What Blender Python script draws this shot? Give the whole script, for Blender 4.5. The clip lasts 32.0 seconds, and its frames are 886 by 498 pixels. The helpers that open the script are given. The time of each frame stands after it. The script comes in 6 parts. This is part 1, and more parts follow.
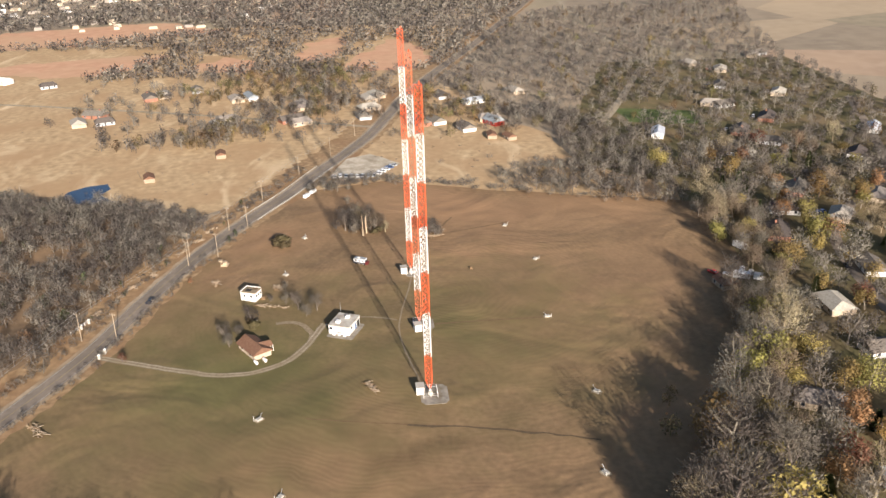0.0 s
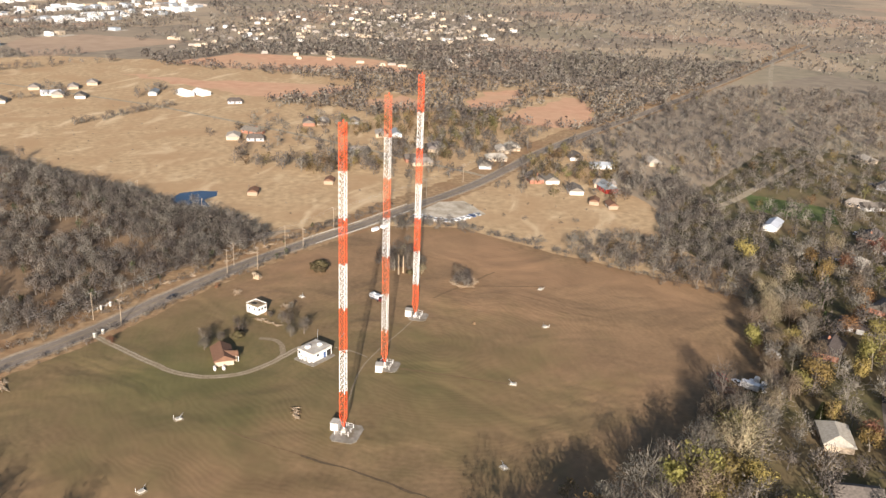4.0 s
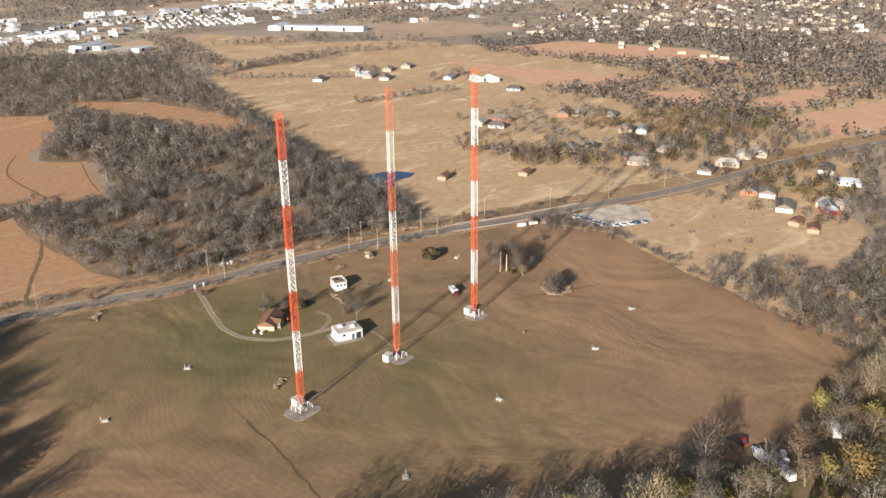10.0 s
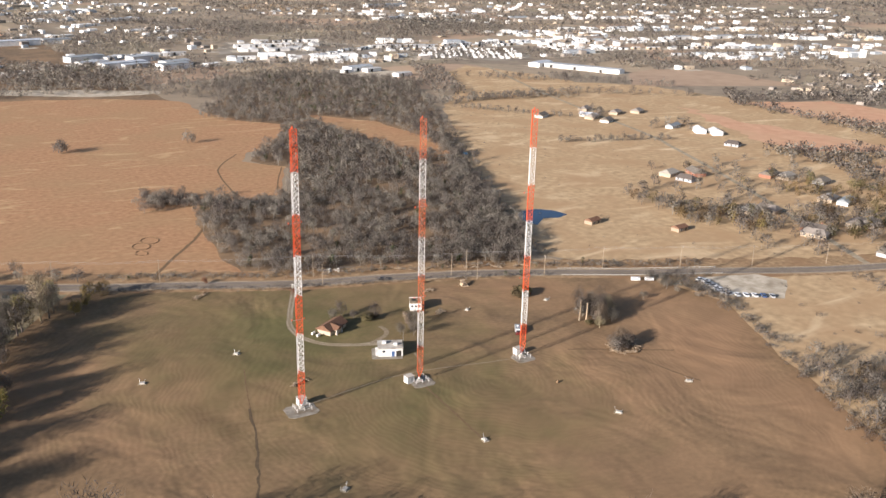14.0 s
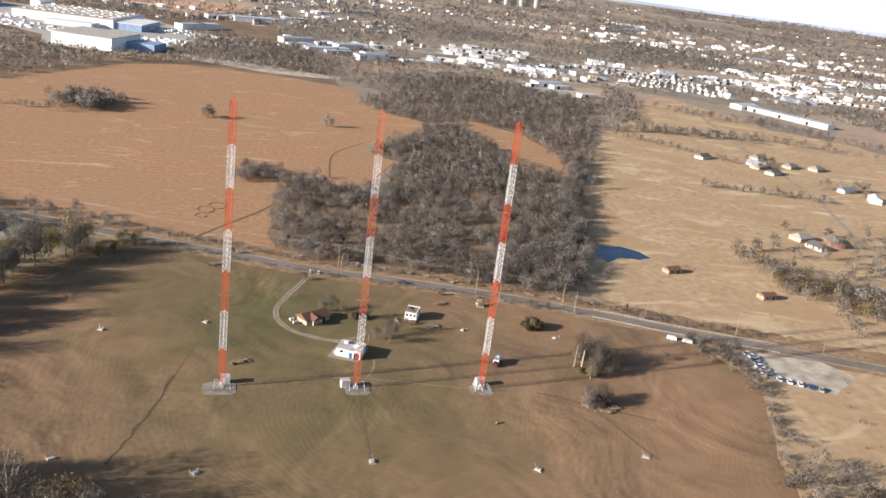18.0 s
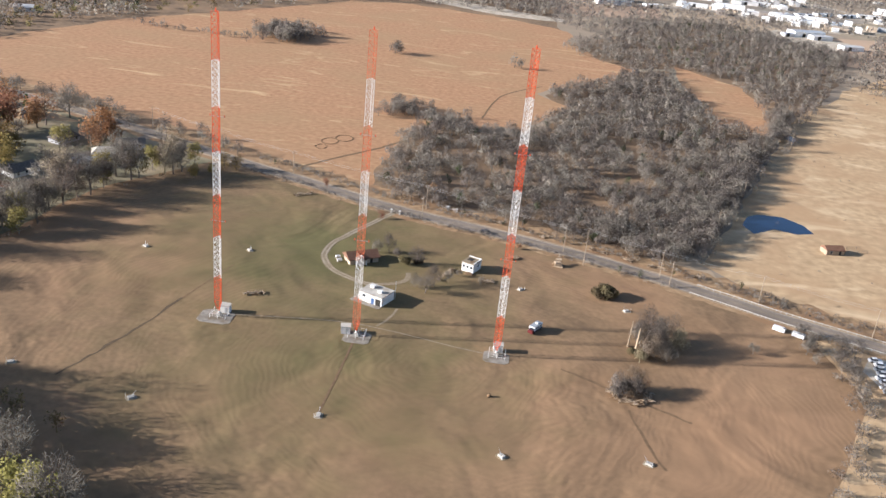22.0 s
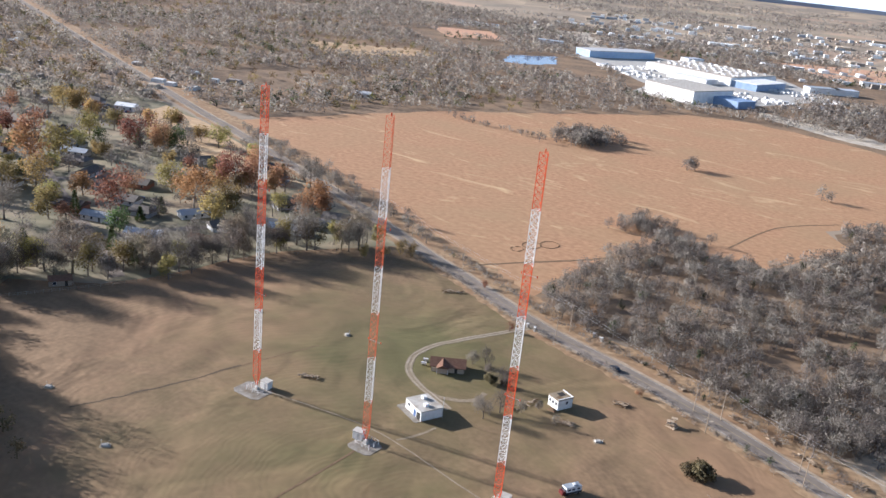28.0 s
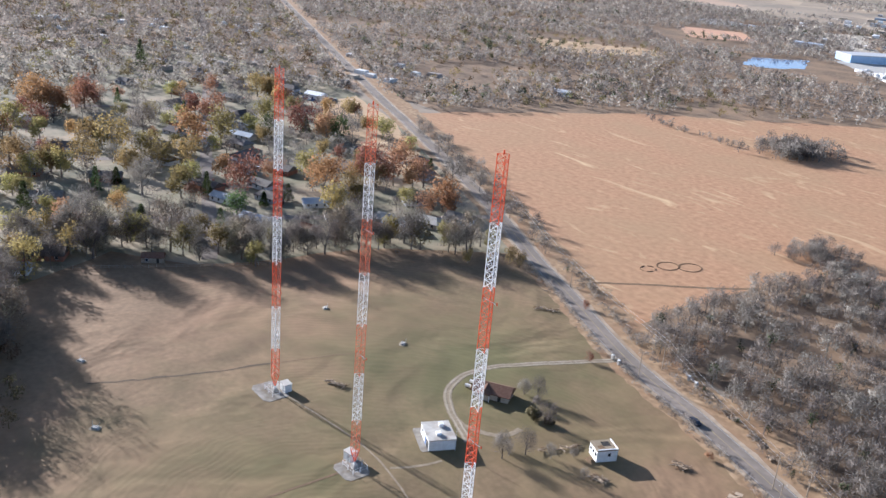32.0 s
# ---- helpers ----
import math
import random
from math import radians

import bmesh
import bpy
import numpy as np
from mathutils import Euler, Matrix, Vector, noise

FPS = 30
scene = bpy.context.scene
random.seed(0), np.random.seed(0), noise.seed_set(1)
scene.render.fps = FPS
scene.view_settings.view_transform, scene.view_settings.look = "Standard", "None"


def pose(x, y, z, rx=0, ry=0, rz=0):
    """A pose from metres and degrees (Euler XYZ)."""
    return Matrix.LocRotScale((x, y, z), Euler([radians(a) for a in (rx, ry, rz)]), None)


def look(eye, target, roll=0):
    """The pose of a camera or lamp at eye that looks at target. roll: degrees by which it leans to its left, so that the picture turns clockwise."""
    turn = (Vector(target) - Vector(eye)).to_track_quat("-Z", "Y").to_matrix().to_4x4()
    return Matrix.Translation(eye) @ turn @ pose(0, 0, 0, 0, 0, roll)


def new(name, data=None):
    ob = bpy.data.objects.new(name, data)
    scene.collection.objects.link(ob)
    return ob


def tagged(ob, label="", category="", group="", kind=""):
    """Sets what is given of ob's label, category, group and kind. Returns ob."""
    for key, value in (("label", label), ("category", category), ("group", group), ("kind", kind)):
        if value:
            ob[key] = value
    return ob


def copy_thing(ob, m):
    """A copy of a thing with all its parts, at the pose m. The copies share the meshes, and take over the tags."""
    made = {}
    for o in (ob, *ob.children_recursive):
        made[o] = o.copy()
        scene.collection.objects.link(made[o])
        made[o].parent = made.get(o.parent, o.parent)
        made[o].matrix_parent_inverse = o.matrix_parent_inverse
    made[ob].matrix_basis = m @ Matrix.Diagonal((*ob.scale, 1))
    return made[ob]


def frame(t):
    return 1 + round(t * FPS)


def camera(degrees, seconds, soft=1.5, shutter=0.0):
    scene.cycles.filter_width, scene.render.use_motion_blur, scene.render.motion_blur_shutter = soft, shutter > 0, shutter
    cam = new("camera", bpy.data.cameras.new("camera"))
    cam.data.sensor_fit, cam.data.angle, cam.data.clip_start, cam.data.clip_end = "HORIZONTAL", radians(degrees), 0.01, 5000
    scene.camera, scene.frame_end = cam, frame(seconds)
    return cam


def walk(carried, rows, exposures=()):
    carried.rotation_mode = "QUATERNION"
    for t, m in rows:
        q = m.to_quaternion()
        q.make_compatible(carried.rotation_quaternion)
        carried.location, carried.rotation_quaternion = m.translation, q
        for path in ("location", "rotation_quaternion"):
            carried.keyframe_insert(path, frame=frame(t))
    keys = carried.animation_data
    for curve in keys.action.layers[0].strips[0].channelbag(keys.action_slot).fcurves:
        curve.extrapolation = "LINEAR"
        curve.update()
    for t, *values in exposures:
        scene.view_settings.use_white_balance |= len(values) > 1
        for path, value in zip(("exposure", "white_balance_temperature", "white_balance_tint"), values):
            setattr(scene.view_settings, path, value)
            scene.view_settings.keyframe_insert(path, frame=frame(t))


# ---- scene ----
cam = camera(53.07, 32.0)
PATH = [
    (0, -280.48, 14.77, 150.23, -95.510, -23.300, 1.508),
    (0.5, -281.91, 2.54, 148.94, -93.580, -24.577, 1.882),
    (1, -282.77, -9.51, 147.82, -91.578, -27.088, 2.369),
    (1.5, -282.10, -21.53, 148.13, -89.317, -30.043, 3.266),
    (2, -279.42, -32.12, 148.75, -86.695, -31.451, 3.280),
    (2.5, -278.16, -44.88, 146.45, -83.993, -26.658, 2.397),
    (3, -278.97, -57.29, 146.28, -81.222, -20.368, -0.573),
    (3.5, -276.63, -67.65, 146.52, -79.171, -19.536, -1.343),
    (5.5, -263.86, -107.26, 152.96, -70.247, -22.110, -2.274),
    (6, -259.26, -118.68, 152.17, -67.842, -22.788, -1.398),
    (6.5, -254.07, -127.96, 151.38, -65.551, -23.894, -0.118),
    (7, -248.90, -138.71, 150.52, -62.956, -24.203, 0.925),
    (7.5, -242.77, -148.64, 149.71, -60.422, -24.223, 1.231),
    (8, -237.28, -158.20, 150.44, -57.720, -26.418, 0.981),
    (8.5, -230.09, -168.39, 151.88, -54.999, -25.945, 1.102),
    (9, -221.79, -177.69, 151.63, -52.812, -23.427, 0.932),
    (9.5, -214.44, -187.73, 151.66, -51.286, -21.784, 0.857),
    (10, -205.90, -197.23, 151.63, -49.897, -21.090, 0.585),
    (10.5, -198.04, -205.39, 150.20, -48.723, -21.071, 0.535),
    (11, -189.71, -212.12, 149.73, -47.682, -22.145, 0.361),
    (11.5, -181.70, -220.78, 148.47, -46.264, -23.585, 0.645),
    (12, -176.85, -230.93, 151.43, -44.117, -25.735, 0.949),
    (12.5, -171.23, -240.23, 152.20, -40.909, -25.959, 1.151),
    (13, -160.60, -247.52, 151.63, -36.327, -22.894, 0.815),
    (13.5, -149.28, -253.36, 151.28, -32.475, -20.160, -0.073),
    (14, -137.65, -258.85, 150.62, -29.109, -18.692, -1.203),
    (14.5, -127.51, -263.96, 150.78, -26.504, -17.651, -2.310),
    (16.5, -78.43, -277.91, 150.17, -17.615, -18.720, -5.858),
    (17, -66.87, -278.70, 149.45, -15.657, -18.435, -6.584),
    (17.5, -55.86, -277.27, 148.77, -13.868, -18.234, -7.021),
    (18, -43.62, -274.33, 147.42, -11.738, -18.651, -6.825),
    (18.5, -31.84, -271.78, 146.62, -9.500, -19.350, -6.292),
    (19, -19.64, -268.94, 145.93, -7.093, -19.802, -5.706),
    (19.5, -8.08, -266.23, 145.21, -4.790, -19.472, -5.069),
    (20, 4.00, -262.62, 144.46, -2.376, -18.724, -4.541),
    (20.5, 14.40, -259.76, 144.53, -0.198, -18.810, -4.561),
    (21, 25.54, -255.59, 144.03, 2.222, -20.985, -4.765),
    (21.5, 37.19, -250.75, 142.51, 4.856, -23.411, -4.833),
    (22, 47.48, -245.64, 141.42, 7.492, -23.604, -5.262),
    (22.5, 57.92, -240.75, 142.54, 9.998, -22.182, -5.892),
    (23, 67.21, -235.59, 142.23, 12.142, -21.417, -6.845),
    (23.5, 78.07, -234.17, 143.38, 14.221, -20.822, -7.525),
    (24, 87.77, -234.91, 144.52, 16.525, -20.239, -8.525),
    (24.5, 97.07, -233.37, 145.36, 18.792, -20.488, -7.621),
    (25, 105.04, -227.99, 144.53, 21.257, -20.702, -6.316),
    (25.5, 112.20, -220.86, 143.46, 23.725, -20.452, -5.251),
    (26, 118.80, -214.09, 144.34, 26.350, -20.082, -4.972),
    (26.5, 124.28, -204.77, 142.09, 28.675, -19.290, -4.707),
    (28.5, 142.32, -171.13, 141.03, 37.428, -19.634, -5.994),
    (29, 146.29, -162.59, 141.11, 39.397, -19.954, -6.255),
    (29.5, 150.45, -154.62, 141.16, 41.261, -19.973, -6.220),
    (30, 154.49, -146.49, 141.37, 43.291, -19.968, -5.710),
    (30.5, 157.91, -138.20, 141.00, 45.521, -20.301, -5.067),
    (31, 161.44, -129.18, 140.59, 47.970, -20.786, -4.380),
    (31.5, 164.62, -119.70, 139.45, 50.471, -20.885, -4.150),
    (32, 166.48, -110.19, 138.75, 52.918, -20.740, -4.571),
]
walk(cam, [(t, pose(x, y, z, 90 + pitch, roll, yaw)) for t, x, y, z, yaw, pitch, roll in PATH],
     [(0, 0.94, 6230, 12), (1, 1.02, 6230, 12), (2, 1.16, 6230, 12), (3, 0.99, 6230, 12), (6, 0.86, 6180, 12), (8, 0.96, 6130, 12), (9, 0.91, 6130, 12), (11, 0.86, 6080, 13), (12, 0.98, 6050, 12), (13, 0.96, 6000, 12), (14, 0.85, 5950, 13),
      (18, 0.85, 5830, 13), (20, 0.93, 5700, 13), (22, 1.12, 5560, 12), (24, 1.08, 5530, 13), (26, 1.1, 5390, 13), (29, 1.14, 5250, 13), (32, 1.24, 5080, 13)])

# ---- light: low late-afternoon sun, clear pale sky ----
SUN_EL, SUN_AZ = radians(18.3), math.atan2(-0.976, -0.217)   # azimuth from north (y) towards x
to_sun = Vector((math.sin(SUN_AZ) * math.cos(SUN_EL), math.cos(SUN_AZ) * math.cos(SUN_EL), math.sin(SUN_EL)))
world = bpy.data.worlds.new("sky")
scene.world = world
world.use_nodes = True
wn = world.node_tree.nodes
sky = wn.new("ShaderNodeTexSky")
sky.sky_type, sky.sun_disc = "NISHITA", False
sky.sun_elevation, sky.sun_rotation = SUN_EL, SUN_AZ
sky.air_density, sky.dust_density = 1.0, 1.4
wn["Background"].inputs["Strength"].default_value = 0.061
w_co = wn.new("ShaderNodeTexCoord")
w_sep, w_max, w_com = wn.new("ShaderNodeSeparateXYZ"), wn.new("ShaderNodeMath"), wn.new("ShaderNodeCombineXYZ")
w_max.operation = "MAXIMUM"
w_max.inputs[1].default_value = 0.05
for a, c in ((w_co.outputs["Generated"], w_sep.inputs[0]), (w_sep.outputs[0], w_com.inputs[0]), (w_sep.outputs[1], w_com.inputs[1]), (w_sep.outputs[2], w_max.inputs[0]), (w_max.outputs[0], w_com.inputs[2]), (w_com.outputs[0], sky.inputs[0])):
    world.node_tree.links.new(a, c)
w_low, w_thin = wn.new("ShaderNodeMapRange"), wn.new("ShaderNodeMixRGB")     # thin white haze and cloud low in the sky
w_low.inputs["From Min"].default_value, w_low.inputs["From Max"].default_value = 0.0, 0.22
w_low.inputs["To Min"].default_value, w_low.inputs["To Max"].default_value = 0.7, 0.0
w_thin.inputs[2].default_value = (12.0, 12.4, 13.2, 1)
world.node_tree.links.new(w_sep.outputs[2], w_low.inputs["Value"])
world.node_tree.links.new(w_low.outputs[0], w_thin.inputs[0])
world.node_tree.links.new(sky.outputs[0], w_thin.inputs[1])
world.node_tree.links.new(w_thin.outputs[0], wn["Background"].inputs["Color"])
sun = new("sun", bpy.data.lights.new("sun", "SUN"))
sun.data.energy, sun.data.angle, sun.data.color = 5.6, radians(0.6), (1.0, 0.875, 0.73)
sun.matrix_world = look((0, 0, 300), Vector((0, 0, 300)) - to_sun)

# ---- materials ----


def mat(name, c1, c2, scale=1.0, rough=0.9, bump=0.0, c3=None, scale3=0.05, metal=0.0, tint=False, spread=0.35, leafy=0.0, streak=None, gaps=0.0):
    """Two colours mixed by fine noise, a third by broad noise; tint: shifts by each tree's own number."""
    m = bpy.data.materials.new(name)
    m.use_nodes = True
    n, l = m.node_tree.nodes, m.node_tree.links
    b = n["Principled BSDF"]
    b.inputs["Roughness"].default_value, b.inputs["Metallic"].default_value = rough, metal
    b.inputs["Specular IOR Level"].default_value = 0.2
    geo = n.new("ShaderNodeNewGeometry")
    fine = n.new("ShaderNodeTexNoise")
    fine.inputs["Scale"].default_value, fine.inputs["Detail"].default_value = scale, 6
    l.new(geo.outputs["Position"], fine.inputs["Vector"])
    ramp = n.new("ShaderNodeMapRange")
    ramp.inputs["From Min"].default_value, ramp.inputs["From Max"].default_value = 0.5 - spread / 2, 0.5 + spread / 2
    l.new(fine.outputs["Fac"], ramp.inputs["Value"])
    mix = n.new("ShaderNodeMixRGB")
    mix.inputs[1].default_value, mix.inputs[2].default_value = (*c1, 1), (*c2, 1)
    l.new(ramp.outputs[0], mix.inputs[0])
    out = mix.outputs[0]
    if c3:
        broad = n.new("ShaderNodeTexNoise")
        broad.inputs["Scale"].default_value, broad.inputs["Detail"].default_value = scale3, 5
        l.new(geo.outputs["Position"], broad.inputs["Vector"])
        r3 = n.new("ShaderNodeMapRange")
        r3.inputs["From Min"].default_value, r3.inputs["From Max"].default_value = 0.42, 0.68
        l.new(broad.outputs["Fac"], r3.inputs["Value"])
        m3 = n.new("ShaderNodeMixRGB")
        m3.inputs[2].default_value = (*c3, 1)
        l.new(r3.outputs[0], m3.inputs[0])
        l.new(out, m3.inputs[1])
        out = m3.outputs[0]
    if streak:                                   # long wisps of another colour
        turn = n.new("ShaderNodeMapping")
        turn.inputs["Rotation"].default_value, turn.inputs["Scale"].default_value = (0, 0, 0.35), (0.014, 0.032, 1)
        wisp = n.new("ShaderNodeTexNoise")
        wisp.inputs["Scale"].default_value, wisp.inputs["Detail"].default_value, wisp.inputs["Distortion"].default_value = 1.0, 9, 1.8
        l.new(geo.outputs["Position"], turn.inputs["Vector"])
        l.new(turn.outputs[0], wisp.inputs["Vector"])
        r4 = n.new("ShaderNodeMapRange")
        r4.inputs["From Min"].default_value, r4.inputs["From Max"].default_value = 0.565, 0.78
        l.new(wisp.outputs["Fac"], r4.inputs["Value"])
        m4 = n.new("ShaderNodeMixRGB")
        m4.inputs[2].default_value = (*streak, 1)
        l.new(r4.outputs[0], m4.inputs[0])
        l.new(out, m4.inputs[1])
        out = m4.outputs[0]
    if tint:
        hue = n.new("ShaderNodeHueSaturation")
        if tint == "object":
            src = n.new("ShaderNodeObjectInfo").outputs["Random"]
        else:
            at = n.new("ShaderNodeAttribute")
            at.attribute_name = "tint"
            src = at.outputs["Fac"]
        v = n.new("ShaderNodeMapRange")
        v.inputs["To Min"].default_value, v.inputs["To Max"].default_value = 0.64, 1.38
        h = n.new("ShaderNodeMapRange")
        h.inputs["To Min"].default_value, h.inputs["To Max"].default_value = 0.48, 0.525
        l.new(src, v.inputs["Value"])
        l.new(src, h.inputs["Value"])
        l.new(v.outputs[0], hue.inputs["Value"])
        l.new(h.outputs[0], hue.inputs["Hue"])
        l.new(out, hue.inputs["Color"])
        out = hue.outputs[0]
    l.new(out, b.inputs["Base Color"])
    if leafy:
        thin, both = n.new("ShaderNodeBsdfTranslucent"), n.new("ShaderNodeMixShader")
        both.inputs[0].default_value = leafy
        l.new(out, thin.inputs["Color"])
        l.new(b.outputs[0], both.inputs[1])
        l.new(thin.outputs[0], both.inputs[2])
        l.new(both.outputs[0], n["Material Output"].inputs["Surface"])
        if gaps:                                 # open spaces between twigs too fine to build
            clear, airy = n.new("ShaderNodeBsdfTransparent"), n.new("ShaderNodeMixShader")
            airy.inputs[0].default_value = gaps
            l.new(both.outputs[0], airy.inputs[1])
            l.new(clear.outputs[0], airy.inputs[2])
            l.new(airy.outputs[0], n["Material Output"].inputs["Surface"])
    if bump:
        bp = n.new("ShaderNodeBump")
        bp.inputs["Strength"].default_value, bp.inputs["Distance"].default_value = bump, 0.3
        l.new(fine.outputs["Fac"], bp.inputs["Height"])
        l.new(bp.outputs[0], b.inputs["Normal"])
    return m


def glass_like(name, c, rough):
    m = bpy.data.materials.new(name)
    m.use_nodes = True
    b = m.node_tree.nodes["Principled BSDF"]
    b.inputs["Base Color"].default_value, b.inputs["Roughness"].default_value = (*c, 1), rough
    return m


M_LAND = mat("winter land", (0.27, 0.222, 0.165), (0.40, 0.33, 0.245), 0.06, c3=(0.48, 0.38, 0.265), scale3=0.004, spread=0.3)
ln, ll = M_LAND.node_tree.nodes, M_LAND.node_tree.links
l_out = ln["Principled BSDF"].inputs["Base Color"].links[0].from_socket
l_cell = ln.new("ShaderNodeTexVoronoi")          # patchwork of small fields and woodland lots
l_cell.inputs["Scale"].default_value, l_cell.inputs["Randomness"].default_value = 0.0065, 0.9
ll.new(ln.new("ShaderNodeNewGeometry").outputs["Position"], l_cell.inputs["Vector"])
l_pick = ln.new("ShaderNodeSeparateColor")
ll.new(l_cell.outputs["Color"], l_pick.inputs[0])
l_ramp = ln.new("ShaderNodeValToRGB")
l_ramp.color_ramp.interpolation = "CONSTANT"
l_ramp.color_ramp.elements[0].color = (0.13, 0.10, 0.07, 1)
l_ramp.color_ramp.elements[1].position, l_ramp.color_ramp.elements[1].color = 0.45, (0.38, 0.28, 0.17, 1)
for p, c in ((0.62, (0.17, 0.15, 0.085, 1)), (0.74, (0.40, 0.24, 0.15, 1)), (0.86, (0.24, 0.185, 0.125, 1))):
    l_ramp.color_ramp.elements.new(p).color = c
ll.new(l_pick.outputs[0], l_ramp.inputs[0])
l_mix = ln.new("ShaderNodeMixRGB")
l_mix.inputs[0].default_value = 0.42
ll.new(l_out, l_mix.inputs[1])
ll.new(l_ramp.outputs[0], l_mix.inputs[2])
ll.new(l_mix.outputs[0], ln["Principled BSDF"].inputs["Base Color"])
M_FLOOR = mat("woodland litter", (0.125, 0.086, 0.054), (0.225, 0.158, 0.098), 0.25, c3=(0.27, 0.18, 0.105), scale3=0.03)
M_RED = mat("russet bluestem grass", (0.27, 0.152, 0.078), (0.48, 0.278, 0.15), 0.3, bump=0.38, c3=(0.34, 0.225, 0.118), scale3=0.016, spread=0.6, streak=(0.62, 0.46, 0.25))
for r_node in M_RED.node_tree.nodes:             # few, thin, ragged wisps of pale straw over blended patches
    if r_node.bl_idname == "ShaderNodeMapping":
        r_node.inputs["Scale"].default_value = (0.02, 0.06, 1)
    elif r_node.bl_idname == "ShaderNodeMapRange" and abs(r_node.inputs["From Min"].default_value - 0.565) < 1e-4:
        r_node.inputs["From Min"].default_value, r_node.inputs["To Max"].default_value = 0.595, 0.75
    elif r_node.bl_idname == "ShaderNodeMapRange" and abs(r_node.inputs["From Min"].default_value - 0.42) < 1e-4:
        r_node.inputs["To Max"].default_value = 0.6
M_PLOUGH = mat("red stubble", (0.48, 0.27, 0.165), (0.57, 0.345, 0.22), 0.1, c3=(0.50, 0.325, 0.20), scale3=0.015)
M_TAN = mat("dry tan pasture", (0.32, 0.222, 0.122), (0.56, 0.405, 0.237), 0.22, bump=0.3, c3=(0.40, 0.265, 0.145), scale3=0.03, spread=0.5, streak=(0.68, 0.53, 0.34))
# south lawn: shade of the trees is put into this darker colour
M_SHADELAWN = mat("autumn lawn darkened for tree shade", (0.085, 0.08, 0.036), (0.16, 0.13, 0.062), 0.12, c3=(0.20, 0.145, 0.08), scale3=0.04)
M_YARD = mat("dry estate lawn", (0.14, 0.132, 0.08), (0.245, 0.215, 0.135), 0.12, c3=(0.33, 0.26, 0.17), scale3=0.04)
M_GREEN = mat("green grass", (0.07, 0.10, 0.03), (0.12, 0.14, 0.05), 0.2)
M_VERGE = mat("weedy verge", (0.22, 0.145, 0.078), (0.40, 0.275, 0.155), 0.35, bump=0.5, c3=(0.25, 0.15, 0.08), scale3=0.06)
M_ASPHALT = mat("worn asphalt", (0.195, 0.16, 0.127), (0.26, 0.215, 0.172), 0.5, c3=(0.17, 0.142, 0.115), scale3=0.06)
M_LINE = mat("worn road paint", (0.33, 0.31, 0.28), (0.48, 0.46, 0.42), 1.5)
M_YELLOW = mat("worn yellow road paint", (0.28, 0.22, 0.12), (0.36, 0.28, 0.15), 1.5)
M_PAD = mat("stained pad concrete", (0.21, 0.19, 0.16), (0.32, 0.29, 0.245), 0.7, c3=(0.17, 0.14, 0.10), scale3=0.25)
M_DRIVE = mat("worn earth and gravel drive", (0.21, 0.165, 0.105), (0.29, 0.23, 0.155), 0.8)
M_GRAVEL = mat("pale gravel", (0.30, 0.25, 0.18), (0.42, 0.36, 0.27), 0.8, c3=(0.26, 0.21, 0.13), scale3=0.15)
M_CONC = mat("concrete", (0.36, 0.34, 0.30), (0.46, 0.43, 0.38), 0.9)
M_TRACK = mat("bare earth track", (0.14, 0.09, 0.05), (0.19, 0.125, 0.07), 0.5)
M_DITCH = mat("damp dark ditch", (0.085, 0.062, 0.038), (0.13, 0.092, 0.056), 0.8)
# reflected sky is put into the lake's base colour as blue
M_LAKE = glass_like("lake water with sky blue painted in", (0.06, 0.13, 0.26), 0.06)
M_LOT = mat("pale lot gravel", (0.46, 0.40, 0.31), (0.58, 0.51, 0.41), 0.6, c3=(0.30, 0.25, 0.18), scale3=0.12)
M_POND = glass_like("pond water", (0.012, 0.028, 0.07), 0.04)
M_ORANGE = mat("aviation orange paint", (0.62, 0.085, 0.025), (0.70, 0.12, 0.04), 0.6, rough=0.5)
M_TWHITE = mat("aviation white paint", (0.72, 0.70, 0.66), (0.82, 0.80, 0.77), 0.6, rough=0.5)
M_WHITE = mat("white painted block", (0.70, 0.69, 0.66), (0.80, 0.79, 0.76), 1.2, c3=(0.62, 0.60, 0.55), scale3=0.4)
M_ROOFW = mat("pale flat roof", (0.42, 0.39, 0.34), (0.52, 0.49, 0.43), 0.8, c3=(0.33, 0.29, 0.24), scale3=0.3)
M_METALW = mat("white metal cladding", (0.60, 0.59, 0.575), (0.72, 0.71, 0.69), 0.2, rough=0.55, tint="object")
M_GREYROOF = mat("grey metal roof", (0.31, 0.335, 0.36), (0.41, 0.44, 0.47), 0.2, rough=0.6, tint="object")
M_SHINGLE = mat("asphalt shingle", (0.10, 0.085, 0.075), (0.17, 0.145, 0.125), 1.2, tint="object")
M_SHINGLE_LT = mat("weathered pale shingle", (0.25, 0.22, 0.19), (0.34, 0.30, 0.26), 1.2, tint="object")
M_BROWNROOF = mat("rust brown shingle", (0.145, 0.078, 0.05), (0.20, 0.112, 0.072), 1.2)
M_WALLS = [mat("white siding", (0.60, 0.59, 0.56), (0.70, 0.69, 0.66), 0.8),
           mat("tan siding", (0.42, 0.34, 0.25), (0.50, 0.41, 0.31), 0.8),
           mat("brick wall", (0.26, 0.12, 0.08), (0.34, 0.17, 0.115), 2.0),
           mat("grey siding", (0.35, 0.35, 0.36), (0.44, 0.44, 0.45), 0.8)]
M_PANE = glass_like("window pane", (0.03, 0.035, 0.045), 0.08)
M_DARK = mat("dark opening", (0.03, 0.028, 0.025), (0.05, 0.045, 0.04), 2.0)
M_WOOD = mat("weathered pole wood", (0.26, 0.205, 0.145), (0.36, 0.29, 0.215), 1.5)
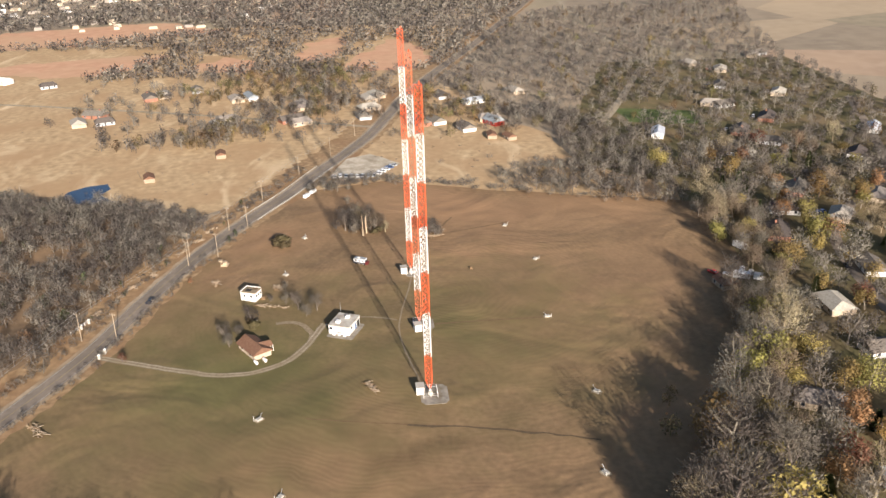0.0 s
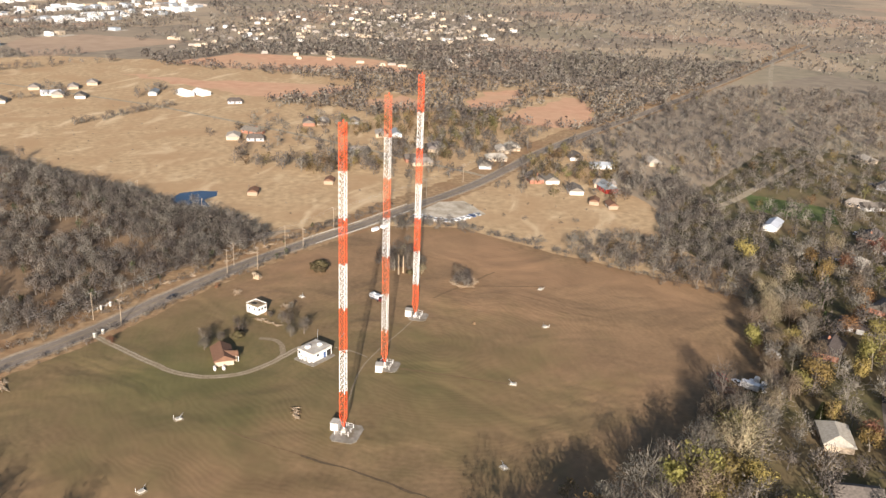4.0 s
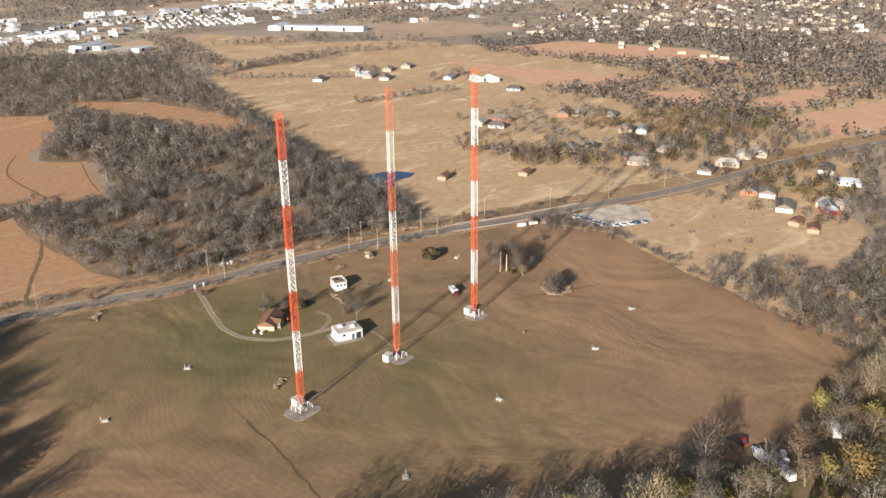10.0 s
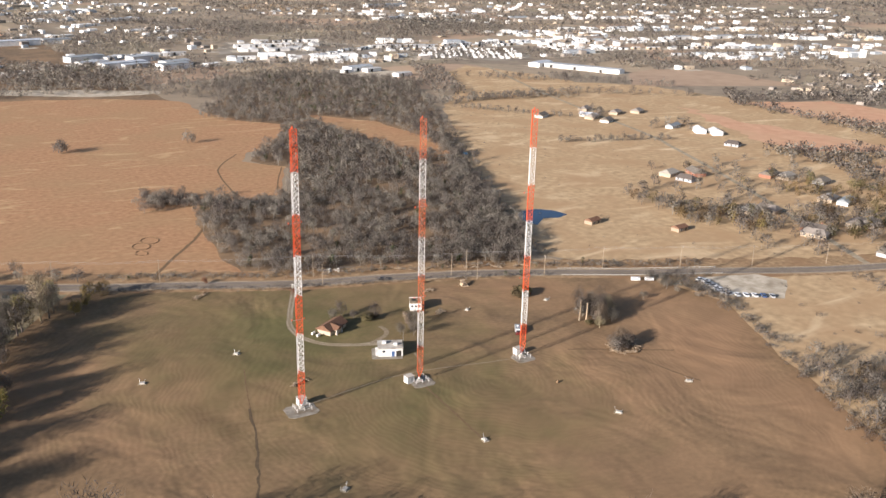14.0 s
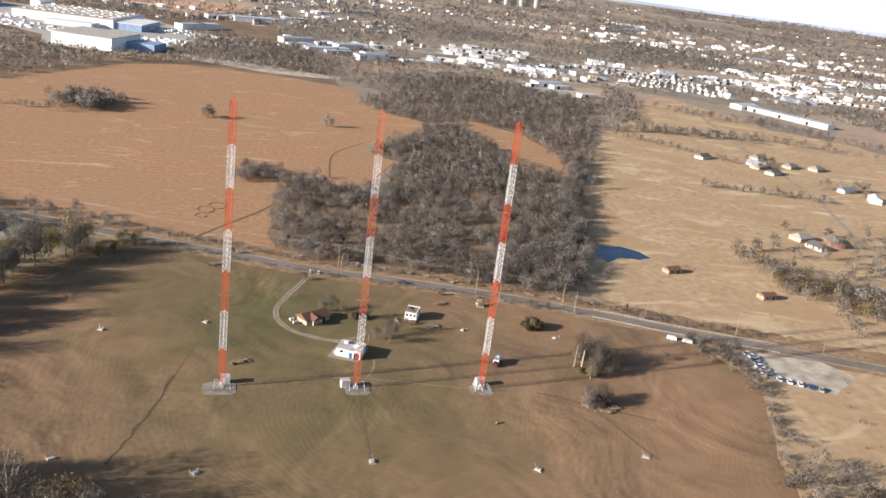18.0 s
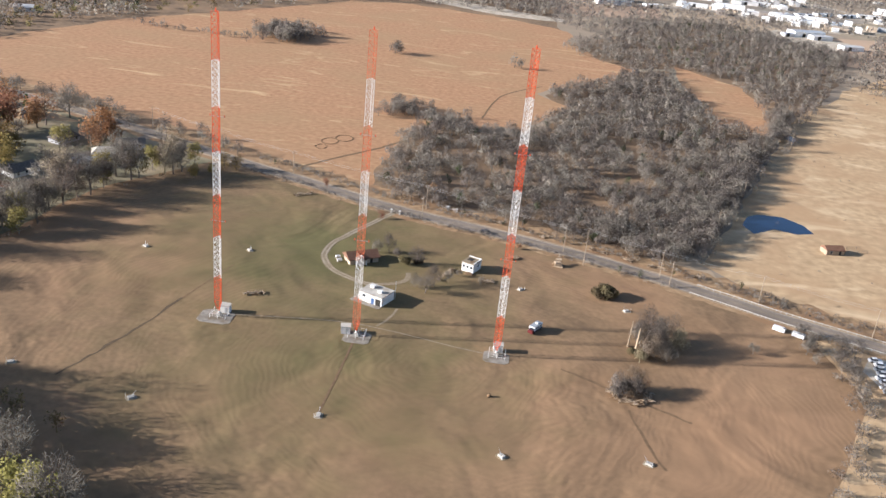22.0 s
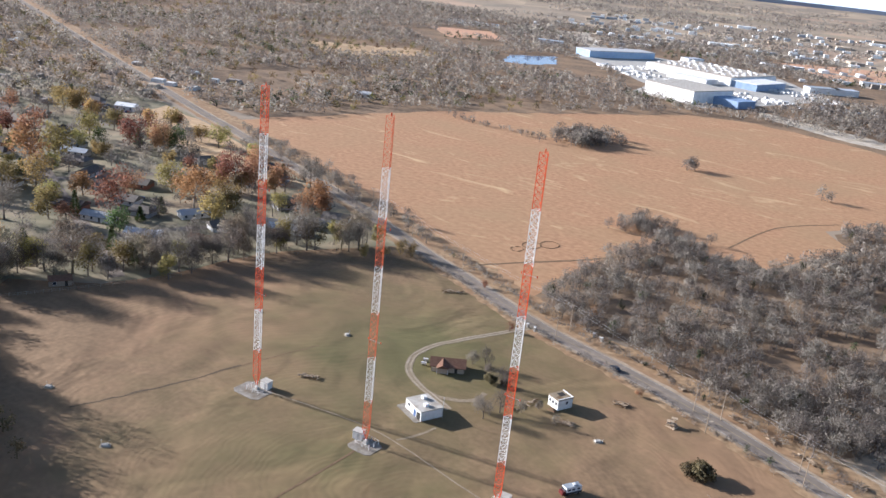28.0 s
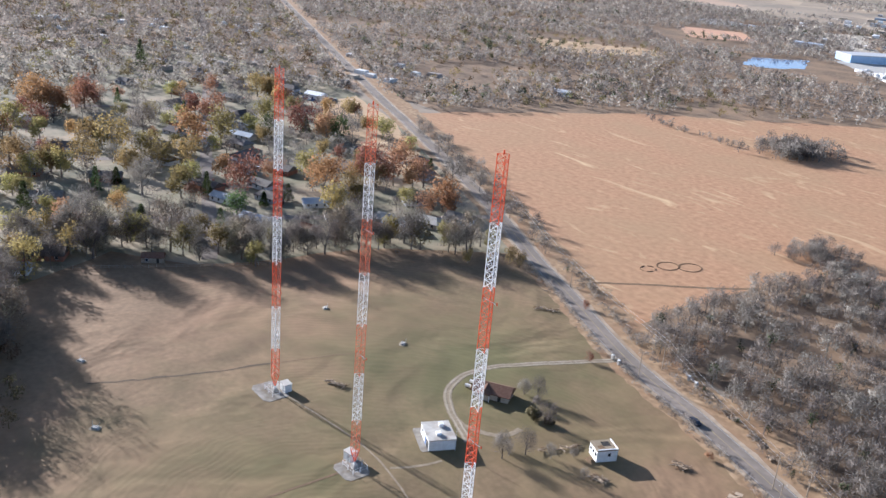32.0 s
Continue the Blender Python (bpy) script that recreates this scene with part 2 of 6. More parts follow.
M_PALEWOOD = mat("dry dead wood", (0.36, 0.27, 0.18), (0.46, 0.36, 0.25), 1.5)
M_STEEL = mat("galvanised steel", (0.45, 0.46, 0.46), (0.55, 0.56, 0.56), 1.0, rough=0.45, metal=0.6)
M_BLUE = mat("blue paint", (0.06, 0.11, 0.24), (0.09, 0.15, 0.30), 1.0, rough=0.4)
M_RUBBER = mat("tyre rubber", (0.02, 0.02, 0.02), (0.03, 0.03, 0.03), 2.0)
M_CARS = [mat("car paint " + k, c, tuple(min(1, a * 1.12) for a in c), 0.5, rough=0.3) for k, c in
          (("white", (0.68, 0.68, 0.68)), ("silver", (0.36, 0.37, 0.38)), ("dark", (0.04, 0.04, 0.05)), ("red", (0.30, 0.03, 0.025)), ("blue", (0.05, 0.09, 0.2)))]
M_BARK = mat("grey bark", (0.17, 0.14, 0.11), (0.26, 0.22, 0.18), 0.8, tint="object")
M_TWIG = mat("bare grey-brown twigs", (0.158, 0.136, 0.114), (0.23, 0.2, 0.169), 0.4, tint="object", leafy=0.35)
M_PALETWIG = mat("pale tan twigs", (0.22, 0.172, 0.115), (0.32, 0.255, 0.172), 0.4, tint="object")
M_WOODS = mat("woodland twigs", (0.176, 0.153, 0.131), (0.26, 0.228, 0.197), 0.3, tint=True, leafy=0.25, gaps=0.14)
# woodland twigs made lighter: distance haze put into the colour
M_HAZEWOODS = mat("far woods twigs paled for haze", (0.215, 0.188, 0.16), (0.315, 0.277, 0.238), 0.05, tint=True, leafy=0.4, gaps=0.2)
M_CEDAR = mat("dark cedar foliage", (0.045, 0.055, 0.025), (0.08, 0.09, 0.04), 0.5, tint=True)
M_LEAF = {"bush": mat("dull olive thicket leaves", (0.095, 0.08, 0.043), (0.16, 0.125, 0.068), 0.5, tint="object", leafy=0.3),
          "gold": mat("golden leaves", (0.30, 0.215, 0.085), (0.39, 0.285, 0.115), 0.5, tint="object", leafy=0.4),
          "olive": mat("olive leaves", (0.21, 0.175, 0.06), (0.30, 0.245, 0.095), 0.5, tint="object", leafy=0.4),
          "russet": mat("russet leaves", (0.25, 0.125, 0.075), (0.34, 0.175, 0.105), 0.5, tint="object", leafy=0.4),
          "orange": mat("orange leaves", (0.32, 0.18, 0.08), (0.41, 0.235, 0.105), 0.5, tint="object", leafy=0.4),
          "green": mat("green leaves", (0.06, 0.085, 0.03), (0.10, 0.12, 0.045), 0.5, tint="object", leafy=0.4)}
M_AUTUMN = mat("mixed autumn crowns", (0.15, 0.11, 0.06), (0.25, 0.155, 0.07), 0.02, tint=True, c3=(0.15, 0.14, 0.06), scale3=0.03, leafy=0.3, gaps=0.2)

# field ground: mown grass with greener damp part, tyre and mowing lines
M_FIELD = mat("mown field grass", (0.18, 0.119, 0.065), (0.266, 0.174, 0.096), 0.5, c3=(0.292, 0.178, 0.098), scale3=0.012, spread=0.5)
fn, fl = M_FIELD.node_tree.nodes, M_FIELD.node_tree.links
f_out = fn["Principled BSDF"].inputs["Base Color"].links[0].from_socket
f_pos = fn.new("ShaderNodeNewGeometry").outputs["Position"]
f_sep = fn.new("ShaderNodeVectorMath")
f_sep.operation = "DISTANCE"
f_sep.inputs[1].default_value = (-27, 60, 0)
fl.new(f_pos, f_sep.inputs[0])
f_noise = fn.new("ShaderNodeTexNoise")
f_noise.inputs["Scale"].default_value, f_noise.inputs["Detail"].default_value = 0.05, 8
fl.new(f_pos, f_noise.inputs["Vector"])
f_add = fn.new("ShaderNodeMath")
f_add.operation = "MULTIPLY_ADD"
f_add.inputs[1].default_value, f_add.inputs[2].default_value = -130, 65
fl.new(f_noise.outputs["Fac"], f_add.inputs[0])
f_sum = fn.new("ShaderNodeMath")
f_sep2 = fn.new("ShaderNodeVectorMath")        # second green part, south of the masts
f_sep2.operation = "DISTANCE"
f_sep2.inputs[1].default_value = (-8, -20, 0)
fl.new(f_pos, f_sep2.inputs[0])
f_far = fn.new("ShaderNodeMath")
f_far.inputs[1].default_value = 20.0
fl.new(f_sep2.outputs["Value"], f_far.inputs[0])
f_min = fn.new("ShaderNodeMath")
f_min.operation = "MINIMUM"
fl.new(f_sep.outputs["Value"], f_min.inputs[0])
fl.new(f_far.outputs[0], f_min.inputs[1])
fl.new(f_min.outputs[0], f_sum.inputs[0])
fl.new(f_add.outputs[0], f_sum.inputs[1])
f_rng = fn.new("ShaderNodeMapRange")
f_rng.inputs["From Min"].default_value, f_rng.inputs["From Max"].default_value = 8, 98
f_rng.inputs["To Min"].default_value, f_rng.inputs["To Max"].default_value = 0.86, 0.0
fl.new(f_sum.outputs[0], f_rng.inputs["Value"])
f_mix = fn.new("ShaderNodeMixRGB")
f_mix.inputs[2].default_value = (0.112, 0.106, 0.041, 1)
fl.new(f_rng.outputs[0], f_mix.inputs[0])
fl.new(f_out, f_mix.inputs[1])
f_wave = fn.new("ShaderNodeTexWave")
f_wave.wave_type, f_wave.rings_direction = "RINGS", "Z"
f_wave.inputs["Scale"].default_value, f_wave.inputs["Distortion"].default_value = 0.13, 26.0
f_wave.inputs["Detail"].default_value, f_wave.inputs["Detail Scale"].default_value = 3.0, 0.3
f_map = fn.new("ShaderNodeMapping")
f_map.inputs["Location"].default_value = (-25, 15, 0)
fl.new(f_pos, f_map.inputs["Vector"])
fl.new(f_map.outputs[0], f_wave.inputs["Vector"])
f_wr = fn.new("ShaderNodeMapRange")
f_wr.inputs["To Min"].default_value, f_wr.inputs["To Max"].default_value = 0.90, 1.04
fl.new(f_wave.outputs["Fac"], f_wr.inputs["Value"])
f_hsv = fn.new("ShaderNodeHueSaturation")
f_patch = fn.new("ShaderNodeTexNoise")          # mowing lines show in patches only
f_patch.inputs["Scale"].default_value = 0.02
fl.new(f_pos, f_patch.inputs["Vector"])
f_pr = fn.new("ShaderNodeMapRange")
f_pr.inputs["From Min"].default_value, f_pr.inputs["From Max"].default_value = 0.5, 0.7
fl.new(f_patch.outputs["Fac"], f_pr.inputs["Value"])
f_lay = fn.new("ShaderNodeMix")
f_lay.inputs[2].default_value = 1.0
fl.new(f_pr.outputs[0], f_lay.inputs[0])
fl.new(f_wr.outputs[0], f_lay.inputs[3])
fl.new(f_lay.outputs[0], f_hsv.inputs["Value"])
fl.new(f_mix.outputs[0], f_hsv.inputs["Color"])
f_blot = fn.new("ShaderNodeTexNoise")
f_blot.inputs["Scale"].default_value, f_blot.inputs["Detail"].default_value, f_blot.inputs["Distortion"].default_value = 0.045, 9, 1.2
fl.new(f_pos, f_blot.inputs["Vector"])
f_br = fn.new("ShaderNodeMapRange")
f_br.inputs["From Min"].default_value, f_br.inputs["From Max"].default_value = 0.38, 0.62
f_br.inputs["To Min"].default_value, f_br.inputs["To Max"].default_value = 0.90, 1.06
fl.new(f_blot.outputs["Fac"], f_br.inputs["Value"])
f_swale = fn.new("ShaderNodeMapping")            # shade of a long swale, put into the grass colour
f_swale.vector_type = "TEXTURE"
f_swale.inputs["Location"].default_value, f_swale.inputs["Rotation"].default_value, f_swale.inputs["Scale"].default_value = (-75, 6, 0), (0, 0, radians(-67)), (24, 7, 1)
fl.new(f_pos, f_swale.inputs["Vector"])
f_len = fn.new("ShaderNodeVectorMath")
f_len.operation = "LENGTH"
fl.new(f_swale.outputs[0], f_len.inputs[0])
f_frays = fn.new("ShaderNodeMath")
f_frays.operation = "MULTIPLY_ADD"
f_frays.inputs[1].default_value = 1.6
fl.new(f_blot.outputs["Fac"], f_frays.inputs[0])
fl.new(f_len.outputs["Value"], f_frays.inputs[2])
f_shade = fn.new("ShaderNodeMapRange")
f_shade.inputs["From Min"].default_value, f_shade.inputs["From Max"].default_value = 0.95, 1.75
f_shade.inputs["To Min"].default_value, f_shade.inputs["To Max"].default_value = 0.72, 1.0
fl.new(f_frays.outputs[0], f_shade.inputs["Value"])
f_both = fn.new("ShaderNodeMath")
f_both.operation = "MULTIPLY"
fl.new(f_br.outputs[0], f_both.inputs[0])
fl.new(f_shade.outputs[0], f_both.inputs[1])
f_h2 = fn.new("ShaderNodeHueSaturation")
fl.new(f_both.outputs[0], f_h2.inputs["Value"])
fl.new(f_hsv.outputs[0], f_h2.inputs["Color"])
fl.new(f_h2.outputs[0], fn["Principled BSDF"].inputs["Base Color"])
f_roll = fn.new("ShaderNodeTexNoise")           # gentle swells and hollows of the ground
f_roll.inputs["Scale"].default_value, f_roll.inputs["Detail"].default_value, f_roll.inputs["Distortion"].default_value = 0.022, 3, 0.8
fl.new(f_pos, f_roll.inputs["Vector"])
f_swell = fn.new("ShaderNodeBump")
f_swell.inputs["Strength"].default_value, f_swell.inputs["Distance"].default_value = 1.0, 2.6
fl.new(f_roll.outputs["Fac"], f_swell.inputs["Height"])
f_rows = fn.new("ShaderNodeBump")               # low ridges of the mowing
f_rows.inputs["Strength"].default_value, f_rows.inputs["Distance"].default_value = 0.5, 0.035
fl.new(f_wave.outputs["Fac"], f_rows.inputs["Height"])
fl.new(f_swell.outputs[0], f_rows.inputs["Normal"])
fl.new(f_rows.outputs[0], fn["Principled BSDF"].inputs["Normal"])

# ---- mesh tools ----


class MB:
    """Collects boxes, bars, prisms and loose faces for one mesh."""

    def __init__(self):
        self.v, self.f = [], []

    def add(self, verts, faces):
        o = len(self.v)
        self.v += [tuple(p) for p in verts]
        self.f += [tuple(o + i for i in q) for q in faces]
        return self

    def box(self, x, y, z, a, b, c, yaw=0.0, top=1.0):
        """A box a x b x c with the middle of its base at x, y, z; top: how far it narrows."""
        k, s = math.cos(yaw), math.sin(yaw)
        p = []
        for zz, w in ((z, 1.0), (z + c, top)):
            for u, v in ((-1, -1), (1, -1), (1, 1), (-1, 1)):
                X, Y = u * a / 2 * w, v * b / 2 * w
                p.append((x + k * X - s * Y, y + s * X + k * Y, zz))
        return self.add(p, [(3, 2, 1, 0), (4, 5, 6, 7), (0, 1, 5, 4), (1, 2, 6, 5), (2, 3, 7, 6), (3, 0, 4, 7)])

    def bar(self, p, q, r, r2=None, n=4):
        """A tapered bar from p to q."""
        p, q = Vector(p), Vector(q)
        d = (q - p).normalized()
        u = d.orthogonal().normalized()
        w = d.cross(u)
        r2 = r if r2 is None else r2
        pts = [c + (u * math.cos(2 * math.pi * i / n) + w * math.sin(2 * math.pi * i / n)) * rr for c, rr in ((p, r), (q, r2)) for i in range(n)]
        return self.add(pts, [tuple(range(n))[::-1], tuple(range(n, 2 * n))] + [(i, (i + 1) % n, n + (i + 1) % n, n + i) for i in range(n)])

    def prism(self, outline, z0, z1):
        n = len(outline)
        return self.add([(x, y, z0) for x, y in outline] + [(x, y, z1) for x, y in outline],
                        [tuple(range(n))[::-1], tuple(range(n, 2 * n))] + [(i, (i + 1) % n, n + (i + 1) % n, n + i) for i in range(n)])

    def mesh(self, name, material):
        me = bpy.data.meshes.new(name)
        me.from_pydata(self.v, [], self.f)
        me.materials.append(material)
        me.update()
        return me


def part(name, mb, material, parent=None, label="", at=None):
    ob = new(name, mb.mesh(name, material) if isinstance(mb, MB) else mb)
    if parent:
        ob.parent = parent
    if at is not None:
        ob.matrix_basis = at
    return tagged(ob, label)


def thing(name, label, category, group="", at=None):
    ob = new(name)
    ob.empty_display_size = 0.5
    if at is not None:
        ob.matrix_basis = at
    return tagged(ob, label, category, group)


def flat(name, outline, z, material, label, category, wobble=0.0, seed=0, step=6.0):
    """A sheet of ground cover with an uneven edge."""
    pts = []
    n = len(outline)
    for i in range(n):
        a, b = Vector(outline[i]), Vector(outline[(i + 1) % n])
        k = max(1, int((b - a).length / step)) if wobble else 1
        for j in range(k):
            p = a.lerp(b, j / k)
            if wobble:
                p = p + Vector((noise.noise((p.x * 0.05, p.y * 0.05, seed)), noise.noise((p.x * 0.05, p.y * 0.05, seed + 7.3)))) * wobble
            pts.append(p)
    bm = bmesh.new()
    f = bm.faces.new([bm.verts.new((p.x, p.y, z)) for p in pts])
    bmesh.ops.triangulate(bm, faces=[f])
    for g in bm.faces:
        if g.normal.z < 0:
            g.normal_flip()
    me = bpy.data.meshes.new(name)
    bm.to_mesh(me)
    bm.free()
    me.materials.append(material)
    return tagged(new(name, me), label, category, kind="structure")


def smooth(pts, n=8):
    out = []
    for i in range(len(pts) - 1):
        p0, p1, p2, p3 = (Vector(pts[max(0, min(len(pts) - 1, i + k))]) for k in (-1, 0, 1, 2))
        for j in range(n):
            t = j / n
            out.append(0.5 * ((2 * p1) + (p2 - p0) * t + (2 * p0 - 5 * p1 + 4 * p2 - p3) * t * t + (3 * p1 - p0 - 3 * p2 + p3) * t ** 3))
    return out + [Vector(pts[-1])]


def ribbon(pts, width, z, shift=0.0, thick=0.0, dash=0, rough=0.0):
    """A band of quads along a line; dash: leaves out every other run of that many pieces."""
    mb, L, Rr = MB(), [], []
    for i, p in enumerate(pts):
        d = (pts[min(i + 1, len(pts) - 1)] - pts[max(i - 1, 0)]).normalized()
        nrm = Vector((-d.y, d.x))
        e = rough * noise.noise((p.x * 0.2, p.y * 0.2, 3))
        L.append(p + nrm * (shift + width / 2 + e))
        Rr.append(p + nrm * (shift - width / 2 + e * 0.5))
    for i in range(len(pts) - 1):
        if dash and (i // dash) % 2:
            continue
        mb.add([(Rr[i].x, Rr[i].y, z), (Rr[i + 1].x, Rr[i + 1].y, z), (L[i + 1].x, L[i + 1].y, z), (L[i].x, L[i].y, z)], [(0, 1, 2, 3)])
    return mb


def inside(x, y, poly):
    c = False
    for i in range(len(poly)):
        (x1, y1), (x2, y2) = poly[i], poly[i - 1]
        if (y1 > y) != (y2 > y) and x < (x2 - x1) * (y - y1) / (y2 - y1) + x1:
            c = not c
    return c


def scatter(poly, gap, rng, holes=(), keep=1.0):
    xs, ys = [p[0] for p in poly], [p[1] for p in poly]
    out = []
    x = min(xs)
    while x < max(xs):
        y = min(ys)
        while y < max(ys):
            px, py = x + rng.uniform(-0.5, 0.5) * gap, y + rng.uniform(-0.5, 0.5) * gap
            if rng.random() < keep and inside(px, py, poly) and not any(inside(px, py, h) for h in holes):
                out.append((px, py))
            y += gap
        x += gap
    return out

# ---- land ----
land = MB()
RINGS = (0, 300, 700, 1400, 2600, 4600)
for i in range(1, len(RINGS)):
    for j in range(48):
        a0, a1 = 2 * math.pi * j / 48, 2 * math.pi * (j + 1) / 48
        q = [(r * math.cos(a), r * math.sin(a) + 150, 0) for r, a in ((RINGS[i - 1], a0), (RINGS[i], a0), (RINGS[i], a1), (RINGS[i - 1], a1))]
        land.add(q if i > 1 else q[1:], [(0, 1, 2, 3) if i > 1 else (0, 1, 2)])
tagged(new("ground", land.mesh("ground", M_LAND)), "brown winter countryside reaching to the horizon", "ground", kind="structure")

# ring of low hills; its blue-grey is distance haze put into the colour
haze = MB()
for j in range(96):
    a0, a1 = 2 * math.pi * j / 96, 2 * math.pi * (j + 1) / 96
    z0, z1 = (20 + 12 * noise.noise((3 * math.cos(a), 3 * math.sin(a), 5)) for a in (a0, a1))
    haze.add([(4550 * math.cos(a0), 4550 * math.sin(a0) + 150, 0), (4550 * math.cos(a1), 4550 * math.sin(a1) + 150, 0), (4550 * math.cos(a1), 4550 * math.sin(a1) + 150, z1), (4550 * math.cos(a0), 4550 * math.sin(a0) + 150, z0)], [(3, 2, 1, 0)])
tagged(new("backdrop", haze.mesh("backdrop", mat("far hills in haze blue", (0.25, 0.29, 0.37), (0.30, 0.345, 0.43), 0.004))), "low hills along the horizon with haze painted in blue-grey", "hills", kind="structure")
FIELD = [(-100, 150), (-57, 131), (-8, 109), (35, 98), (83, 81), (127, 61), (152, 46), (162, 6), (138, -46), (106, -142), (38, -134), (-32, -108), (-82, -76), (-118, -66), (-152, -56), (-178, -6), (-150, 16), (-141, 42), (-136, 90)]
REDF = [(-356, 272), (-299, 451), (-220, 579), (-157, 687), (-98, 715), (4, 684), (68, 650), (75, 583), (92, 522), (126, 490), (104, 422), (60, 392), (40, 360), (30, 300), (24, 262), (2, 250), (-14, 230), (-14, 180), (-4, 132), (-40, 140), (-95, 162), (-148, 188), (-240, 226)]
REDS = [(15, 276), (20, 324), (42, 372), (69, 338), (40, 266)]
STRIP = [(158, 530), (203, 474), (213, 388), (206, 316), (167, 324), (160, 353), (164, 408), (154, 442)]
WOOD = [(-25, 141), (-26, 176), (-23, 233), (-8, 266), (14, 254), (42, 256), (72, 334), (50, 366), (79, 407), (95, 425), (118, 480), (150, 508), (151, 442), (159, 372), (163, 330), (190, 317), (180, 270), (145, 168), (112, 96), (87, 99), (60, 106), (25, 126), (-6, 122)]
WOOD2 = [(60, 562), (102, 627), (148, 721), (201, 810), (270, 777), (346, 677), (248, 413), (212, 326), (198, 318), (205, 390), (200, 470), (162, 522), (120, 494), (82, 514)]
PAST = [(122, 98), (152, 174), (224, 385), (303, 513), (385, 420), (400, 298), (348, 199), (312, 150), (300, 60), (240, 30), (212, 36), (165, 52)]
PAST2 = [(148, 49), (170, 43), (214, 22), (300, -6), (290, -60), (235, -95), (172, -97), (130, -140), (97, -132), (131, -46), (154, 6)]
flat("field", FIELD, 0.06, M_FIELD, "mown brown and green grass field round the masts", "field", 2.0, 1)
flat("russet_field", REDF, 0.05, M_RED, "russet dry prairie grass field", "field", 6.0, 2)
flat("small_russet_field", REDS, 0.068, M_RED, "small russet grass clearing beside the woods", "field", 3.0, 3)
flat("russet_glade", STRIP, 0.045, M_RED, "russet grass glade between the woods", "glade", 3.0, 6)
flat("tan_pasture", PAST, 0.05, M_TAN, "dry tan pasture beyond the road", "pasture", 4.0, 4)
flat("tan_paddock", PAST2, 0.05, M_TAN, "dry tan paddock beside the field hedge", "pasture", 4.0, 5)
for i, (nm, poly) in enumerate((
        ("ploughed_field_a", [(608, 419), (715, 387), (746, 230), (667, 141), (642, 215), (613, 297)]),
        ("ploughed_field_b", [(523, 424), (532, 329), (548, 229), (551, 181), (477, 219), (465, 253)]),
        ("ploughed_field_c", [(465, 168), (525, 144), (509, 109), (457, 104)]),
        ("ploughed_field_d", [(498, 73), (574, 66), (609, 35), (527, 28), (480, 53)]),
        ("ploughed_field_e", [(447, 34), (516, 15), (577, -8), (574, -25), (468, -47), (435, -21)]))):
    flat(nm, poly, 0.05, M_PLOUGH, "distant bare reddish ploughed field", "field", 12.0, 10 + i)
flat("litter_floor", WOOD, 0.062, M_FLOOR, "brown leaf litter under the bare woods", "ground", 4.0, 20)
flat("litter_floor_north", [(-100, 705), (60, 650), (0, 1300), (-150, 1500), (-1400, 1500), (-1500, 720), (-820, 449), (-430, 294), (-345, 290), (-285, 445), (-205, 575), (-145, 680)], 0.02, M_FLOOR, "brown litter under the distant woods", "ground", 6.0, 19, 20)
flat("litter_floor_west", [(-700, 228), (-620, -58), (-330, -118), (-500, -420), (-1600, -120), (-1560, 690), (-820, 424), (-430, 270)], 0.022, M_FLOOR, "brown yards and litter of the far estate", "ground", 6.0, 18, 20)
flat("east_meadow", [(150, 30), (300, -70), (440, -30), (640, -90), (700, 120), (600, 560), (440, 700), (300, 520), (210, 320), (140, 120)], 0.024, M_TAN, "dry tan meadows between the farms", "pasture", 8.0, 31, 15)
flat("litter_floor_far", WOOD2, 0.03, M_FLOOR, "brown leaf litter under the far bare woods", "ground", 4.0, 21)
TOWNW = [(-130, 90), (-131, 40), (-168, -2), (-145, -45), (-190, -75), (-330, -120), (-620, -60), (-700, 230), (-430, 268), (-335, 240), (-180, 183), (-96, 146)]
TOWNS = [(112, -126), (40, -112), (-25, -88), (-75, -56), (-112, -46), (-152, -32), (-200, -80), (-180, -260), (100, -330), (420, -330), (430, -180), (250, -110), (170, -100)]
flat("lawn_west", TOWNW, 0.03, M_YARD, "dry lawns and yards of the housing estate", "lawn", 3.0, 22)
flat("lawn_south", TOWNS, 0.036, M_SHADELAWN, "shaded yards under the trees behind the field", "lawn", 3.0, 23)
flat("green_lawn", [(286, -150), (268, -200), (235, -195), (250, -150)], 0.06, M_GREEN, "bright green watered lawn", "lawn", 3.0, 24)
flat("estate_meadow", [(-332, 238), (-420, 262), (-400, 215), (-250, 165), (-185, 178)], 0.05, M_TAN, "pale dry meadow beside the road", "pasture", 3.0, 25)
flat("pond", [(154, 166), (160, 171), (171, 171), (179, 163), (182, 153), (174, 149), (163, 152), (152, 143), (149, 152)], 0.09, M_POND, "small dark blue farm pond", "pond", 1.5, 26, 2.0)
flat("lake", [(-494, 893), (-459, 965), (-414, 880), (-430, 835), (-458, 821)], 0.08, M_LAKE, "distant blue lake among woods", "lake", 6.0, 27)
flat("woodland_pool", [(206, 330), (212, 338), (214, 326), (209, 318)], 0.09, M_POND, "tiny pool beside the fence line", "pond", 1.0, 28, 2.0)
flat("gravel_lot", [(166, 24), (172, 36), (205, 27), (212, 14), (190, -3), (170, 8)], 0.09, M_LOT, "pale gravel parking lot beside the road", "parking lot", 2.0, 29, 3.0)
flat("storage_strip", [(-124, 796), (-20, 760), (66, 722), (59, 703), (-8, 704), (-90, 750)], 0.07, M_LOT, "long pale concrete storage strip", "yard", 3.0, 30)

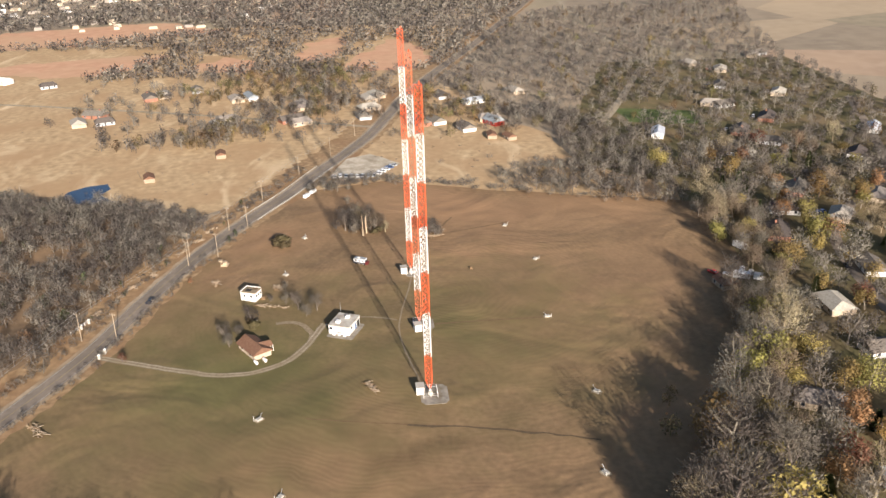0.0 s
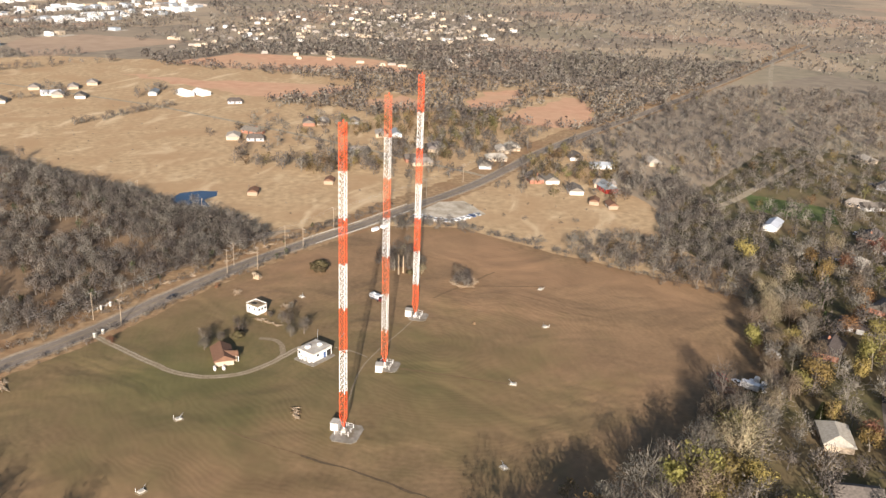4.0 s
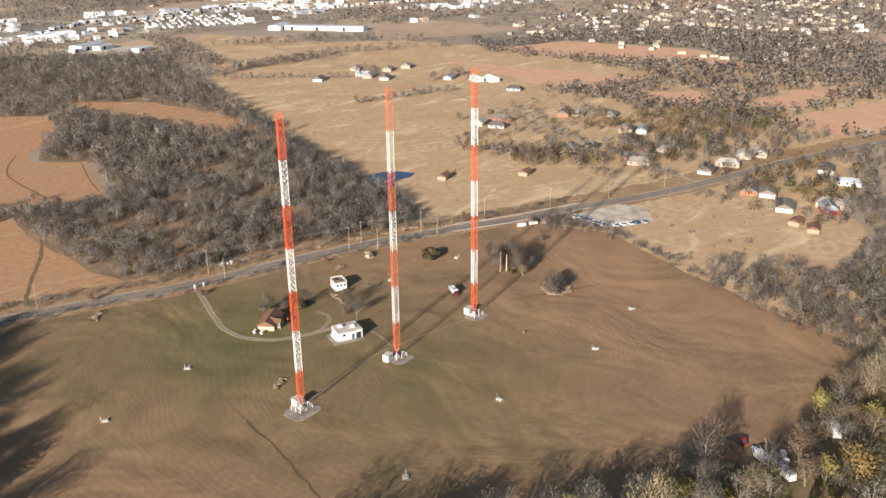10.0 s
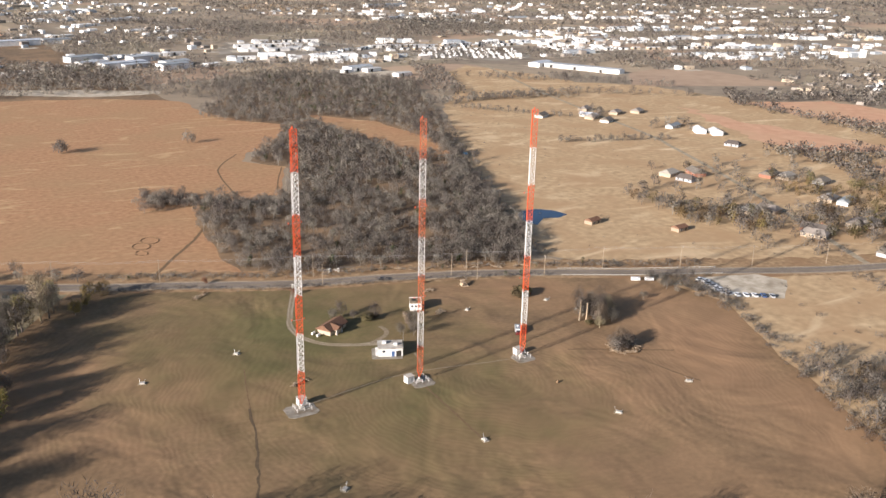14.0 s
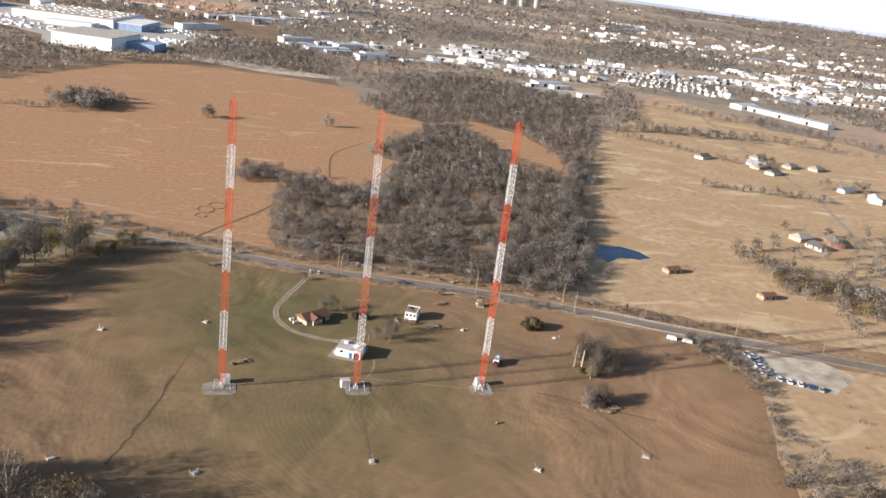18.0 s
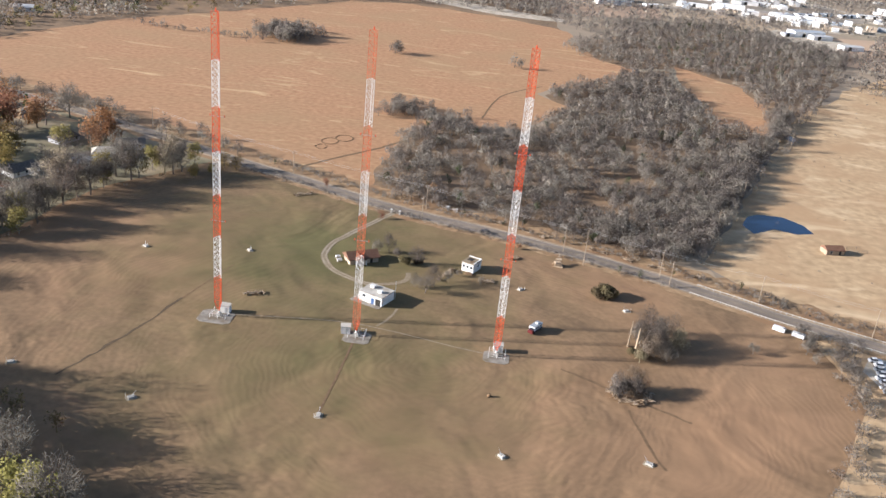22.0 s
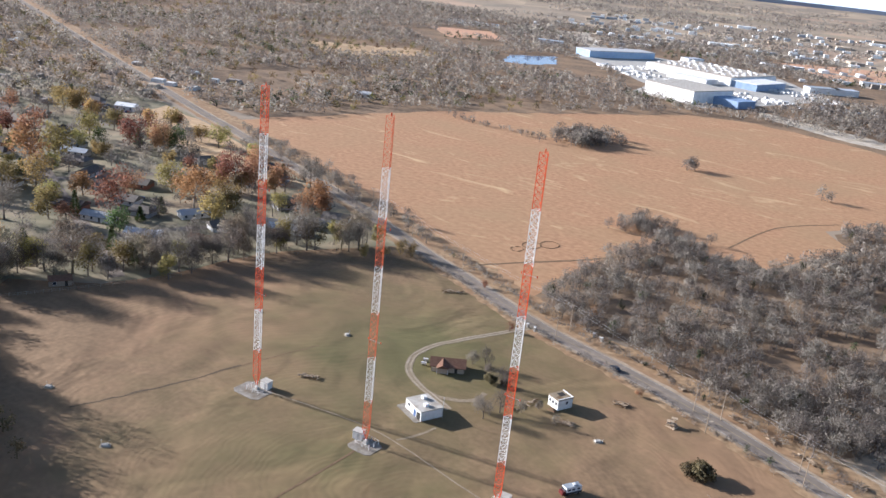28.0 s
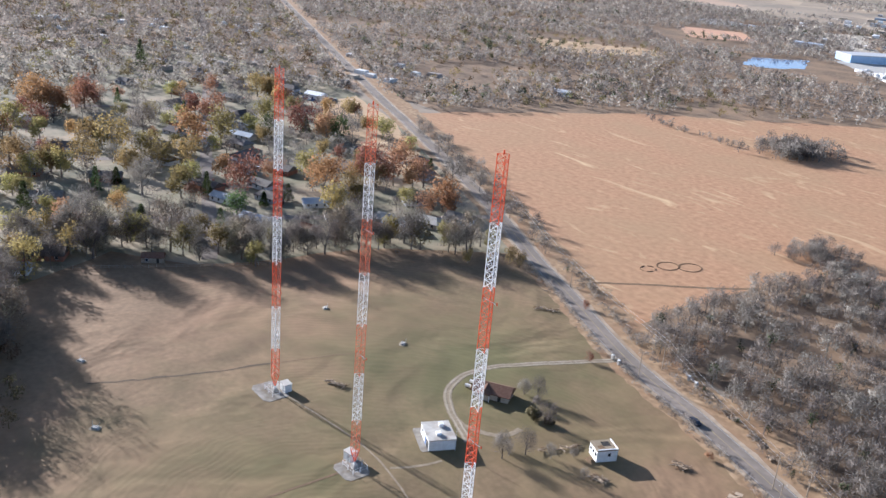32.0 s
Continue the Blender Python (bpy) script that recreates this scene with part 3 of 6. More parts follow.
for i, (nm, poly, m, lab) in enumerate((
        ("far_field_a", [(438, 750), (491, 802), (530, 690), (538, 617), (477, 540), (353, 560)], M_TAN, "distant tan field behind the pasture"),
        ("far_field_b", [(512, 1948), (725, 1798), (841, 2071), (586, 2143)], M_TAN, "distant tan field beyond the town"),
        ("far_field_c", [(-270, 1383), (-168, 1490), (-40, 1560), (-40, 1400), (-135, 1243)], M_PLOUGH, "distant reddish field behind the factory"),
        ("far_field_d", [(-690, 680), (-560, 790), (-510, 745), (-650, 655)], M_TAN, "distant tan field among the woods"),
        ("far_field_e", [(300, 516), (350, 548), (480, 540), (560, 500), (612, 425), (606, 296), (560, 180), (470, 60), (400, 50), (318, 110), (340, 200), (395, 298), (382, 420)], M_TAN, "tan meadows round the farmhouses and side road"),
        ("far_field_g", [(-650, 661), (-578, 783), (-530, 732), (-552, 680), (-587, 623)], M_TAN, "distant tan field among the northern woods"),
        ("far_field_h", [(-764, 1080), (-684, 1146), (-599, 1059), (-653, 977)], M_PLOUGH, "distant reddish field among the northern woods"),
        ("far_field_i", [(-668, 1342), (-634, 1409), (-418, 1101), (-419, 1051)], M_LOT, "distant pale cleared ground beside the warehouse"),
        ("far_field_f", [(389, 572), (375, 609), (438, 750), (541, 679), (479, 562)], M_TAN, "tan field behind the tree belt"))):
    flat(nm, poly, 0.036 + 0.002 * i, m, lab, "field", 8.0, 50 + i, 15)

# roads
ROAD = smooth([(-1500, 705), (-821, 437), (-426, 283), (-334, 249), (-181, 190), (-89, 149), (-57, 136), (-8, 115), (35, 103), (83, 87), (127, 67), (147, 57), (183, 42), (216, 27), (248, 14), (302, -2), (346, -14), (430, -45), (620, -120), (1200, -330)], 14)
tagged(part("verge", ribbon(ROAD, 27, 0.075, 5.0, rough=5.0), M_VERGE), "weedy brown roadside verge", "verge", kind="structure")
tagged(part("road_shoulder", ribbon(ROAD, 10.4, 0.1, rough=0.8), mat("gravel and dust shoulder", (0.30, 0.235, 0.16), (0.42, 0.335, 0.235), 0.6, c3=(0.27, 0.195, 0.12), scale3=0.08)), "dusty gravel shoulder of the road", "road shoulder", kind="structure")
road = part("road", ribbon(ROAD, 7.4, 0.12), M_ASPHALT)
tagged(road, "worn grey two-lane country road", "road", kind="structure")
for nm, sh, m, w in (("edge_line", 3.25, M_LINE, 0.16), ("edge_line", -3.25, M_LINE, 0.16), ("centre_line", 0.0, M_YELLOW, 0.22)):
    part(nm, ribbon(ROAD, w, 0.135, sh), m, road)
for nm, pts, w, m, lab, rg in (
        ("driveway", [(-7, 112), (-13, 98), (-20, 82), (-25, 68), (-25, 57), (-21, 48), (-13, 41.5), (-2, 37), (6, 34)], 2.7, M_DRIVE, "curving two-rut gravel driveway", 0.5),
        ("driveway_loop", [(-9.3, 39.4), (-1.9, 38.2), (4.5, 40.8), (8.6, 45.4), (8.4, 51.6)], 2.0, M_DRIVE, "worn earth loop of the drive round the cottage", 0.4),
        ("estate_street", [(-152, 25), (-193, 43), (-272, 75), (-398, 129), (-609, 219), (-1100, 420)], 6.5, M_ASPHALT, "grey estate street", 0),
        ("estate_cross_street", [(-245, -60), (-222, -10), (-200, 40), (-180, 90), (-160, 130), (-145, 170)], 6.0, M_ASPHALT, "grey estate cross street", 0),
        ("estate_back_street", [(-345, -90), (-318, 10), (-290, 82), (-262, 145), (-240, 195)], 6.0, M_ASPHALT, "grey estate back street", 0),
        ("estate_far_street", [(-480, -60), (-440, 60), (-405, 132), (-380, 200)], 6.0, M_ASPHALT, "grey far estate street", 0),
        ("side_road", [(268, 8), (323, 131), (343, 179), (364, 232), (382, 281), (399, 333), (449, 556), (520, 800)], 4.0, M_GRAVEL, "pale country side road", 0),
        ("wooded_road", [(250, -130), (280, -148), (395, -200), (425, -214), (775, -221), (1500, -330)], 5.0, M_GRAVEL, "pale road through the woods", 0),
        ("back_lane", [(-230, -170), (-60, -165), (60, -185), (135, -253), (286, -313)], 5.0, M_ASPHALT, "lane among the shaded houses", 0),
        ("farm_track", [(-61, 154), (-49, 174), (-33, 197), (-21, 220)], 1.8, M_TRACK, "dark farm track beside the russet field", 1.0),
        ("foot_track", [(-43, 1.5), (-22, 5.5), (-4, 7.5), (11, 6), (31, 2), (44, 0)], 0.6, M_DRIVE, "worn pale foot track between the masts", 0.3),
        ("cable_trench", [(0, -4), (0, -23), (-0.5, -45)], 0.7, M_TRACK, "filled cable trench across the grass", 0.3),
        ("mast_track", [(5, 8), (8, 14), (9.5, 22)], 0.9, M_DRIVE, "short track to the transmitter building", 0.3),
        ("drain", [(-76, -46), (-71, -32), (-66, -15), (-61, 8)], 0.75, M_DITCH, "shallow dark ditch across the grass", 1.4),
        ("drain", [(-61, 8), (-58, 22), (-54, 38)], 0.45, M_TRACK, "faint pale line across the grass", 0.3),
        ("drain", [(66, -2), (88, -14), (104, -22)], 1.0, M_TRACK, "faint dark rill in the grass", 0.8),
        ("drain", [(86, -20), (90, -36), (94, -47)], 0.8, M_TRACK, "faint dark rill in the grass", 0.8),
        ("town_road", [(-60, 860), (60, 880), (211, 948), (309, 928), (458, 1022), (582, 1012), (728, 1028), (1000, 1000), (1600, 960)], 9.0, M_LOT, "pale road through the far town", 0),
        ("town_road", [(200, 1700), (420, 1180), (470, 1040), (530, 860)], 8.0, M_LOT, "pale cross road in the far town", 0),
        ("farm_path", [(15, 284), (23, 348), (49, 392)], 1.2, M_TRACK, "dark path along the russet clearing", 0.6),
        ("farm_path", [(40, 272), (52, 305), (66, 338)], 0.9, M_TRACK, "dark hedge bank along the russet clearing", 0.6)):
    tagged(part(nm, ribbon(smooth(pts), w, 0.085 + 0.006 * (sum(map(ord, nm)) % 7), rough=rg), m), lab, "road" if w > 1.5 else "track", kind="structure")

for s in (-0.75, 0.75):
    part("rut", ribbon(smooth([(-7, 112), (-13, 98), (-20, 82), (-25, 68), (-25, 57), (-21, 48), (-13, 41.5), (-2, 37), (6, 34)]), 0.55, 0.14, s, rough=0.5), M_GRAVEL, bpy.data.objects["driveway"], "pale worn wheel rut")

# ---- masts ----
TOWER_H, FACE = 97.0, 2.3
RAD = FACE / math.sqrt(3)


def lattice(z0, z1, panels, thin=1.0):
    mb = MB()
    c = [(RAD * math.cos(a), RAD * math.sin(a)) for a in (radians(90), radians(210), radians(330))]
    for x, y in c:
        mb.bar((x, y, z0), (x, y, z1), 0.1 * thin)
    for k in range(panels):
        za, zb = z0 + (z1 - z0) * k / panels, z0 + (z1 - z0) * (k + 1) / panels
        for i in range(3):
            (xa, ya), (xb, yb) = c[i], c[(i + 1) % 3]
            mb.bar((xa, ya, zb), (xb, yb, zb), 0.045 * thin)
            mb.bar((xa, ya, za), (xb, yb, zb), 0.048 * thin)
            mb.bar((xb, yb, za), (xa, ya, zb), 0.048 * thin)
    return mb


def radio_mast(thin=1.0, orange=M_ORANGE, label="tall red and white lattice radio mast on a concrete pad"):
    t = thing("radio_mast", label, "radio mast", "three masts in a row")
    base = 5.0
    part("pier", MB().box(0, 0, 0, 1.6, 1.6, 1.1, top=0.8), M_CONC, t)
    part("insulator", MB().bar((0, 0, 1.1), (0, 0, 1.8), 0.28, 0.22, 10), M_TWHITE, t, "white ceramic base insulator")
    foot = MB()
    for i in range(3):
        a, a2 = radians(90 + 120 * i), radians(210 + 120 * i)
        foot.bar((0.15 * math.cos(a), 0.15 * math.sin(a), 1.8), (RAD * math.cos(a), RAD * math.sin(a), base), 0.11)
        for q in (0.35, 0.7, 1.0):
            r, z = 0.15 + (RAD - 0.15) * q, 1.8 + (base - 1.8) * q
            foot.bar((r * math.cos(a), r * math.sin(a), z), (r * math.cos(a2), r * math.sin(a2), z), 0.055)
    part("tapered_foot", foot, M_ORANGE, t)
    zs = [base] + [TOWER_H * k / 7 for k in range(1, 8)]
    for k in range(7):
        part("section", lattice(zs[k], zs[k + 1], round((zs[k + 1] - zs[k]) / 1.75), thin), orange if k % 2 == 0 else M_TWHITE, t,
             "orange lattice section" if k % 2 == 0 else "white lattice section")
    for z in (TOWER_H * 0.685, TOWER_H * 0.34):
        arm = part("marker_arm", MB().bar((-2.2, 0.4, z), (2.2, 0.4, z), 0.06), M_STEEL, t)
        for s in (-1, 1):
            part("marker_light", MB().bar((2.2 * s, 0.4, z - 0.1), (2.2 * s, 0.4, z + 0.5), 0.16, 0.12, 8), M_ORANGE, arm, "small red obstruction light")
    part("beacon", MB().bar((0, 0, TOWER_H), (0, 0, TOWER_H + 0.9), 0.22, 0.16, 8), M_ORANGE, t, "red top beacon")
    return t


MASTS = ((-45.5, 0.0), (0.0, 0.0), (45.2, 0.2))
mast = radio_mast()
mast.matrix_basis = pose(*MASTS[0], 0.1)
copy_thing(mast, pose(*MASTS[2], 0.1))
radio_mast(0.74, mat("faded aviation orange paint", (0.58, 0.12, 0.045), (0.66, 0.17, 0.07), 0.6, rough=0.55), "slender red and white lattice radio mast with faded paint").matrix_basis = pose(*MASTS[1], 0.1)


def octagon(x, y, a, b, cut=0.3):
    return [(x + u * a / 2, y + v * b / 2) for u, v in ((-1, -1 + cut), (-1 + cut, -1), (1 - cut, -1), (1, -1 + cut), (1, 1 - cut), (1 - cut, 1), (-1 + cut, 1), (-1, 1 - cut))]


for i, (x, y) in enumerate(MASTS):
    a, b = ((11, 8.6), (8.6, 7.6), (8.2, 7.2))[i]
    tagged(part("mast_pad", MB().prism(octagon(x + (-0.5, 0.6, 0.2)[i], y - 1.2, a, b), 0.0, 0.14), M_PAD), "pale gravel and concrete pad under a radio mast", "pad", "mast pads")


def tuning_hut(x, y, yaw):
    t = thing("tuning_hut", "small white tuning hut beside the mast foot", "hut", "mast huts", pose(x, y, 0.12, 0, 0, yaw))
    part("body", MB().box(0, 0, 0, 3.0, 2.4, 2.5), M_WHITE, t)
    part("roof", MB().box(0, 0, 2.5, 3.3, 2.7, 0.16), M_ROOFW, t)
    part("door", MB().box(0.5, -1.22, 0.05, 0.9, 0.06, 2.0), M_STEEL, t, "grey steel door")
    return t


def mast_fence(x, y, w, d):
    t = thing("mast_fence", "low white rail fence round the mast foot", "fence", "mast fences", pose(x, y, 0.12))
    for i, (px, py) in enumerate(((-w, -d), (0, -d), (w, -d), (w, 0), (w, d), (0, d), (-w, d), (-w, 0))):
        part("post", MB().box(px, py, 0, 0.12, 0.12, 1.6), M_TWHITE, t)
    for z in (0.7, 1.5):
        for p, q in (((-w, -d), (w, -d)), ((w, -d), (w, d)), ((w, d), (-w, d)), ((-w, d), (-w, -d))):
            part("rail", MB().bar((*p, z), (*q, z), 0.032), M_TWHITE, t)


for (x, y), (dx, dy), yaw in zip(MASTS, ((1.2, 3.1), (-3.6, 1.0), (0.4, 3.0)), (0, 10, 5)):
    tuning_hut(x + dx, y + dy, yaw)
    mast_fence(x + 0.3, y, 2.6, 2.2)

ANCHORS = ((-52.7, 52.0), (-89.8, 43.1), (-90.6, -43.4), (-51.2, -51.2), (-0.1, -46.2), (50.7, -51.8), (89.7, -45.2), (50.5, 50.8), (89.0, 45.0))


def guy_anchor(x, y):
    t = thing("guy_anchor", "pale concrete guy anchor block with a steel rod in the grass", "guy anchor", "guy anchors", pose(x, y, 0.05, 0, 0, math.degrees(math.atan2(-y, -x))))
    part("block", MB().box(0, 0, 0, 2.0, 1.4, 0.55, top=0.85), M_CONC, t)
    part("apron", MB().prism(octagon(0, 0, 3.0, 2.4), 0, 0.08), M_GRAVEL, t, "gravel ring")
    part("rod", MB().bar((0.3, 0, 0.5), (1.5, 0, 1.9), 0.06), M_STEEL, t)
    part("post", MB().bar((-1.2, 0.9, 0), (-1.2, 0.9, 1.5), 0.06), M_WHITE, t, "white marker post")


for a in ANCHORS:
    guy_anchor(*a)

# ---- buildings ----


def windows(parent, spots, w=1.1, h=1.2):
    """spots: x, y, z, yaw of each window's middle on a wall."""
    for x, y, z, yaw in spots:
        f = part("window", MB().box(0, 0, -h / 2 - 0.08, w + 0.18, 0.10, h + 0.16), M_WALLS[0], parent, at=pose(x, y, z, 0, 0, yaw))
        part("pane", MB().box(0, -0.04, -h / 2, w, 0.06, h), M_PANE, f)


def gable_house(L, W, h, rise, wall, roof, name="house", label="", group="", over=0.5, chimney=False, hip=0.0):
    t = thing(name, label, "house", group)
    shell = MB()
    shell.add([(-L / 2, -W / 2, 0), (L / 2, -W / 2, 0), (L / 2, W / 2, 0), (-L / 2, W / 2, 0), (-L / 2, -W / 2, h), (L / 2, -W / 2, h), (L / 2, W / 2, h), (-L / 2, W / 2, h), (-L / 2 + hip, 0, h + rise - 0.12), (L / 2 - hip, 0, h + rise - 0.12)],
              [(0, 1, 5, 4), (2, 3, 7, 6), (1, 2, 6, 9, 5), (3, 0, 4, 8, 7), (3, 2, 1, 0)])
    part("wall", shell, wall, t)
    a, b = L / 2 + over, W / 2 + over
    k = h - rise * over / (W / 2)
    r = MB()
    up = [(-a, -b, k), (a, -b, k), (a, b, k), (-a, b, k), (-a + hip, 0, h + rise), (a - hip, 0, h + rise)]
    r.add(up + [(x, y, z - 0.2) for x, y, z in up], [(0, 1, 5, 4), (2, 3, 4, 5), (1, 2, 5), (3, 0, 4), (7, 6, 10, 11), (9, 8, 11, 10), (0, 6, 7, 1), (2, 8, 9, 3), (1, 7, 8, 2), (3, 9, 6, 0)])
    part("roof", r, roof, t)
    n = max(2, int(L / 4))
    windows(t, [(-L / 2 + L * (i + 0.5) / n, -W / 2 - 0.02, h * 0.55, 0) for i in range(n) if i != n // 2] + [(-L / 2 + L * (i + 0.5) / n, W / 2 + 0.02, h * 0.55, 180) for i in range(n)])
    part("door", MB().box(-L / 2 + L * (n // 2 + 0.5) / n, -W / 2 - 0.03, 0.05, 1.0, 0.08, 2.05), M_DARK, t)
    if chimney:
        part("chimney", MB().box(L * 0.2, W * 0.12, h, 0.8, 0.8, rise + 0.6), M_WALLS[2], t, "brick chimney")
    return t


def block_building(x, y, yaw, L, W, h, name, label, cat, roof=M_ROOFW):
    t = thing(name, label, cat, at=pose(x, y, 0.06, 0, 0, yaw))
    part("wall", MB().box(0, 0, 0, L, W, h), M_WHITE, t)
    part("roof", MB().box(0, 0, h - 0.1, L + 0.3, W + 0.3, 0.3), roof, t)
    return t


# transmitter building
tx = block_building(1.2, 26.8, -23, 9.5, 7.8, 3.3, "transmitter_building", "white flat-roofed block transmitter building with loading apron", "building")
part("apron", MB().prism(octagon(-1.2, -1.0, 12.0, 9.8, 0.1), -0.02, 0.1), M_PAD, tx, "pale concrete apron")
part("door", MB().box(1.0, -3.93, 0.1, 1.2, 0.1, 2.2), M_BLUE, tx, "blue steel door")
part("door", MB().box(3.2, -3.94, 0.1, 2.0, 0.1, 2.4), M_DARK, tx, "dark double door")
part("air_unit", MB().box(-2.3, 1.2, 3.5, 1.6, 1.4, 0.9), M_METALW, tx, "white rooftop air unit")
part("air_unit", MB().box(2.0, -0.6, 3.5, 1.4, 1.3, 0.8), M_METALW, tx, "white rooftop air unit")
for yy in (-2.4, -0.4, 1.6):
    part("condenser", MB().box(-5.3, yy, 0.1, 0.9, 1.1, 1.3), M_METALW, tx, "white wall air unit")
part("aerial_pole", MB().bar((5.4, 3.6, 0), (5.4, 3.6, 7.5), 0.07), M_STEEL, tx)
windows(tx, [(-2.6, -3.92, 2.3, 0), (-4.77, 3.0, 2.3, 270)], 1.1, 0.9)

# small white house with a ruined roof
sm = block_building(30.9, 62.5, -23, 5.0, 6.2, 3.6, "derelict_house", "small white derelict block house with a broken flat roof", "house", M_DRIVE)
windows(sm, [(-1.6, -3.12, 2.2, 0), (0.0, -3.12, 2.2, 0), (1.6, -3.12, 2.2, 0), (-2.52, -1.4, 2.2, 270), (-2.52, 1.4, 2.2, 270), (2.52, 0.6, 2.2, 90)], 0.8, 1.0)
part("roof_hole", MB().box(-0.6, 0.6, 3.72, 2.2, 2.4, 0.12), M_DARK, sm, "dark hole in the roof")
part("roof_patch", MB().box(0.9, -1.4, 3.72, 1.6, 1.8, 0.1, 0.2), M_TRACK, sm, "brown rotten roof patch")
part("parapet", MB().box(0, 2.95, 3.7, 5.2, 0.3, 0.4), M_WHITE, sm)
part("parapet", MB().box(2.4, -0.2, 3.7, 0.3, 5.6, 0.3), M_WHITE, sm)
part("rubble", MB().box(1.4, -4.4, 0, 3.2, 1.8, 0.8, 0.3, 0.5), M_TRACK, sm, "brown rubble heap")

# brown-roofed cottage in the driveway loop
cot = gable_house(11.5, 6.4, 2.5, 1.7, M_WALLS[1], M_BROWNROOF, "cottage", "low tan cottage with a rust-brown gabled roof", over=0.6)
cot.matrix_basis = pose(-10.8, 57.2, 0.06, 0, 0, 33)
wing = MB()
wing.add([(-3.9, -5.2, 2.2), (0.3, -5.2, 2.2), (0.3, -1.0, 2.6), (-3.9, -1.0, 2.6), (-1.8, -5.2, 3.4), (-1.8, 0.0, 4.1)], [(0, 4, 5, 3), (1, 2, 5, 4), (0, 1, 4)])
part("porch_roof", wing, M_BROWNROOF, cot)
part("porch_wall", MB().box(-1.8, -3.8, 0, 3.4, 1.4, 2.2), M_WALLS[1], cot)
for xx in (-3.7, 0.1):
    part("porch_post", MB().box(xx, -5.0, 0, 0.2, 0.2, 2.3), M_WHITE, cot)
for xx in (-8.6, -6.6):
    tk = thing("propane_tank", "white horizontal propane tank beside the cottage", "tank", "propane tanks", pose(-19.5 + (xx + 8.6) * 0.6, 56.0 - (xx + 8.6) * 1.4, 0.06, 0, 0, 30))
    part("shell", MB().bar((-0.9, 0, 0.8), (0.9, 0, 0.8), 0.5, n=12), M_TWHITE, tk)
    for s in (-0.6, 0.6):
        part("saddle", MB().box(s, 0, 0, 0.2, 0.7, 0.4), M_CONC, tk)

# ---- trees ----


def limb_set(mb, rng, h, spread, n):
    """A tapered, slightly bent trunk with forked limbs; gives the limbs' ends."""
    ends = []
    p, d, r = Vector((0, 0, -0.1)), Vector((rng.uniform(-0.08, 0.08), rng.uniform(-0.08, 0.08), 1)), h * 0.022 + 0.06
    for k in range(4):
        q = p + d.normalized() * h * 0.17
        mb.bar(p, q, r, r * 0.78, 5)
        p, r = q, r * 0.78
        d = d + Vector((rng.uniform(-0.2, 0.2), rng.uniform(-0.2, 0.2), 0))
        for j in range(n if k else 1):
            a = rng.uniform(0, 2 * math.pi)
            up = rng.uniform(0.35, 1.1)
            e = p + Vector((math.cos(a) * spread * rng.uniform(0.45, 0.8), math.sin(a) * spread * rng.uniform(0.45, 0.8), spread * up * 0.75))
            mid = p.lerp(e, 0.5) + Vector((0, 0, -0.04 * h))
            mb.bar(p, mid, r * 0.55, r * 0.4, 3)
            mb.bar(mid, e, r * 0.4, r * 0.12, 3)
            ends += [mid, e, e]
            for s in range(2):
                e2 = mid + (e - mid) * 0.6 + Vector((rng.uniform(-1, 1), rng.uniform(-1, 1), rng.uniform(0, 1))) * spread * 0.35
                mb.bar(mid, e2, r * 0.3, r * 0.1, 3)
                ends.append(e2)
    return ends


def crown_tris(g, n, wide, long, h, r, leafy=False, base=0.08, wild=0.42):
    """Small leaves or twigs on rounded lobes; gives the triangles (n, 3, 3) and the way out of the crown at each."""
    k, mid, half = 11, h * (1 + base) / 2, h * (1 - base) / 2
    a, z = g.uniform(0, 2 * math.pi, k), g.uniform(-0.8, 0.95, k)
    w = np.sqrt(1 - z * z) * r * 0.6
    lob = np.stack([np.cos(a) * w, np.sin(a) * w, z * half * 0.62 + mid], 1)
    lr, tall = g.uniform(0.4, 0.58, k) * r, min(1.35, half / r)
    i = g.integers(0, k, n)
    d = g.normal(0, 1, (n, 3))
    d /= np.linalg.norm(d, axis=1)[:, None]
    c = lob[i] + d * (lr[i] * g.random(n) ** 0.45)[:, None] * np.array([1, 1, tall])
    out = (c - np.array([0, 0, mid - 0.25 * half])) / np.array([r, r, half])
    out /= np.linalg.norm(out, axis=1)[:, None] + 1e-6
    nrm = out * np.array([0.7, 0.7, 0.4]) + d * np.array([0.4, 0.4, 0.2]) + g.normal(0, min(wild, 0.3) if leafy else wild, (n, 3))
    nrm /= np.linalg.norm(nrm, axis=1)[:, None]
    t = g.normal(0, 1, (n, 3)) if leafy else nrm + np.array([0, 0, 0.5]) + g.normal(0, 0.5, (n, 3))
    t /= np.linalg.norm(t, axis=1)[:, None]
    s = np.cross(t, g.normal(0, 1, (n, 3)))
    s = s / np.linalg.norm(s, axis=1)[:, None] * wide * g.uniform(0.6, 1.3, (n, 1))
    s *= np.where((np.cross(s, t) * nrm).sum(1) < 0, -1.0, 1.0)[:, None]
    return np.stack([c - s, c + s, c + t * long * g.uniform(0.6, 1.4, (n, 1))], 1), nrm


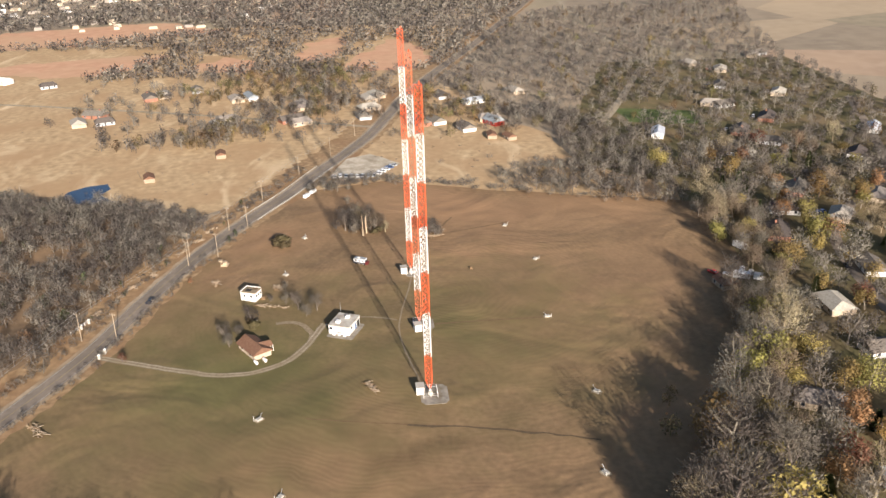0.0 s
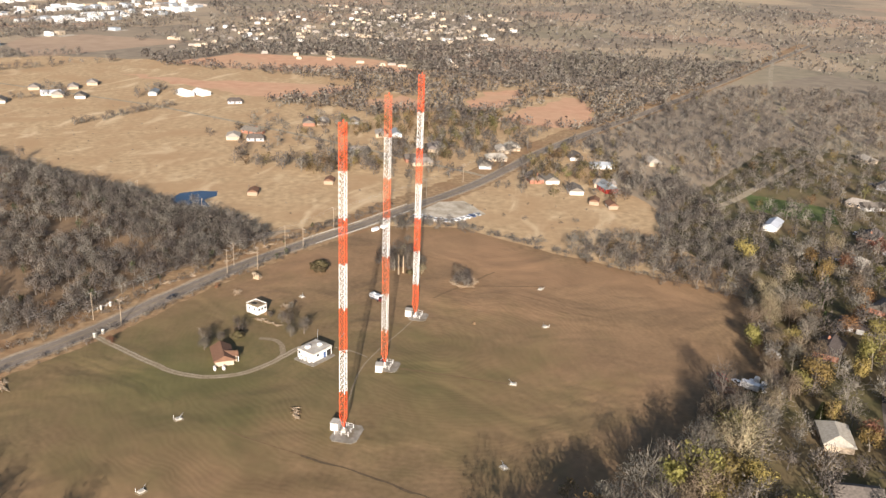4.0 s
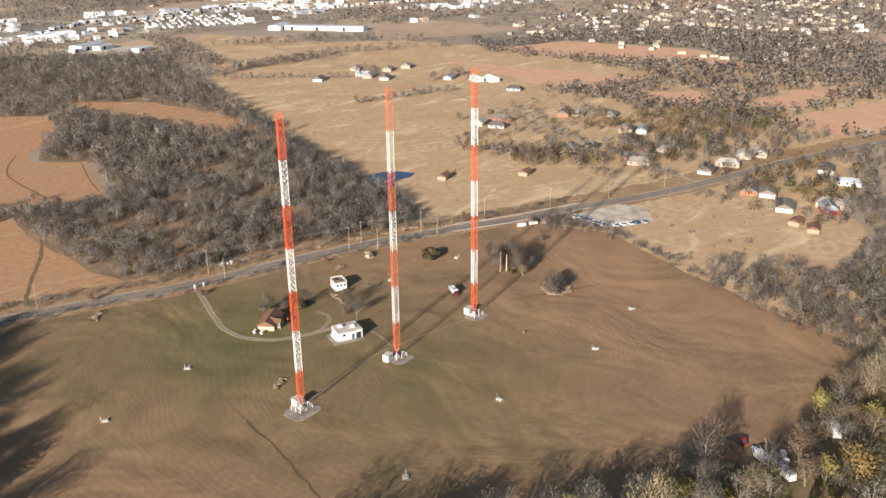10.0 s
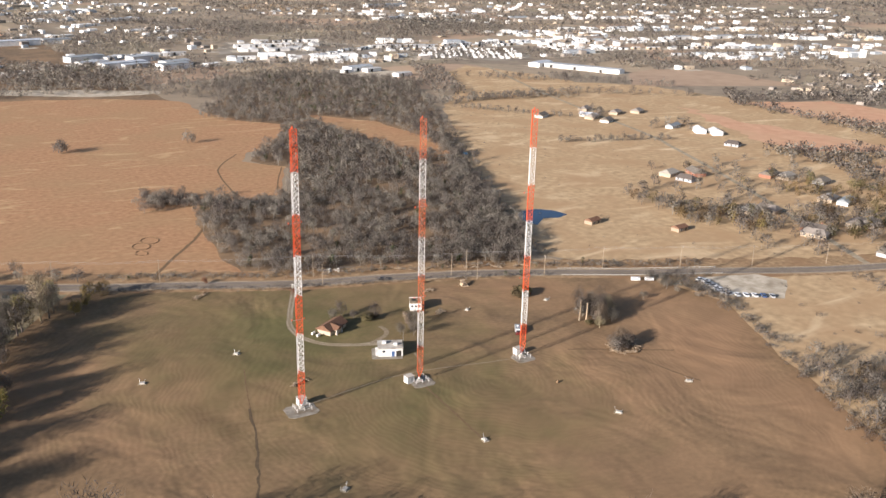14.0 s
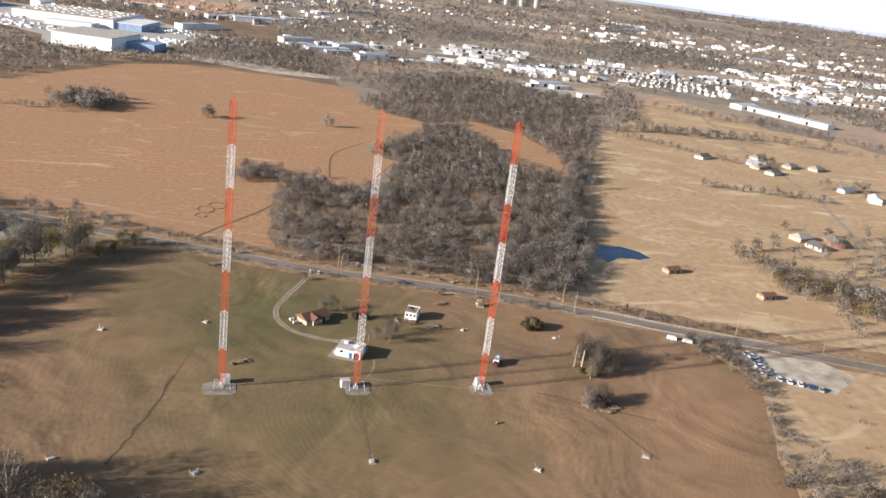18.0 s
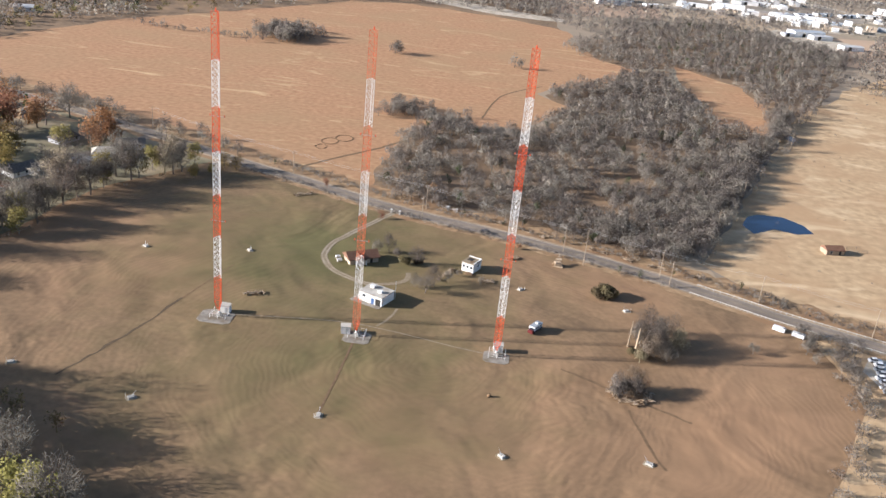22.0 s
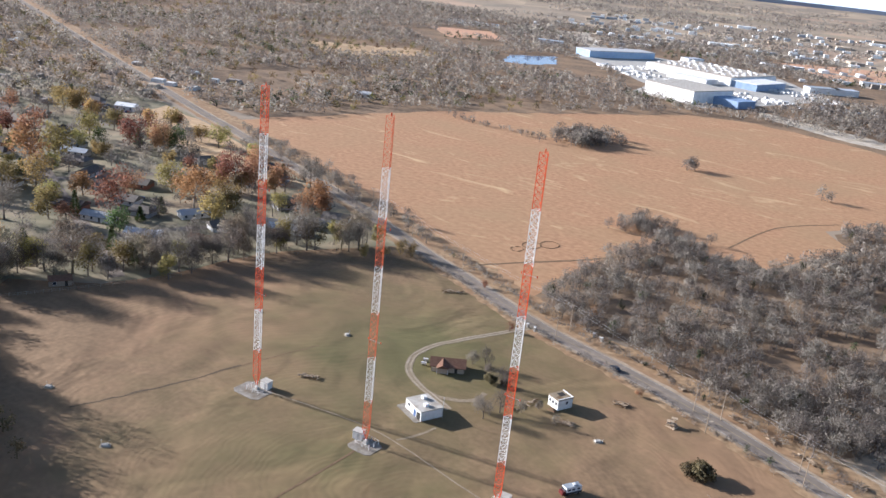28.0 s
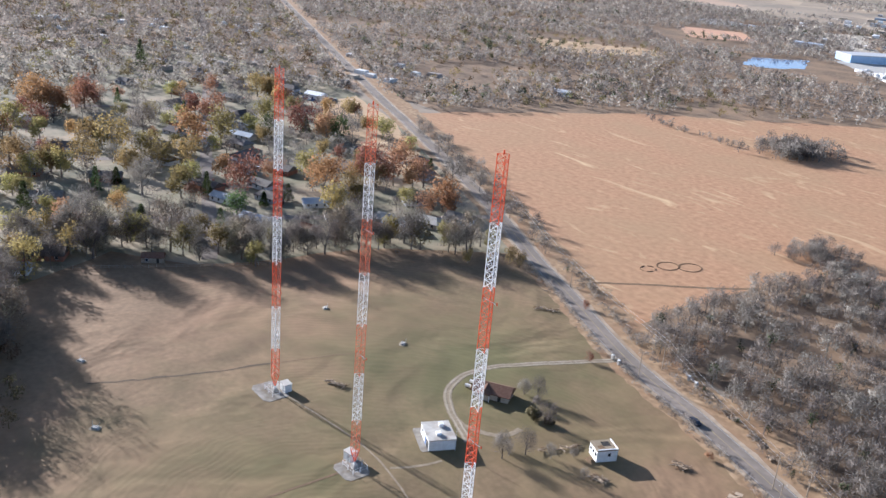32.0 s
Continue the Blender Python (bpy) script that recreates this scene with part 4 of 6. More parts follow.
def tri_mesh(name, tri, nrm, material, tint=None):
    """One mesh of loose triangles with soft normals."""
    v = tri.reshape(-1, 3).astype(np.float32)
    n = len(v)
    me = bpy.data.meshes.new(name)
    me.vertices.add(n)
    me.vertices.foreach_set("co", v.ravel())
    me.loops.add(n)
    me.loops.foreach_set("vertex_index", np.arange(n, dtype=np.int32))
    me.polygons.add(n // 3)
    me.polygons.foreach_set("loop_start", np.arange(0, n, 3, dtype=np.int32))
    me.attributes.new("custom_normal", "FLOAT_VECTOR", "POINT").data.foreach_set("vector", np.repeat(nrm, 3, axis=0).astype(np.float32).ravel())
    if tint is not None:
        me.attributes.new("tint", "FLOAT", "POINT").data.foreach_set("value", np.repeat(tint, 3).astype(np.float32))
    me.materials.append(material)
    me.update(calc_edges=True)
    return me


def bare_tree(seed, h, spread, pale=False, n=2500):
    t = thing("bare_tree", "bare pale branching tree in winter" if pale else "bare grey-brown deciduous tree without leaves", "tree", "bare trees")
    tr = MB()
    limb_set(tr, random.Random(seed), h, spread, 4)
    part("trunk", tr, M_PALETWIG if pale else M_BARK, t)
    twig = M_PALETWIG if pale else M_TWIG
    part("crown", tri_mesh("crown", *crown_tris(np.random.default_rng(seed), n, 0.052, 0.78, h, spread, base=0.06), twig), twig, t, "crown of fine bare twigs")
    return t


def leafy_tree(seed, h, spread, kind, label, n=900):
    t = thing("autumn_tree", label, "tree", "autumn trees")
    tr = MB()
    limb_set(tr, random.Random(seed), h, spread * 0.8, 3)
    part("trunk", tr, M_BARK, t)
    part("crown", tri_mesh("crown", *crown_tris(np.random.default_rng(seed), n, 0.26, 0.5, h, spread * 1.1, True, 0.03), M_LEAF[kind]), M_LEAF[kind], t, kind + " leafy crown")
    return t


def cedar_tree(seed, h, w):
    g = np.random.default_rng(seed)
    t = thing("cedar_tree", "dark green conical cedar tree", "tree", "cedar trees")
    part("trunk", MB().bar((0, 0, -0.1), (0, 0, h * 0.9), 0.18, 0.03, 6), M_BARK, t)
    n = 700
    z, a = h * (0.05 + 0.93 * g.random(n) ** 1.3), g.uniform(0, 2 * math.pi, n)
    r = w * (1 - z / h) * g.uniform(0.45, 1.05, n)
    out = np.stack([np.cos(a), np.sin(a), np.full(n, 0.35)], 1)
    c = np.stack([r * np.cos(a), r * np.sin(a), z], 1)
    s = np.stack([-np.sin(a), np.cos(a), np.zeros(n)], 1) * 0.26
    tip = out + np.stack([np.zeros(n), np.zeros(n), g.uniform(-0.5, 0.4, n)], 1)
    tri = np.stack([c - s, c + s, c + tip / np.linalg.norm(tip, axis=1)[:, None] * 0.65], 1)
    part("crown", tri_mesh("crown", tri, out / np.linalg.norm(out, axis=1)[:, None], M_LEAF["green"]), M_LEAF["green"], t, "dense dark green crown")
    return t


rng = random.Random(11)
PROTO = {"bare": [bare_tree(s, h, sp) for s, h, sp in ((1, 11, 4.6), (2, 13, 5.2), (3, 9, 4.2), (4, 12, 4.0), (5, 14, 5.6))],
         "pale": [bare_tree(s, h, sp, True) for s, h, sp in ((6, 13, 5.6), (7, 10, 4.4))],
         "gold": [leafy_tree(s, h, sp, "gold", "golden yellow autumn tree", n) for s, h, sp, n in ((8, 9, 3.6, 950), (9, 11, 4.6, 1050))],
         "olive": [leafy_tree(s, h, sp, "olive", "olive green and brown autumn tree", n) for s, h, sp, n in ((10, 9, 3.8, 950), (11, 11, 4.8, 1050))],
         "russet": [leafy_tree(s, h, sp, "russet", "rust red autumn tree", n) for s, h, sp, n in ((12, 9, 3.9, 950), (13, 12, 5.0, 1050))],
         "orange": [leafy_tree(s, h, sp, "orange", "bright orange autumn tree", n) for s, h, sp, n in ((14, 9, 3.8, 950), (15, 11, 4.6, 1050))],
         "green": [leafy_tree(16, 9, 4.0, "green", "dark green tree still in leaf", 1000)],
         "bush": [leafy_tree(s, 3.6, 2.6, "bush", "round olive-brown bush in the grass", 900) for s in (31, 32)],
         "cedar": [cedar_tree(17, 8, 2.3), cedar_tree(18, 6, 2.0)]}
USED = {}
PLANTED = []


def plant(kind, x, y, scale=1.0, slim=1.0):
    """Puts one tree of a kind at a place; the first of each shape is moved, the rest are copies."""
    k = rng.randrange(len(PROTO[kind]))
    ob = PROTO[kind][k]
    m = pose(x, y, 0.03, 0, 0, rng.uniform(0, 360))
    s = scale * rng.uniform(0.85, 1.15)
    t = copy_thing(ob, m) if USED.get((kind, k)) else ob
    USED[kind, k] = True
    t.matrix_basis = m
    t.scale = (s * slim, s * slim, s * rng.uniform(0.9, 1.1))
    PLANTED.append((x, y))
    return t


# single trees in and round the field
for kind, x, y, s in (("bare", 97, 17, 0.85), ("bare", 92, 22, 0.78), ("bare", 101, 24, 0.9), ("bush", 89, 14, 0.8), ("bush", 92, 12, 0.7), ("pale", 94, 13, 0.68), ("bare", 100, 12, 0.8), ("pale", 104, 20, 0.85), ("bare", 95, 27, 0.9), ("pale", 91, 9, 0.55), ("pale", 98, 20, 0.75), ("bare", 105, 27, 0.5), ("pale", 87, -9, 0.62), ("pale", 90, -8, 0.55), ("bare", 88, -12, 0.6), ("bare", 130, 26, 0.42), ("russet", 5, 138, 0.5), ("russet", 48, 88, 0.4), ("bare", 150, 34, 0.5),
                      ("russet", -44, 132, 0.4), ("russet", -12, 101, 0.35), ("bare", -6.5, 66.4, 0.5), ("bare", 12.7, 40.7, 0.5), ("bare", 10.2, 60.2, 0.5), ("bush", 83, 54, 1.3), ("bush", 79, 53, 1.2), ("bush", 81, 56, 1.25), ("bare", 17, 37, 0.6), ("bush", 6, 59, 1.0), ("bare", -2, 68, 0.6), ("bare", 19, 44, 0.5), ("bush", 10.5, 61, 0.8), ("bare", 2, 64, 0.45),
                      ("bare", 24, 49, 0.35), ("bare", 27, 55, 0.3), ("bare", 36, 50, 0.3),
                      ("gold", -46, -99, 0.95), ("gold", -36, -101, 0.7), ("gold", -31, -104, 0.6), ("pale", 16, -140, 1.0), ("pale", -12, -112, 0.9), ("gold", 29, -150, 1.1), ("pale", -84, -78, 1.0),
                      ("orange", -88, -122, 1.0), ("russet", -104, -101, 1.0), ("gold", -60, -126, 0.9), ("olive", -90, -95, 0.9), ("pale", 37, -150, 1.0), ("orange", 92, -178, 0.9), ("orange", 78, -170, 0.8),
                      ("gold", -88, 137, 0.7), ("gold", -96, 128, 0.8), ("gold", -102, 120, 0.75), ("olive", -142, 109, 0.8), ("olive", -132, 97, 0.8), ("gold", -94, 137, 0.8),
                      ("gold", -321, 42, 1.35), ("gold", -343, 34, 1.2), ("gold", -299, 20, 1.2), ("gold", -295, 2, 1.2), ("gold", -284, 4, 1.1), ("gold", -297, -16, 1.2), ("olive", -375, 1, 1.2), ("gold", -282, 36, 1.2), ("gold", -184, 102, 1.25), ("gold", -436, 185, 1.4), ("gold", -427, 192, 1.3), ("olive", -281, 53, 1.0),
                      ("orange", -313, 84, 1.3), ("orange", -254, 78, 1.1), ("orange", -426, 31, 1.4), ("orange", -417, 36, 1.3), ("orange", -205, 108, 1.2), ("gold", -276, 66, 1.1), ("orange", -162, 151, 1.1), ("russet", -435, 60, 1.3), ("orange", -444, 29, 1.3),
                      ("russet", -310, 172, 1.3), ("russet", -321, 162, 1.4), ("russet", -302, 166, 1.2), ("russet", -369, 122, 1.2), ("russet", -224, 74, 1.2), ("russet", -210, -14, 1.0), ("russet", -208, 153, 1.3), ("russet", -215, 145, 1.1), ("orange", -224, 140, 1.1), ("russet", -223, 172, 1.3), ("russet", -200, 160, 1.1),
                      ("olive", -298, 55, 1.0), ("olive", -232, 45, 1.3), ("olive", -319, 104, 1.3), ("green", -195, 57, 1.05), ("olive", -233, 117, 1.2), ("olive", -174, 31, 0.9), ("olive", -339, 132, 1.1), ("green", -335, 143, 0.9), ("olive", -181, 8, 0.8), ("green", -301, 175, 1.0),
                      ("cedar", -224, -27, 1.5), ("cedar", -179, 42, 0.8), ("cedar", -566, 144, 1.6), ("bare", -339, 65, 1.1), ("bare", -243, 30, 1.0), ("pale", -161, 44, 0.9), ("bare", -160, 36, 0.9), ("bare", -144, 70, 0.9), ("bare", -148, 62, 0.9), ("bare", -195, 183, 1.0), ("bare", -155, 49, 1.0)):
    plant(kind, x, y, s * (1.6 if x < -150 else 1.0))

HOUSES = []      # places of estate houses: x, y, yaw
for x, y, a in ((-209, -16, 65), (-199, 7, 65), (-181, -30, 60), (-172, -46, 60), (-253, 110, 25), (-327, 122, 25), (-246, 142, 25), (-178, 146, 70), (-146, 150, 25), (-149, 133, 25), (-160, 117, 25), (-238, 190, 30),
                (-150, 118, 30), (-184, 62, 25), (-251, -12, 65), (-325, 68, 25), (-217, 62, 22), (-240, 62, 22), (-262, 92, 22), (-285, 102, 22), (-310, 112, 22), (-232, 88, 22), (-212, 82, 22), (-292, 60, 22), (-318, 92, 22),
                (-350, 88, 22), (-345, 132, 22), (-372, 100, 22), (-380, 146, 22), (-425, 118, 22), (-432, 162, 22), (-460, 134, 22), (-272, 22, 65), (-296, -10, 65), (-262, -42, 65), (-336, 20, 65), (-342, -26, 65), (-362, 48, 65),
                (-395, 60, 65), (-402, 14, 65), (-420, -30, 65), (-232, -62, 65), (-194, 100, 70), (-172, 98, 70), (-270, 172, 70), (-214, 178, 30), (-480, 70, 60), (-505, 110, 22), (-500, 170, 22), (-540, 180, 22), (-450, 220, 22)):
    HOUSES.append((x, y, a))
SOUTH = []
for x, y, a in ((-104, -121, 80), (-128, -113, 80), (-143, -108, 80), (-110, -140, 80), (-70, -150, 5), (-40, -150, 5), (-8, -150, 0), (75, -196, -35), (111, -192, -35), (96, -225, -35), (60, -160, -20), (130, -215, -35),
                (-60, -185, 5), (-20, -185, 0), (20, -180, -10), (60, -215, -20), (165, -190, -30), (190, -215, -30), (214, -207, -30), (160, -250, -35), (110, -262, -35), (60, -255, -20), (10, -220, 0), (-40, -220, 0), (-95, -190, 5), (-140, -180, 80),
                (218, -158, -20), (240, -235, -30), (280, -215, -25), (330, -240, -20), (300, -270, -30), (205, -285, -30), (428, -306, -20), (380, -260, -20)):
    SOUTH.append((x, y, a))


def blocked(x, y, r=8.0):
    return any((x - a) ** 2 + (y - b) ** 2 < r * r for a, b, _ in HOUSES + SOUTH + [(21, -126, 0), (17, -133, 0), (14, -121, 0), (24, -121, 0), (44, -129, 0)])


# belts and gardens
GARDEN_BARE = []
for poly, gap, kinds, keep, size in (
        ([(104, -137), (59, -128), (18, -120), (-18, -111), (-49, -97), (-72, -82), (-98, -67), (-117, -58), (-152, -50), (-155, -68), (-110, -86), (-66, -106), (-20, -132), (40, -150), (100, -165)], 8.2, ("bare", "bare", "pale", "pale", "bare", "olive", "bare", "gold"), 0.95, 1.5),
        ([(-130, 92), (-133, 40), (-172, 2), (-165, -42), (-178, -46), (-192, -4), (-152, 42), (-144, 92), (-114, 140), (-97, 142)], 7.6, ("bare", "bare", "pale", "pale", "bare", "bare", "olive"), 1.0, 1.6),
        ([(-142, 92), (-148, 42), (-186, -4), (-190, -75), (-330, -110), (-450, -60), (-470, 200), (-335, 232), (-180, 178), (-110, 142)], 13, ("bare", "bare", "bare", "olive", "bare", "cedar", "bare", "gold", "olive", "orange", "bare", "russet"), 0.6, 1.45),
        ([(100, -160), (40, -146), (-20, -122), (-70, -92), (-150, -60), (-190, -110), (-150, -230), (90, -280), (200, -260), (170, -130)], 11, ("bare", "bare", "pale", "gold", "bare", "olive", "bare", "russet", "bare", "cedar"), 0.95, 1.15),
        ([(-172, -8), (-162, -46), (-117, -60), (-98, -69), (-104, -86), (-150, -82), (-196, -54), (-194, -6)], 7.5, ("bare", "bare", "bare", "bare", "pale", "gold"), 0.9, 1.75),
        ([(100, -140), (50, -132), (0, -122), (-40, -108), (-70, -90), (-72, -100), (-20, -130), (40, -148), (100, -162)], 11.0, ("bare", "olive", "bare", "pale", "bare"), 0.8, 0.95)):
    for x, y in scatter(poly, gap, rng, keep=keep):
        if not blocked(x, y):
            kind = rng.choice(kinds)
            if kind == "bare" and gap > 10:
                GARDEN_BARE.append((x, y))
            else:
                plant(kind, x, y, size * rng.uniform(0.75, 1.1) * (0.66 if gap == 8.2 and x > -15 else 0.95 if gap == 7.6 and y > 30 else 1.0), 0.82 if gap == 7.6 else 1.0)

# ---- woods: one joined mesh a wood ----


def template(seed, n, wide, long, h, r, leafy=False, trunk=True, wild=0.42):
    """One simple tree: triangles (k, 3, 3) and their normals."""
    g = np.random.default_rng(seed)
    tri, nrm = crown_tris(g, n, wide, long, h, r, leafy, 0.02, wild)
    if trunk:
        w, e = r * 0.05 + 0.06, []
        for a in (0.0, 2.1, 4.2):
            p = np.array([math.cos(a) * w, math.sin(a) * w, 0.0])
            q = np.array([math.cos(a + 2.1) * w, math.sin(a + 2.1) * w, 0.0])
            e.append([p, q, np.array([0.0, 0.0, h * 0.75])])
        for k in range(4):
            e.append([np.array([w * 0.6, 0, h * 0.3]), np.array([-w * 0.6, 0, h * 0.3]), tri[k, 2]])
        e = np.array(e)
        m = np.cross(e[:, 1] - e[:, 0], e[:, 2] - e[:, 0])
        tri, nrm = np.concatenate([tri, e]), np.concatenate([nrm, m / (np.linalg.norm(m, axis=1)[:, None] + 1e-9)])
    return tri, nrm


def wood(name, spots, temps, material, label, seed, smin=0.7, smax=1.25, z=0.03):
    g = np.random.default_rng(seed)
    tris, nrms, tint = [], [], []
    for x, y in spots:
        t, m = temps[g.integers(0, len(temps))]
        a, s = g.uniform(0, 2 * math.pi), g.uniform(smin, smax)
        turn = np.array([[math.cos(a), -math.sin(a), 0], [math.sin(a), math.cos(a), 0], [0, 0, 1]])
        tris.append((t @ turn.T) * (s * np.array([1, 1, g.uniform(0.85, 1.15)])) + np.array([x, y, z]))
        nrms.append(m @ turn.T)
        tint.append(np.full(len(t), g.uniform(0, 1)))
    me = tri_mesh(name, np.concatenate(tris), np.concatenate(nrms), material, np.concatenate(tint))
    return tagged(new(name, me), label, "woods", kind="stuff")


T_NEAR = [template(s, 430, 0.095, 0.76, 7.0, 3.2, wild=0.3) for s in range(6)]
T_MID = [template(10 + s, 180, 0.2, 0.95, 8, 3.4, wild=0.22) for s in range(5)]
T_FAR = [template(20 + s, 46, 0.75, 1.2, 7.5, 4.4, trunk=False, wild=0.15) for s in range(5)]
T_HOR = [template(70 + s, 13, 1.6, 2.0, 7.5, 5.2, trunk=False, wild=0.12) for s in range(4)]
T_BUSH = [template(30 + s, 90, 0.06, 0.6, 2.0, 1.3, trunk=False) for s in range(4)]
T_CEDAR = [template(40 + s, 130, 0.2, 0.55, 6, 1.7, True) for s in range(3)]
T_AUT = [template(50 + s, 190, 0.32, 0.65, 8, 3.7, True) for s in range(5)]
T_AUTFAR = [template(60 + s, 60, 0.65, 1.1, 7.5, 4.2, True, False, wild=0.15) for s in range(4)]
CLEAR = [(-22, 200), (20, 176), (40, 168), (60, 190), (30, 215), (0, 230)]
GARDEN_BARE += [q for q in [] + scatter([(-152, -60), (-98, -78), (-66, -104), (-40, -120), (-44, -135), (-90, -112), (-150, -100)], 9, rng, (), 0.8)]
wood("garden_bare_trees", GARDEN_BARE, T_NEAR, M_WOODS, "bare grey trees in the gardens", 27, 1.15, 1.8)
wspots = [q for q in scatter([(70, 106), (112, 92), (140, 150), (160, 205), (120, 190)], 5.5, rng, (), 0.8)] + [q for q in scatter(WOOD, 5.4, rng, (REDS,), 0.92) if (not inside(*q, CLEAR) or rng.random() < 0.55) and noise.noise((q[0] * 0.045, q[1] * 0.045, 4)) > -0.28]
wood("bare_woodland", [p for p in wspots if p[1] < 260], T_NEAR, M_WOODS, "dense bare grey-brown winter woodland beside the road", 1, 0.7, 1.35)
wood("bare_woodland_far", [p for p in wspots if p[1] >= 260], T_MID, M_WOODS, "bare grey-brown winter woodland behind", 2)
wood("woodland_cedars", scatter(WOOD, 19, rng, (REDS,), 0.4) + scatter([(80, 120), (110, 100), (170, 300), (130, 320), (95, 230)], 14, rng, (), 0.5), T_CEDAR, M_CEDAR, "dark cedars among the bare woods", 3)
wood("far_bare_woodland", [q for q in scatter(WOOD2, 7.5, rng, (), 0.9) if noise.noise((q[0] * 0.03, q[1] * 0.03, 9)) > -0.42], T_MID, M_WOODS, "bare woodland beyond the clearing", 4)
wood("far_cedars", scatter([(150, 560), (230, 480), (330, 670), (262, 770), (190, 780), (140, 640)], 11, rng, (), 0.6), T_CEDAR, M_CEDAR, "dark cedar thicket beyond the woods", 5)
EASTW = [(108, -130), (142, -50), (172, -97), (235, -98), (290, -62), (330, -20), (420, -52), (470, -60), (700, -160), (760, -420), (420, -330), (430, -185), (250, -112), (170, -105)]
wood("east_thicket", scatter([(104, -132), (140, -50), (152, -46), (176, -96), (238, -99), (292, -66), (300, -110), (200, -140), (114, -142)], 5.6, rng, (), 0.85), T_NEAR, M_WOODS, "bare thicket along the field's far hedge", 6)
wood("east_woodland", scatter(EASTW, 10, rng, ([(268, -200), (250, -150), (290, -150)],), 0.75), T_MID, M_WOODS, "bare wooded land with houses", 7)
wood("east_autumn_trees", scatter(EASTW, 26, rng, (), 0.6) + scatter(TOWNS, 30, rng, (), 0.5), T_AUT, M_AUTUMN, "scattered yellow and russet garden trees", 8)
wood("south_woodland", [p for p in scatter([(100, -160), (170, -105), (250, -112), (430, -180), (420, -330), (100, -330)], 9, rng, ([(268, -200), (250, -150), (290, -150), (290, -195)],), 0.8) if not blocked(*p, 9)], T_MID, M_WOODS, "bare trees between the shaded houses", 26)
wood("hedge_trees", [(x + rng.gauss(1.5, 2), y + rng.gauss(0, 2)) for k in range(120) for u in [k / 120] for x, y in [(162 - 24 * min(1, u * 2.6) - 35 * max(0, u - 0.385) / 0.615, 6 - 52 * min(1, u * 2.6) - 84 * max(0, u - 0.385) / 0.615)] if rng.random() < 0.7]
     + scatter([(165, 0), (190, -10), (200, -60), (170, -92), (112, -122), (140, -46)], 9, rng, (), 0.4) + [(158 + rng.gauss(0, 3), 24 + rng.gauss(0, 10)) for k in range(30)] + scatter([(-150, 30), (-128, 88), (-100, 143), (-120, 140), (-145, 80)], 7, rng, (), 0.6), T_BUSH, M_WOODS, "scrubby hedge along the field", 9, 0.8, 1.9)
wood("lot_hedge", [(161 + rng.gauss(0, 2.2), 4 + 44 * k / 18 + rng.gauss(0, 2)) for k in range(18)], T_NEAR, M_WOODS, "bare hedge trees between the field and the gravel lot", 38, 0.5, 0.95)
wood("verge_scrub", [(p.x + rng.gauss(0, 1.2) + d.y * s, p.y + rng.gauss(0, 1.2) - d.x * s) for i, p in enumerate(ROAD[70:170]) for d in [(ROAD[71 + i] - ROAD[70 + i]).normalized()] for s in (5.8, -8.0, -10.5, -13) for k in range(2) if rng.random() < (0.8 if s > 0 else 0.4) and not (s > 0 and p.x > 112)], T_BUSH, M_WOODS, "brown scrub and saplings along the road", 10, 0.5, 1.4)
wood("clump_scrub", [(96 + rng.gauss(0, 4.0), 20 + rng.gauss(0, 4.2)) for k in range(26)] + [(85 + rng.gauss(0, 2.0), -11.5 + rng.gauss(0, 2.2)) for k in range(12)] + [(150 + rng.gauss(0, 2), 36 + rng.gauss(0, 6)) for k in range(8)], T_NEAR, M_WOODS, "low tangle of bare scrub in the field", 31, 0.45, 0.95)
wood("pasture_tufts", [q for q in scatter(PAST, 15, rng, (), 0.35) + scatter(PAST2, 11, rng, (), 0.4) if rng.random() < 0.8], T_BUSH, M_WOODS, "scattered weeds and low bushes in the pasture", 36, 0.25, 0.75)
wood("roadside_cedars", [(40, 112), (22, 120), (66, 101), (88, 78), (96, 76), (-74, 152), (110, 83), (135, 78)], T_CEDAR, M_CEDAR, "small dark cedars beside the road", 11, 0.4, 0.7)
# groves in the fields
wood("field_grove", [(-163 + rng.gauss(0, 11), 466 + rng.gauss(0, 14)) for k in range(130)] + [(x + rng.gauss(0, 3), y + rng.gauss(0, 3)) for x, y in ((-66, 445), (-64, 449), (30, 447)) for k in range(3)]
    , T_MID, M_WOODS, "bare groves standing in the russet field", 12, 0.9, 1.45)
wood("clearing_grove", [(-32 + rng.gauss(0, 8), 276 + rng.gauss(0, 8)) for k in range(46)] + [(-8 + rng.gauss(0, 9), 262 + rng.gauss(0, 7)) for k in range(30)], T_NEAR, M_WOODS, "bare grove at the corner of the russet clearing", 35, 0.8, 1.25)
wood("field_hedge", [(-279 + 102 * u + rng.gauss(0, 3), 449 - 7 * u - 8 * math.sin(3 * u) + rng.gauss(0, 3)) for u in [k / 34 for k in range(34)]], T_MID, M_WOODS, "dark scrubby hedge across the russet field", 33, 0.3, 0.8)
wood("road_windbreak", [(-100 - 230 * u + rng.gauss(0, 4), 163 + 93 * u + rng.gauss(0, 4)) for u in [k / 70 for k in range(70)] if rng.random() < 0.8], T_NEAR, M_WOODS, "bare trees along the road", 13)
